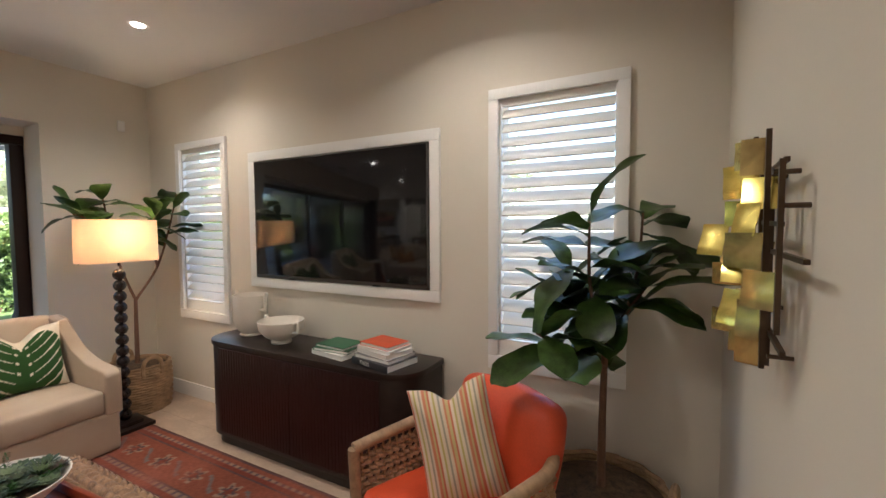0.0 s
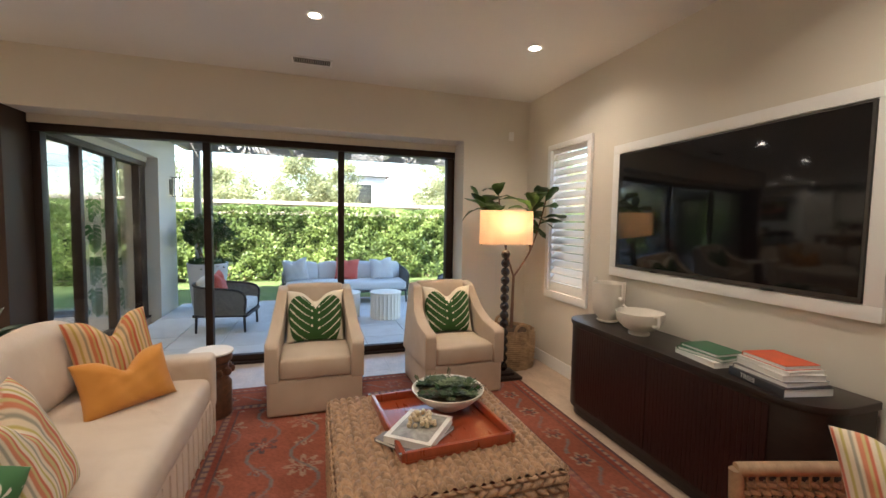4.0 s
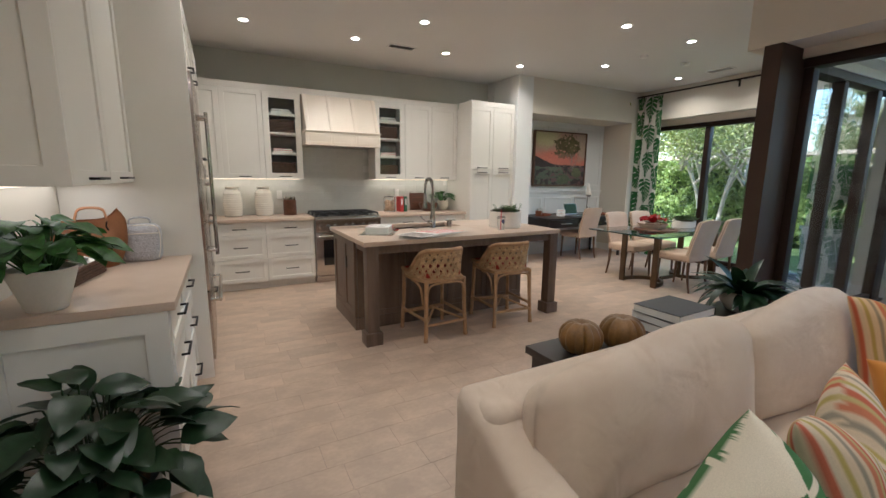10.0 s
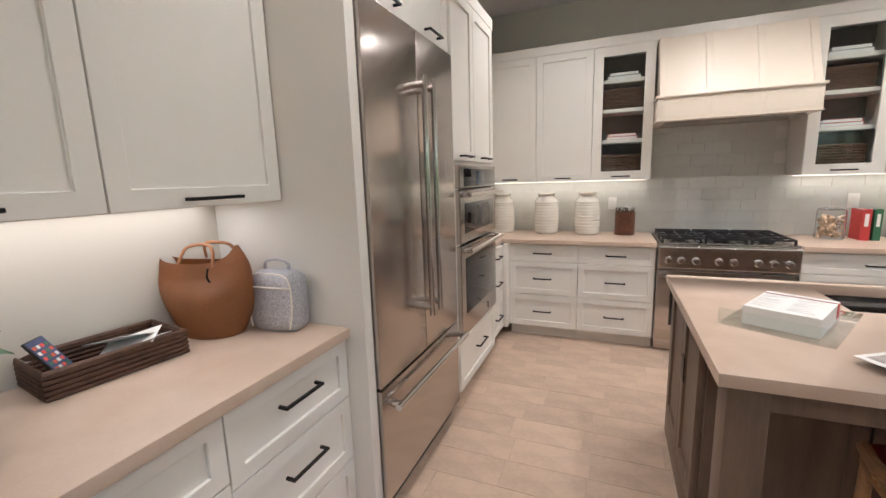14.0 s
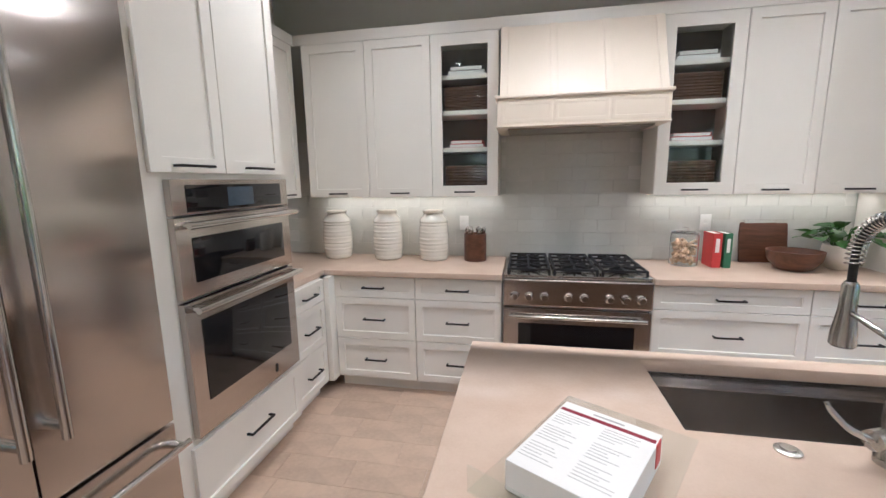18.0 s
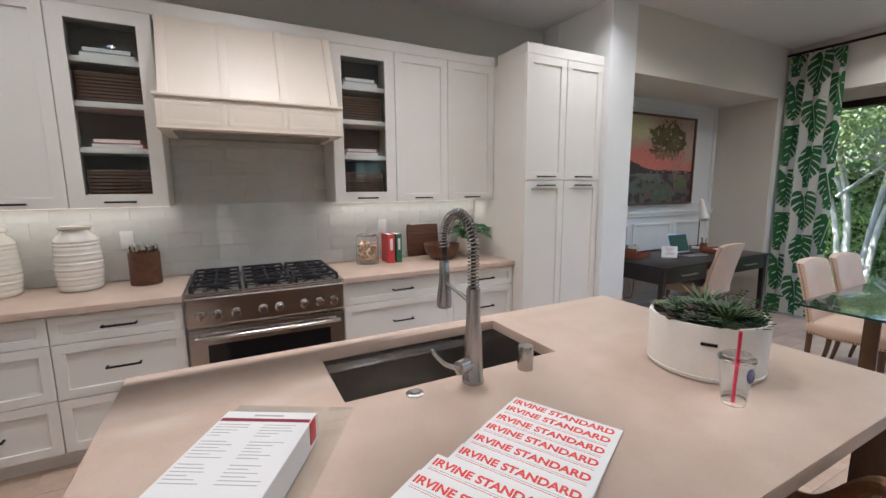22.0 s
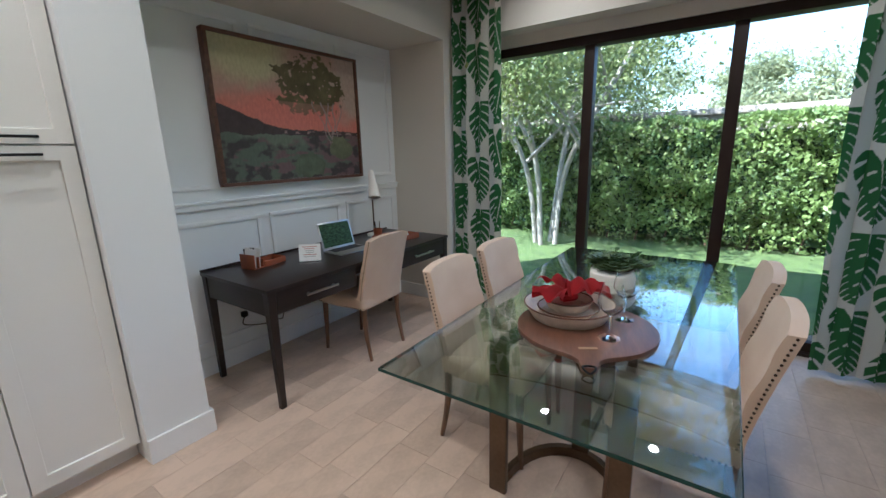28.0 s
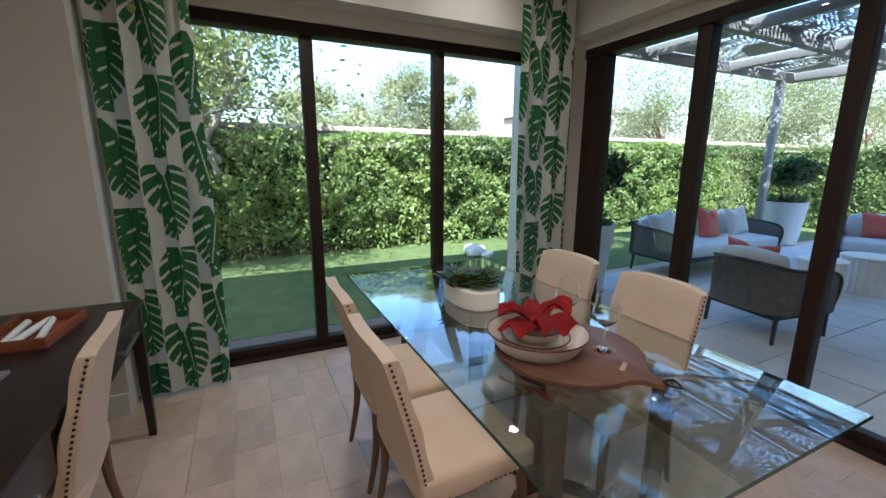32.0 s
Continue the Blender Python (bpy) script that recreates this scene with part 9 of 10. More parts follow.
PALEBARK = surf("pale_smooth_bark", (0.36, 0.305, 0.25), 0.75, var=0.3, scale=8, fine=60, bump=0.2)
tree("multi_stem_tree", -10.9, -6.6, 4.8, 2.3, "multi-stemmed tree with pale bark in the lawn", 3, LAWNLEAF, 0.07, 36000, 0.095, 5, PALEBARK, 0.95, 0.72)
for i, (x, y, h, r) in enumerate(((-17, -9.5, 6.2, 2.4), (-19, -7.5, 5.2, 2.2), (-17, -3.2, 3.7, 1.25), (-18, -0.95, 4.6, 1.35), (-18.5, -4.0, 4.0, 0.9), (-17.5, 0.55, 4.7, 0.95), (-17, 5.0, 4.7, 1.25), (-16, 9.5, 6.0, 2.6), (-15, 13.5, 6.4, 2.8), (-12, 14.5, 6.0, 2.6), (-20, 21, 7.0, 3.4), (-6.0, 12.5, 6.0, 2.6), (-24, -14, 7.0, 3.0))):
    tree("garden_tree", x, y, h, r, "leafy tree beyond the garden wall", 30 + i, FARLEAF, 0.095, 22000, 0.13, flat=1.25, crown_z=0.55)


def far_house(x, y, w, d, h, wall_mat, label):
    ob = thing("neighbour_house", x, y, -0.12, 0, label, "house")
    part("wall", bbox(-d / 2, d / 2, -w / 2, w / 2, 0, h, 0.02), wall_mat, ob)
    bm = bmesh.new()
    z = h + 0.001
    v = [bm.verts.new(p) for p in ((-d / 2 - 0.3, -w / 2 - 0.3, z), (d / 2 + 0.3, -w / 2 - 0.3, z), (d / 2 + 0.3, w / 2 + 0.3, z), (-d / 2 - 0.3, w / 2 + 0.3, z), (0, -w / 4, z + 0.1 * w), (0, w / 4, z + 0.1 * w))]
    for f in ((0, 1, 4), (1, 2, 5, 4), (2, 3, 5), (3, 0, 4, 5), (3, 2, 1, 0)):
        bm.faces.new([v[i] for i in f])
    part("roof", bm, surf("brown_roof_tile", (0.20, 0.14, 0.11), 0.9, var=0.3, scale=6), ob)
    k = max(1, int(w / 3))
    for i in range(k):
        yy = -w / 2 + (i + 0.5) * w / k
        for zz in ((1.2, 4.2) if h > 5 else (2.6,)):
            wn = part("window", bbox(d / 2 + 0.001, d / 2 + 0.06, yy - 0.6, yy + 0.6, zz, zz + 1.3, 0.01), TRIM, ob)
            part("pane", bbox(d / 2 + 0.061, d / 2 + 0.07, yy - 0.52, yy + 0.52, zz + 0.08, zz + 1.22, 0), BLACKGLASS, wn)
    return ob


far_house(-26, 2.5, 2.6, 4, 4.3, GREYHOUSE, "pale grey two-storey house beyond the trees")
far_house(-36, 24, 12, 9, 5.8, STUCCO, "beige house with a brown tile roof")


# pergola
def pergola():
    X0, X1, Y0, Y1, Z = -9.0, -5.2, -2.45, 3.1, 2.86
    ob = thing("pergola", 0, 0, 0, 0, "light grey metal pergola with leaf-cut shade panels", "pergola")
    for x, y in ((X0, Y0 + 0.15), (X0, Y1 - 0.35)):
        part("post", bbox(x - 0.055, x + 0.055, y - 0.055, y + 0.055, -0.03, Z, 0.006), PERG, ob)
    for y in (Y0, Y1):
        part("side_beam", bbox(X0 - 0.06, X1, y - 0.05, y + 0.05, Z + 0.001, Z + 0.15, 0.006), PERG, ob)
    for x in (X0, -7.73, -6.47, X1 + 0.05):
        part("cross_beam", bbox(x - 0.05, x + 0.05, Y0 + 0.05, Y1 - 0.05, Z + 0.002, Z + 0.149, 0.006), PERG, ob)
    for y in (-0.6, 1.25):
        part("rafter", bbox(X0 + 0.05, X1 - 0.0, y - 0.035, y + 0.035, Z + 0.02, Z + 0.14, 0.005), PERG, ob)
    c = 0.026
    for i in range(3):
        for j in range(3):
            ax, ay = X0 + 0.06 + i * 1.26, Y0 + 0.06 + j * 1.83
            nx, ny = int(1.16 / c), int(1.72 / c)
            u, v = np.meshgrid((np.arange(nx) + 0.5) * c, (np.arange(ny) + 0.5) * c)
            a = 0.6 + 0.9 * (i + j)
            hole = np.zeros(u.shape, bool)
            for k in range(7):
                ang = a + k * 0.9
                ox, oy = 0.58 + 0.42 * math.cos(k * 2.4 + i), 0.86 + 0.62 * math.sin(k * 1.7 + j)
                p, q = (u - ox) * math.cos(ang) + (v - oy) * math.sin(ang), -(u - ox) * math.sin(ang) + (v - oy) * math.cos(ang)
                w_ = 0.19 * np.sqrt(np.clip(1 - (p / 0.52) ** 2, 0, 1))
                inside = np.abs(q) < w_
                f = (p - 0.55 * np.abs(q)) / 0.075
                hole |= inside & ((f - np.floor(f)) > 0.55) & (np.abs(q) > 0.014)
            keep = ~hole
            iy, ix = np.nonzero(keep)
            vid = {}
            verts, faces = [], []

            def vert(gx, gy):
                if (gx, gy) not in vid:
                    vid[(gx, gy)] = len(verts)
                    verts.append((ax + gx * c, ay + gy * c, Z + 0.152))
                return vid[(gx, gy)]
            for gx, gy in zip(ix.tolist(), iy.tolist()):
                faces.append((vert(gx, gy), vert(gx + 1, gy), vert(gx + 1, gy + 1), vert(gx, gy + 1)))
            me = bpy.data.meshes.new("shade_panel")
            me.from_pydata(verts, [], faces)
            bm = bmesh.new()
            bm.from_mesh(me)
            bmesh.ops.solidify(bm, geom=bm.faces, thickness=0.006)
            part("shade_panel", bm, PERG, ob, "leaf-cut metal panel", False)
            bpy.data.meshes.remove(me)


pergola()

# outdoor furniture
ROPE = surf("grey_rope_weave", (0.22, 0.215, 0.205), 0.85, var=0.3, scale=30, fine=200, bump=0.4)
OUTCUSH = woven("pale_grey_outdoor_cloth", (0.58, 0.60, 0.62), (0.66, 0.68, 0.70), 300, 300)
CORALC = woven("coral_outdoor_cloth", (0.52, 0.10, 0.085), (0.60, 0.15, 0.12), 260, 260)
FRAMEDK = surf("charcoal_metal_frame", (0.045, 0.045, 0.05), 0.5, metal=0.5, var=0.1)


def outdoor_seat(name, m, w, d, label, cushions, curved=False):
    """A low metal-framed seat with a woven wrap back; front to -y."""
    ob = thing(name, 0, 0, 0, 0, label, "outdoor sofa" if w > 1.2 else "outdoor chair", "patio furniture")
    ob.matrix_basis = m
    for x in (-w / 2 + 0.04, w / 2 - 0.04):
        for y in (-d / 2 + 0.06, d / 2 - 0.06):
            part("leg", tubes([[(x, y, 0), (x * 0.985, y * 0.97, 0.25)]], 0.016, 8, taper=0.02), FRAMEDK, ob)
    part("seat_frame", bbox(-w / 2 + 0.02, w / 2 - 0.02, -d / 2 + 0.02, d / 2 - 0.02, 0.22, 0.26, 0.008), FRAMEDK, ob)
    rail = curve_pts([(-w / 2 + 0.02, -d / 2 + 0.06, 0.26), (-w / 2, -d / 2 + 0.04, 0.50), (-w / 2, -d / 2 + 0.16, 0.60), (-w / 2, d / 4, 0.64), (-w / 2 + 0.06, d / 2 - 0.03, 0.67), (-w / 2 + 0.2, d / 2, 0.68), (w / 2 - 0.2, d / 2, 0.68), (w / 2 - 0.06, d / 2 - 0.03, 0.67), (w / 2, d / 4, 0.64), (w / 2, -d / 2 + 0.16, 0.60), (w / 2, -d / 2 + 0.04, 0.50), (w / 2 - 0.02, -d / 2 + 0.06, 0.26)], 6)
    part("arm_rail", tubes([rail], 0.016, 8), FRAMEDK, ob)
    bm = bmesh.new()
    k = 5
    cols = []
    for p in rail:
        cols.append([bm.verts.new((p.x * (0.985 if j < k else 1), p.y * (0.985 if j < k else 1), 0.25 + (max(p.z, 0.27) - 0.25) * j / k)) for j in range(k + 1)])
    for a_, b_ in zip(cols, cols[1:]):
        for j in range(k):
            bm.faces.new((a_[j], b_[j], b_[j + 1], a_[j + 1]))
    bmesh.ops.solidify(bm, geom=bm.faces, thickness=0.012)
    part("woven_wrap", bm, ROPE, ob, "grey woven rope panel")
    c = cushion_block(w - 0.10, d - 0.10, 0.16, 0.02, 0.04)
    bmesh.ops.translate(c, vec=(-w / 2 + 0.05, -d / 2 + 0.04, 0.262), verts=c.verts)
    part("seat_cushion", c, OUTCUSH, ob, "pale grey seat cushion")
    n = max(1, round(w / 0.62))
    for i in range(n):
        bw_ = (w - 0.16) / n
        c = cushion_block(bw_ - 0.01, 0.15, 0.34, 0.03, 0.05)
        bmesh.ops.transform(c, matrix=pose(-w / 2 + 0.08 + i * bw_, d / 2 - 0.25, 0.43, -12), verts=c.verts)
        part("back_cushion", c, OUTCUSH, ob, "pale grey back cushion")
    return ob


outdoor_seat("outdoor_sofa", pose(-8.45, 0.44, -0.014, 0, 0, 90), 2.36, 0.82, "low outdoor sofa with pale grey cushions on the patio", 3)
outdoor_seat("outdoor_armchair", pose(-6.74, -1.40, -0.014, 0, 0, 172), 0.70, 0.76, "low outdoor armchair with a grey woven back", 1)
outdoor_seat("outdoor_armchair", pose(-7.35, 2.55, -0.014, 0, 0, 20), 0.80, 0.80, "low outdoor armchair facing the sofa", 1)
for i, (y, a, mt, lb) in enumerate(((-0.50, 8, OUTCUSH, "pale grey"), (0.42, -6, CORALC, "coral red"), (1.15, 5, OUTCUSH, "pale grey"))):
    pillow("outdoor_cushion", 0.46, 0.44, 0.14, pose(-8.42, y, 0.415, 16, a, -90), lb + " square cushion on the outdoor sofa", None, mt, 0.04, 24, "outdoor cushions")
pillow("outdoor_cushion", 0.44, 0.40, 0.14, pose(-6.86, -1.48, 0.415, 14, 4, 0), "coral red square cushion on the outdoor armchair", None, CORALC, 0.04, 24, "outdoor cushions")
pillow("outdoor_cushion", 0.44, 0.40, 0.14, pose(-7.32, 2.63, 0.415, 14, 4, 200), "coral red square cushion on the outdoor armchair", None, CORALC, 0.04, 24, "outdoor cushions")


def fluted_table(x, y, r, h):
    ob = thing("drum_table", x, y, -0.014, 0, "round white fluted outdoor drum table", "side table", "patio drum tables")
    out_ = [((r - 0.012 * abs(math.sin(a * 12)) ** 0.7) * math.cos(a), (r - 0.012 * abs(math.sin(a * 12)) ** 0.7) * math.sin(a)) for a in [2 * math.pi * i / 144 for i in range(144)]]
    part("fluted_body", prism(out_, 0.0, h - 0.03), MATTEWHITE, ob)
    part("top", moved(lathe([(r + 0.005, 0), (r + 0.01, 0.005), (r + 0.01, 0.025), (r, 0.0295), (0.001, 0.0295)], 48, True), pose(0, 0, h - 0.0295)), MATTEWHITE, ob)


fluted_table(-6.86, 0.95, 0.25, 0.44)
fluted_table(-7.05, 0.33, 0.22, 0.42)


def potted_shrub(x, y, label, seed):
    ob = thing("potted_shrub", x, y, -0.014, 0, label, "potted plant", "tall patio planters")
    part("pot", lathe([(0.24, 0), (0.25, 0.01), (0.33, 0.78), (0.335, 0.80), (0.315, 0.80), (0.30, 0.72), (0.001, 0.70)], 40, True), surf("white_fibre_pot", (0.60, 0.60, 0.60), 0.5, var=0.05), ob, "tall tapered white pot")
    r = random.Random(seed)
    for k in range(6):
        a = k * 1.05
        part("stem", tubes([curve_pts([(0.05 * math.cos(a), 0.05 * math.sin(a), 0.68), (0.14 * math.cos(a), 0.14 * math.sin(a), 1.0), (0.2 * math.cos(a + 0.4), 0.2 * math.sin(a + 0.4), 1.35)], 4)], 0.014, 6, taper=0.006), BARK, ob)
    pts_ = []
    for _ in range(2600):
        v = Vector((r.gauss(0, 1), r.gauss(0, 1), r.gauss(0, 0.75))).normalized()
        q = 0.44 * r.random() ** 0.3 * (0.8 + 0.35 * noise.noise(v * 2.2))
        pts_.append((v.x * q, v.y * q, 1.36 + v.z * q * 0.75))
    for _ in range(500):
        a, q = r.uniform(0, 6.28), 0.28 * math.sqrt(r.random())
        pts_.append((q * math.cos(a), q * math.sin(a), 0.72 + r.uniform(0, 0.14)))
    leaf_cloud("foliage", pts_, 0.085, foliage("dark_shrub_leaf", (0.018, 0.05, 0.012), (0.06, 0.12, 0.03), 0.4), ob, seed, label="dark green leaves")


potted_shrub(-8.42, -2.02, "tall white pot with a dark green shrub", 4)
potted_shrub(-9.0, 3.6, "tall white pot with a dark green shrub by the pergola post", 6)
ws = thing("wall_lantern", -8.32, -2.55, 2.12, 0, "black framed glass wall lantern on the outside wall", "wall lantern")
part("back_plate", bbox(-0.06, 0.06, 0.0, 0.012, -0.13, 0.13, 0.002), BLACK, ws)
for x in (-0.075, 0.075):
    for y in (0.05, 0.16):
        part("frame_bar", bbox(x - 0.006, x + 0.006, y - 0.006, y + 0.006, -0.16, 0.16, 0), BLACK, ws)
for z in (-0.166, 0.16):
    part("frame_plate", bbox(-0.085, 0.085, 0.012, 0.17, z, z + 0.006, 0), BLACK, ws)
part("candle", tubes([[(0, 0.105, -0.159), (0, 0.105, -0.03)]], 0.018, 10), glow("lantern_glow", (1.0, 0.8, 0.5), 2), ws, "glowing candle tube")
rk = thing("garden_rock", -10.6, -2.3, -0.05, 0, "pale garden ornament stones on the lawn", "garden ornament")
for i, (x, y, r_) in enumerate(((0, 0, 0.16), (0.25, 0.12, 0.11), (-0.18, 0.22, 0.10))):
    bm = bmesh.new()
    bmesh.ops.create_icosphere(bm, subdivisions=2, radius=r_)
    for v in bm.verts:
        v.co *= 1 + 0.25 * noise.noise(v.co * 8 + Vector((i, 0, 0)))
        v.co.z = v.co.z * 0.7 + r_ * 0.6
    part("stone", moved(bm, pose(x, y, 0)), MATTEWHITE, rk)

# ---- on the kitchen counters ----
CTR = 0.9155


def jar(x, y, label):
    ob = thing("ceramic_jar", x, y, CTR, random.uniform(0, 360), label, "jar", "white ceramic jars")
    prof = [(0.096, 0), (0.104, 0.006)]
    for i in range(26):
        prof.append((0.108 + 0.010 * math.sin(math.pi * i / 25) + 0.0028 * math.sin(2.4 * i), 0.014 + i * 0.0111))
    prof += [(0.112, 0.303), (0.100, 0.330), (0.076, 0.352), (0.070, 0.366), (0.082, 0.374), (0.083, 0.388), (0.070, 0.39), (0.062, 0.36), (0.08, 0.32), (0.001, 0.29)]
    part("body", lathe(prof, 40, True), CERAMIC, ob)
    return ob


for x in (-0.275, -0.71, -1.09):
    jar(x, -7.04, "tall ribbed white glazed ceramic jar")
ut = thing("utensil_crock", -1.42, -7.03, CTR, 0, "round walnut crock with metal kitchen utensils", "utensil holder")
part("crock", lathe([(0.084, 0), (0.086, 0.003), (0.086, 0.21), (0.077, 0.21), (0.075, 0.02), (0.001, 0.02)], 32, True), WALNUT, ut)
for i in range(6):
    a = i * 1.1
    d = Vector((math.cos(a), math.sin(a), 0))
    s = part("utensil", tubes([[d * 0.02 + Vector((0, 0, 0.025)), d * 0.055 + Vector((0, 0, 0.22))]], 0.005, 6), CHROME, ut)
    bm = bmesh.new()
    bmesh.ops.create_uvsphere(bm, u_segments=10, v_segments=6, radius=0.022)
    for v in bm.verts:
        v.co.y *= 0.3
        v.co.z *= 1.4
    part("utensil_head", moved(bm, Matrix.Translation(d * 0.06 + Vector((0, 0, 0.232)))), CHROME, s)
cj = thing("cork_jar", -2.90, -7.03, CTR, 0, "lidded glass jar full of wine corks", "jar")
part("glass", lathe([(0.088, 0), (0.09, 0.004), (0.09, 0.21), (0.082, 0.225), (0.079, 0.225), (0.086, 0.208), (0.086, 0.008), (0.001, 0.008)], 32, True), GLASSCLEAR, cj)
part("lid", moved(lathe([(0.086, 0), (0.088, 0.006), (0.06, 0.016), (0.018, 0.02), (0.02, 0.04), (0.001, 0.043)], 28, True), pose(0, 0, 0.2255)), GLASSCLEAR, cj)
CORK = surf("cork", (0.42, 0.28, 0.17), 0.9, var=0.35, scale=20, fine=160, bump=0.2, rnd=0.5)
ck = mesh_of("cork", tubes([[(0, 0, -0.021), (0, 0, 0.021)]], 0.0115, 9), CORK)
rc_ = random.Random(2)
for i in range(80):
    a, q = rc_.uniform(0, 6.28), 0.068 * math.sqrt(rc_.random())
    o = part("cork", ck, None, cj)
    o.matrix_basis = pose(q * math.cos(a), q * math.sin(a), 0.026 + 0.0018 * i, rc_.uniform(0, 180), rc_.uniform(0, 180), 0)


def standing_book(x, y, w, d, h, mat, label):
    ob = thing("cook_book", x, y, CTR, 180, label, "book", "cook books")
    part("pages", bbox(-w / 2 + 0.003, w / 2 - 0.003, -d / 2 + 0.003, d / 2 - 0.003, 0.003, h - 0.004, 0), PAPER, ob, "", False)
    for s in (-1, 1):
        part("cover_board", bbox(s * w / 2 - 0.0015, s * w / 2 + 0.0015, -d / 2, d / 2, 0, h, 0.001, 1), mat, ob)
    part("spine", bbox(-w / 2, w / 2, -d / 2 - 0.002, -d / 2 + 0.001, 0, h, 0.001, 1), mat, ob)
    part("title_bar", bbox(-w * 0.22, w * 0.22, -d / 2 - 0.0028, -d / 2 - 0.0021, h * 0.45, h * 0.85, 0), PAPER, ob)


standing_book(-3.075, -7.02, 0.055, 0.16, 0.235, BOOKS["red"], "red cook book standing upright")
standing_book(-3.142, -7.02, 0.045, 0.16, 0.235, BOOKS["green"], "green cook book standing upright")
cbd = thing("cutting_board", -3.47, -7.17, CTR, 180, "square walnut cutting board with a handle leaning on the wall", "cutting board")
bm = joined(bbox(-0.155, 0.155, -0.01, 0.01, 0.0, 0.32, 0.008, 2), bbox(0.155, 0.27, -0.01, 0.01, 0.07, 0.105, 0.008, 2))
b_ = part("board", moved(bm, pose(0, 0.0, 0, -9)), WALNUT, cbd)
part("leather_strap", tubes([curve_pts([(0.26, -0.02, 0.09), (0.28, -0.03, 0.06), (0.255, -0.035, 0.02), (0.245, -0.03, 0.05), (0.255, -0.02, 0.085)], 5)], 0.004, 6), BLACK, cbd, "black leather strap")
solo("wooden_bowl", lathe([(0.07, 0), (0.10, 0.01), (0.145, 0.07), (0.155, 0.13), (0.148, 0.13), (0.135, 0.07), (0.09, 0.02), (0.001, 0.016)], 36, True), WALNUT, pose(-3.53, -6.93, CTR), "turned walnut bowl on the worktop", "bowl")


def leafy_pot(name, x, y, z, pot_bm, pot_mat, label, n, ln, spread, rise, seed, material=GREENLEAF, w=0.5, rim=0.1, droop=0.7, fiddle=False):
    r = random.Random(seed)
    ob = thing(name, x, y, z, r.uniform(0, 360), label, "potted plant", "potted green plants")
    part("pot", pot_bm, pot_mat, ob, "white rounded pot")
    top = max(v.co.z for v in bpy.data.objects[ob.children[0].name].data.vertices)
    part("soil", moved(lathe([(rim * 0.9, 0), (0.001, 0.012)], 20, False), pose(0, 0, top - 0.03)), MOSS, ob)
    meshes = [mesh_of("leaf", broadleaf(1.0, w * k, 7, d, 0.1, fiddle), material) for k, d in ((1.0, droop), (0.85, droop * 0.6), (1.1, droop * 1.2))]
    for i in range(n):
        a = 2.4 * i + r.uniform(-0.3, 0.3)
        q = spread * math.sqrt((i + 0.5) / n)
        base = Vector((rim * 0.3 * math.cos(a), rim * 0.3 * math.sin(a), top - 0.03))
        tip = Vector((q * math.cos(a), q * math.sin(a), top + rise * (1 - 0.75 * (q / spread) ** 1.5) * r.uniform(0.75, 1.1)))
        part("stalk", tubes([curve_pts([base, base.lerp(tip, 0.6) + Vector((0, 0, 0.05)), tip], 3)], 0.0032, 4), material, ob)
        o = part("leaf", r.choice(meshes), None, ob)
        s = ln * r.uniform(0.7, 1.15)
        o.matrix_basis = Matrix.LocRotScale(tip, Euler((r.uniform(-0.5, 0.5), r.uniform(-0.5, 0.25), a + r.uniform(-0.6, 0.6))), (s, s, s))
    return ob


def round_pot(r, h):
    return lathe([(r * 0.55, 0), (r * 0.62, 0.004), (r * 0.95, h * 0.45), (r, h * 0.75), (r * 0.93, h), (r * 0.86, h), (r * 0.9, h * 0.7), (0.001, h * 0.6)], 32, True)


leafy_pot("potted_plant", -3.83, -7.0, CTR, round_pot(0.10, 0.16), MATTEWHITE, "round white pot with broad green leaves", 30, 0.13, 0.17, 0.15, 5, w=0.6, rim=0.09)
leafy_pot("potted_plant", 0.055, -3.07, CTR, lathe([(0.062, 0), (0.066, 0.004), (0.108, 0.15), (0.111, 0.17), (0.104, 0.17), (0.10, 0.15), (0.001, 0.12)], 36, True), MATTEWHITE, "white tapered pot with a trailing leafy green plant", 85, 0.125, 0.20, 0.21, 8, w=0.62, rim=0.11, droop=0.95)
leafy_pot("potted_plant", 0.10, -6.35, CTR, round_pot(0.05, 0.09), MATTEWHITE, "tiny white pot with a small green plant", 12, 0.05, 0.05, 0.06, 3, w=0.5, rim=0.04)
DARKLEAF = surf("dark_lily_leaf", (0.014, 0.036, 0.014), 0.35, var=0.4, scale=8, fine=50, bump=0.08, transl=0.1)
leafy_pot("floor_plant", -0.13, -2.66, 0.0, lathe([(0.15, 0), (0.16, 0.01), (0.19, 0.34), (0.195, 0.36), (0.18, 0.36), (0.17, 0.30), (0.001, 0.28)], 32, True), surf("dark_floor_pot", (0.05, 0.05, 0.05), 0.5), "dark broad-leaved plant in a pot on the floor", 95, 0.20, 0.30, 0.36, 12, DARKLEAF, 0.55, 0.17, 0.8)
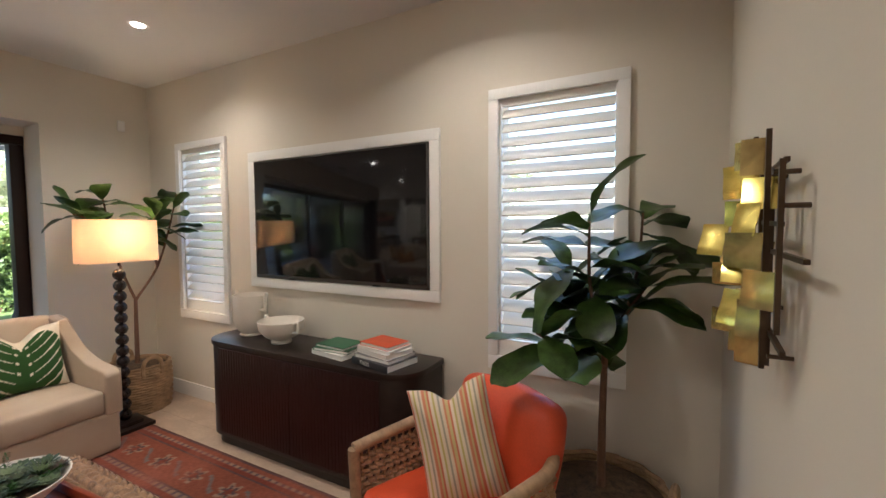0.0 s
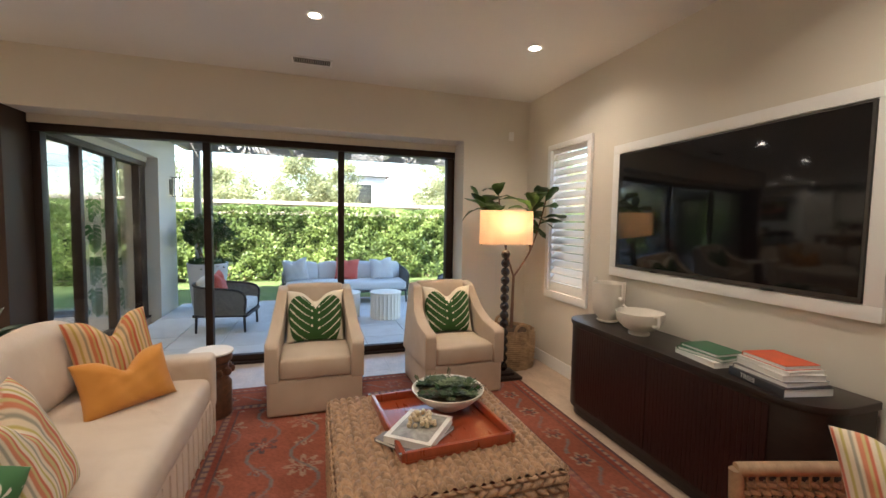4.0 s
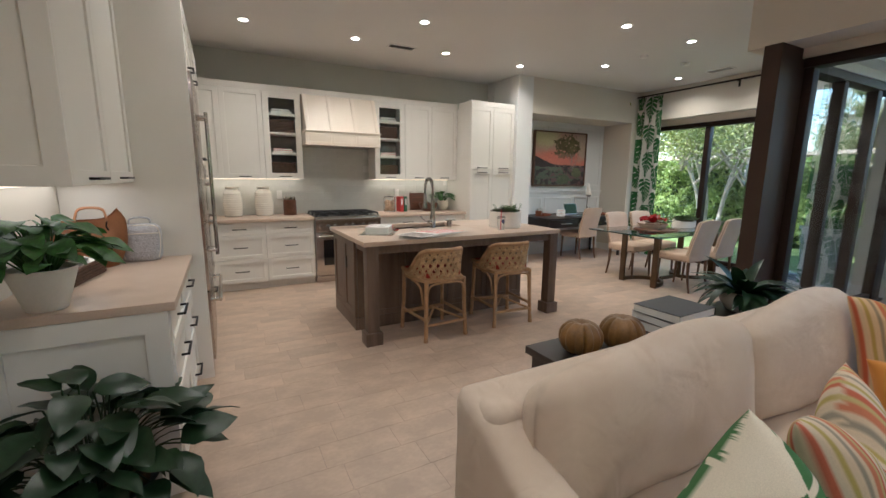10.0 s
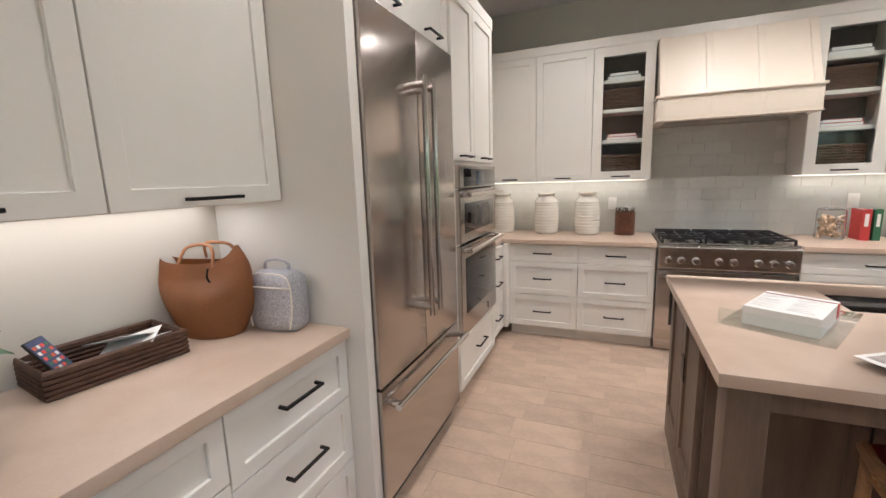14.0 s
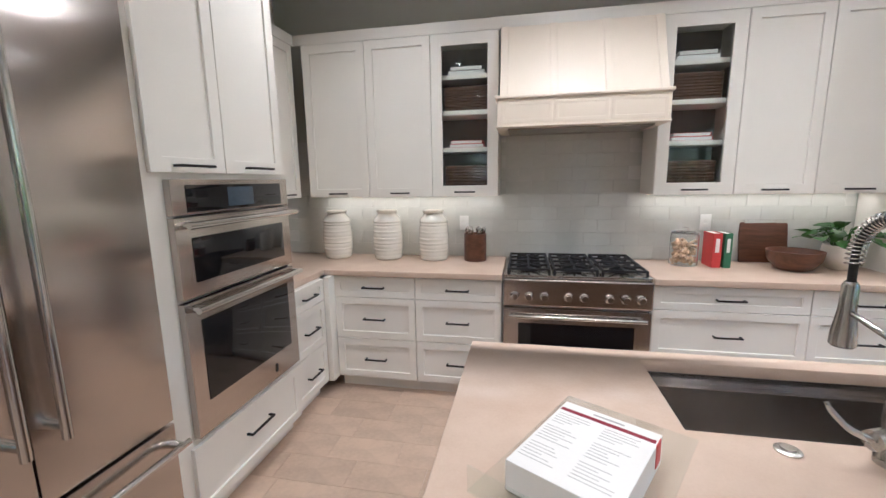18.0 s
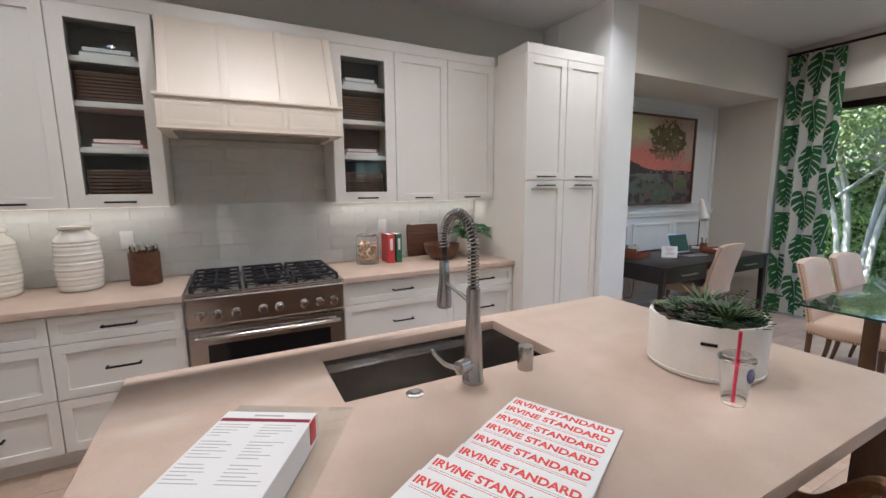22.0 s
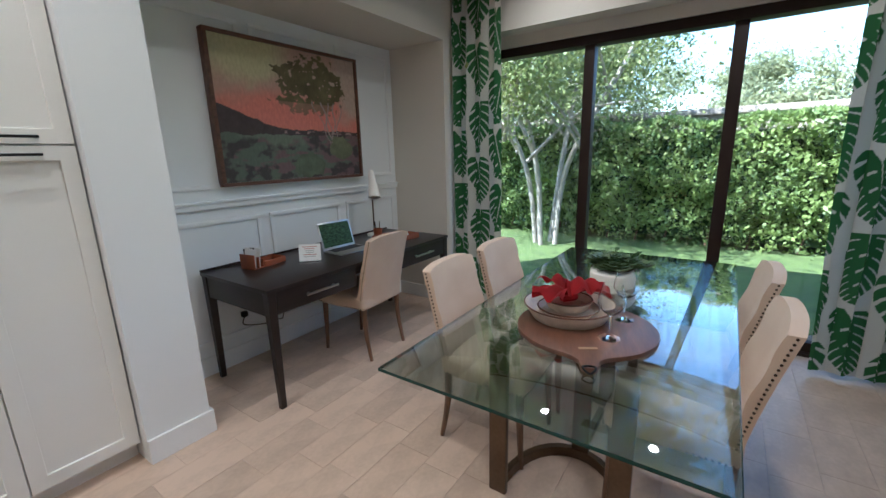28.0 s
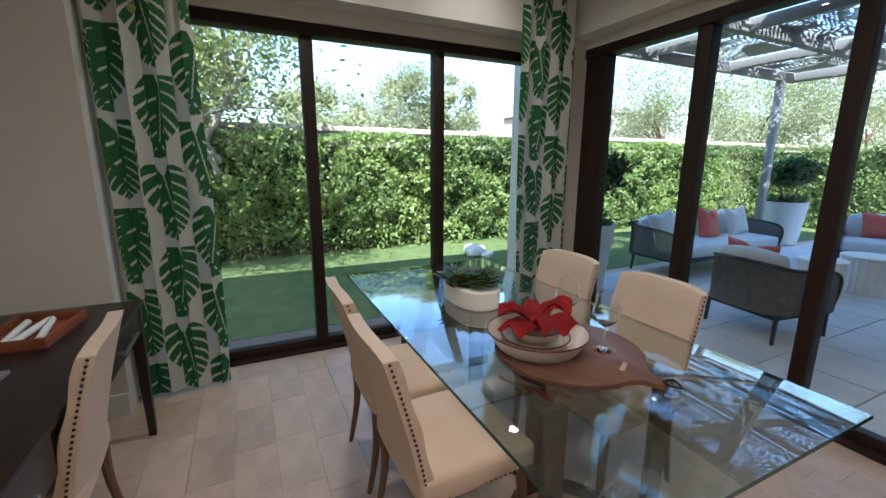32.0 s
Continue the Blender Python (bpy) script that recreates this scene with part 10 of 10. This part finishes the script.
# fern on the sofa table
fn = thing("fern_pot", -3.52, -2.27, 0.6155, 0, "white bowl with a dark arching strap-leaved plant", "potted plant", "potted green plants")
part("pot", round_pot(0.13, 0.13), MATTEWHITE, fn, "white rounded pot")
part("soil", moved(lathe([(0.11, 0), (0.001, 0.012)], 20, False), pose(0, 0, 0.10)), MOSS, fn)
bl = [mesh_of("leaf", blade(1.0, 0.22, 8, d), DARKLEAF) for d in (1.3, 1.7, 1.0)]
for i in range(64):
    a = 2.4 * i
    o = part("leaf", random.choice(bl), None, fn)
    s = random.uniform(0.22, 0.35)
    o.matrix_basis = Matrix.LocRotScale((0.04 * math.cos(a), 0.04 * math.sin(a), 0.11), Euler((random.uniform(-0.3, 0.3), -random.uniform(0.2, 1.3), a)), (s, s, s))

# the island's things
pl = succulent_bowl("succulent_planter", pose(-3.34, -4.60, CTR), lathe([(0.165, 0), (0.172, 0.004), (0.175, 0.17), (0.172, 0.178), (0.163, 0.178), (0.16, 0.13), (0.001, 0.12)], 48, True), MATTEWHITE, 0.15, 0.15, "round white ceramic planter full of mixed succulents", 15, 0.03)
part("rim_groove", tubes([[(0.1745 * math.cos(a), 0.1745 * math.sin(a), 0.015) for a in [2 * math.pi * i / 48 for i in range(48)]]], 0.003, 6, True), CERAMIC, pl)
hd_ = part("side_grip", bbox(-0.022, 0.022, -0.006, 0.0, -0.005, 0.005, 0.002), BLACK, pl, "small black grip")
hd_.matrix_basis = pose(0.148, 0.095, 0.125, 0, 0, 122)
cu = thing("plastic_cup", -3.14, -4.40, CTR, 0, "clear plastic cup with a lid and a red straw", "cup")
part("cup", lathe([(0.028, 0), (0.030, 0.003), (0.043, 0.125), (0.0445, 0.13), (0.0425, 0.13), (0.0285, 0.005), (0.001, 0.004)], 28, True), GLASSCLEAR, cu)
part("lid", moved(lathe([(0.0455, 0), (0.0455, 0.006), (0.038, 0.01), (0.036, 0.014), (0.001, 0.014)], 28, True), pose(0, 0, 0.1302)), GLASSCLEAR, cu)
part("straw", tubes([[(0.0, 0.0, 0.008), (0.004, 0.004, 0.21)]], 0.0048, 8), surf("red_straw", (0.62, 0.02, 0.06), 0.4), cu, "red straw")
part("sticker", moved(lathe([(0.02, 0), (0.02, 0.0006), (0.001, 0.0006)], 20, True), pose(0.0, 0.036, 0.095, -84)), surf("navy_label", (0.04, 0.05, 0.16), 0.6), cu, "round navy label")


def text_mesh(body, size, material, extrude=0.0003):
    cv = bpy.data.curves.new("lettering", "FONT")
    cv.body, cv.size, cv.align_x, cv.align_y, cv.extrude, cv.offset = body, size, "CENTER", "CENTER", extrude, size * 0.032
    tmp_ = bpy.data.objects.new("lettering", cv)
    scene.collection.objects.link(tmp_)
    me = bpy.data.meshes.new_from_object(tmp_.evaluated_get(bpy.context.evaluated_depsgraph_get()))
    bpy.data.objects.remove(tmp_)
    me.materials.clear()
    me.materials.append(material)
    return me


# fanned stack of magazines
mast = text_mesh("IRVINE STANDARD", 0.0315, REDPRINT)
mag = thing("magazine", 0, 0, 0, 0, "white magazine with a red headline, fanned in a stack", "magazine", "fanned magazines")
part("page_block", bbox(-0.146, 0.146, -0.33, 0.0, 0.0, 0.0022, 0.0006, 1), PAPER, mag)
h1 = part("headline", mast, None, mag, "red headline lettering")
h1.matrix_basis = pose(-0.004, -0.025, 0.0024)
part("rule", bbox(-0.136, 0.128, -0.0445, -0.0435, 0.0022, 0.0026, 0), INK, mag)
part("cover_picture", bbox(-0.13, 0.13, -0.31, -0.10, 0.0022, 0.0025, 0), surf("grey_news_picture", (0.34, 0.30, 0.28), 0.7, var=0.6, scale=16, fine=70), mag, "greyish news picture")
part("red_rule", bbox(-0.136, 0.128, -0.0505, -0.0495, 0.0022, 0.0026, 0), REDPRINT, mag)
mag_place = []
for i in range(8):
    w = (0, 0.045, 0.10, 0.155, 0.215, 0.28, 0.345, 0.41)[i]
    m = pose(-2.693 + 0.885 * w + (0.012 if i > 5 else 0), -4.58 + 0.465 * w - (0.02 if i > 5 else 0), CTR + 0.0005 + 0.0026 * i, 0, 0, 117 + 0.5 * i)
    mag_place.append(m)
mag.matrix_basis = mag_place[0]
for m in mag_place[1:]:
    copy_thing(mag, m)
bn = thing("document_stand", -1.92, -4.70, CTR, 150, "thick stack of printed sheets on a clear acrylic stand", "papers")
part("acrylic_plate", bbox(-0.165, 0.155, -0.19, 0.285, 0.0, 0.005, 0.001), PANE, bn, "clear acrylic plate")
part("acrylic_foot", bbox(-0.165, 0.155, -0.19, -0.185, 0.005, 0.06, 0.001), PANE, bn)
st_ = part("paper_block", bbox(-0.108, 0.108, -0.14, 0.14, 0.0055, 0.072, 0.001, 1), PAPER, bn)
part("header_band", bbox(-0.104, 0.104, 0.098, 0.11, 0.0721, 0.0726, 0), surf("maroon_ink", (0.22, 0.015, 0.03), 0.7), st_)
part("title_bar", bbox(-0.035, 0.035, 0.12, 0.126, 0.0721, 0.0725, 0), INK, st_)
rb = random.Random(6)
for cx in (-0.055, 0.05):
    for i in range(20):
        w = rb.uniform(0.03, 0.085)
        if i % 7 == 5:
            continue
        part("text_bar", bbox(cx - 0.045, cx - 0.045 + w, 0.084 - i * 0.0105, 0.0856 - i * 0.0105, 0.0721, 0.0724, 0), INK, st_)
part("tab_clip", bbox(0.107, 0.1095, 0.09, 0.125, 0.02, 0.0728, 0.001), BOOKS["red"], st_)

# things on the side worktop
TAN = surf("tan_leather", (0.42, 0.185, 0.075), 0.5, var=0.15, scale=6, fine=120, bump=0.12)


def tote():
    ob = thing("leather_tote_bag", 0.095, -3.97, CTR, 12, "slouching tan leather tote bag", "bag")
    bm = bmesh.new()
    n, k = 48, 18
    rings = []
    for j in range(k + 1):
        t = j / k
        ring = []
        for i in range(n):
            a = 2 * math.pi * i / n
            rx, ry = 0.145 + 0.04 * math.sin(t * 2.6) - 0.03 * (1 - t) ** 3, 0.085 + 0.03 * math.sin(t * 2.6) - 0.045 * t ** 4
            top = 0.275 + 0.065 * max(0, -math.cos(a)) ** 4 + 0.03 * max(0, math.cos(a)) ** 5
            z = 0.0 + top * t
            q = 1 + 0.05 * noise.noise((math.cos(a) * 1.5, math.sin(a) * 1.5, t * 3)) * 2 * t
            fold = 0.035 * math.exp(-((t - 0.8) / 0.16) ** 2) * max(0, math.sin(a))
            ring.append(bm.verts.new((rx * math.cos(a) * q + 0.03 * t * t, (ry - fold) * math.sin(a) * q, z)))
        rings.append(ring)
    for a_, b_ in zip(rings, rings[1:]):
        for i in range(n):
            bm.faces.new((a_[i], a_[(i + 1) % n], b_[(i + 1) % n], b_[i]))
    bm.faces.new(rings[0][::-1])
    bmesh.ops.solidify(bm, geom=bm.faces, thickness=0.004)
    part("body", bm, TAN, ob)
    for s in (1, -1):
        part("strap", tubes([curve_pts([(-0.08, 0.07 * s, 0.27), (-0.07, 0.05 * s, 0.33), (-0.02, 0.03 * s, 0.345), (0.04, 0.045 * s, 0.335), (0.06, 0.07 * s, 0.28)], 5)], 0.006, 6), TAN, ob)
        part("strap_tie", tubes([curve_pts([(-0.08, 0.094 * s, 0.27), (-0.075, 0.098 * s, 0.24), (-0.085, 0.098 * s, 0.22)], 4)], 0.004, 5), BLACK, ob)
    return ob


tote()
GLITTER = surf("silver_glitter_cloth", (0.50, 0.50, 0.53), 0.35, metal=0.5, var=0.6, scale=220, fine=600, bump=0.5)
lb = thing("lunch_bag", -0.125, -4.09, CTR, 184, "small silver glitter lunch bag with a zip and handle", "bag")
c = cushion_block(0.21, 0.11, 0.225, 0.012, 0.035)
bmesh.ops.translate(c, vec=(-0.105, -0.055, 0), verts=c.verts)
part("body", c, GLITTER, lb)
part("zip", tubes([curve_pts([(-0.10, -0.06, 0.175), (0.0, -0.068, 0.176), (0.10, -0.06, 0.175)], 5)], 0.004, 6), MATTEWHITE, lb, "white zip")
part("piping", tubes([curve_pts([(-0.085, -0.062, 0.02), (-0.10, -0.06, 0.1), (-0.09, -0.06, 0.21), (0.0, -0.06, 0.228), (0.09, -0.06, 0.21), (0.10, -0.06, 0.1), (0.085, -0.062, 0.02)], 5)], 0.003, 6), MATTEWHITE, lb)
part("handle", tubes([curve_pts([(-0.055, 0, 0.225), (-0.05, 0, 0.26), (0, 0, 0.272), (0.05, 0, 0.26), (0.055, 0, 0.225)], 5)], 0.006, 8), GLITTER, lb)
woven_box("letter_basket", 0.22, 0.36, 0.075, pose(0.145, -3.63, CTR, 0, 0, -8), BASKETDK, "low dark woven basket with envelopes and a phone", "basket", 5)
for i, (x, y, a, b) in enumerate(((0.13, -3.72, 24, 8), (0.11, -3.68, 40, -10), (0.13, -3.66, 10, 14))):
    solo("envelope", bbox(-0.08, 0.08, -0.055, 0.055, 0, 0.002, 0), PAPER, pose(x, y, CTR + 0.055 + 0.014 * i, b, 14, a), "white envelope lying in the basket", "envelope", "envelopes in the basket")
ph = thing("smartphone", 0.04, -3.42, CTR + 0.035, 0, "black smartphone with app icons leaning in the basket", "phone")
ph.matrix_basis = pose(0.10, -3.52, CTR + 0.03, 55, 0, -55)
part("body", bbox(-0.036, 0.036, 0.0, 0.147, -0.008, 0.0, 0.003), STEELDK, ph)
part("screen", bbox(-0.033, 0.033, 0.004, 0.143, 0.0002, 0.001, 0), surf("dim_phone_screen", (0.10, 0.12, 0.22), 0.1, var=0.3), ph, "blue screen")
for i in range(4):
    for j in range(6):
        part("app_icon", bbox(-0.028 + i * 0.0148, -0.017 + i * 0.0148, 0.02 + j * 0.019, 0.031 + j * 0.019, 0.0011, 0.0014, 0), (PAPER, REDPRINT, BOOKS["green"], BOOKS["orange"])[(i * 5 + j * 3) % 4], ph)

# ---- floor tiles ----
LEN, WID, J = 0.4, 0.2, 0.0012
plank = mesh_of("floor_tile", bbox(-LEN / 2 + J / 2, LEN / 2 - J / 2, -WID / 2 + J / 2, WID / 2 - J / 2, -0.006, 0.0, 0.0007, 1), TILE)
floor_ob = bpy.data.objects["floor"]
rest = []
near = 0
for j in range(48):
    y = SOUTH + 0.1 + j * WID
    off = random.Random(j).random() * LEN
    for i in range(24):
        x = EAST + off - 0.3 - i * LEN
        a, b = max(x - LEN / 2, -8.15), min(x + LEN / 2, EAST)
        if y > -2.75:
            a = max(a, -5.09)
        if b - a < 0.03 or y > NORTH:
            continue
        inside = b - a > LEN - 0.001
        walked = (y < -2.4 and -7.8 < x < -0.3 and not (-3.6 < x < -1.7 and -5.4 < y < -4.6)) or (y < -1.0 and x > -1.5)
        if inside and walked and near < 300:
            o = part("floor_tile", plank, None, floor_ob)
            o.matrix_basis = pose(x, y, random.uniform(-0.0004, 0.0004))
            near += 1
        else:
            rest.append((a, b, y))
verts, faces = [], []
for a, b, y in rest:
    k = len(verts)
    z = random.uniform(-0.0004, 0.0)
    a, b, c, d = a + J / 2, b - J / 2, y - WID / 2 + J / 2, y + WID / 2 - J / 2
    verts += [(a, c, z), (b, c, z), (b, d, z), (a, d, z), (a, c, -0.006), (b, c, -0.006), (b, d, -0.006), (a, d, -0.006)]
    faces += [(k, k + 1, k + 2, k + 3), (k, k + 4, k + 5, k + 1), (k + 1, k + 5, k + 6, k + 2), (k + 2, k + 6, k + 7, k + 3), (k + 3, k + 7, k + 4, k)]
me = bpy.data.meshes.new("more_floor_tiles")
me.from_pydata(verts, [], faces)
me.materials.append(TILE)
tagged(part("more_floor_tiles", me, None, floor_ob), kind="stuff")
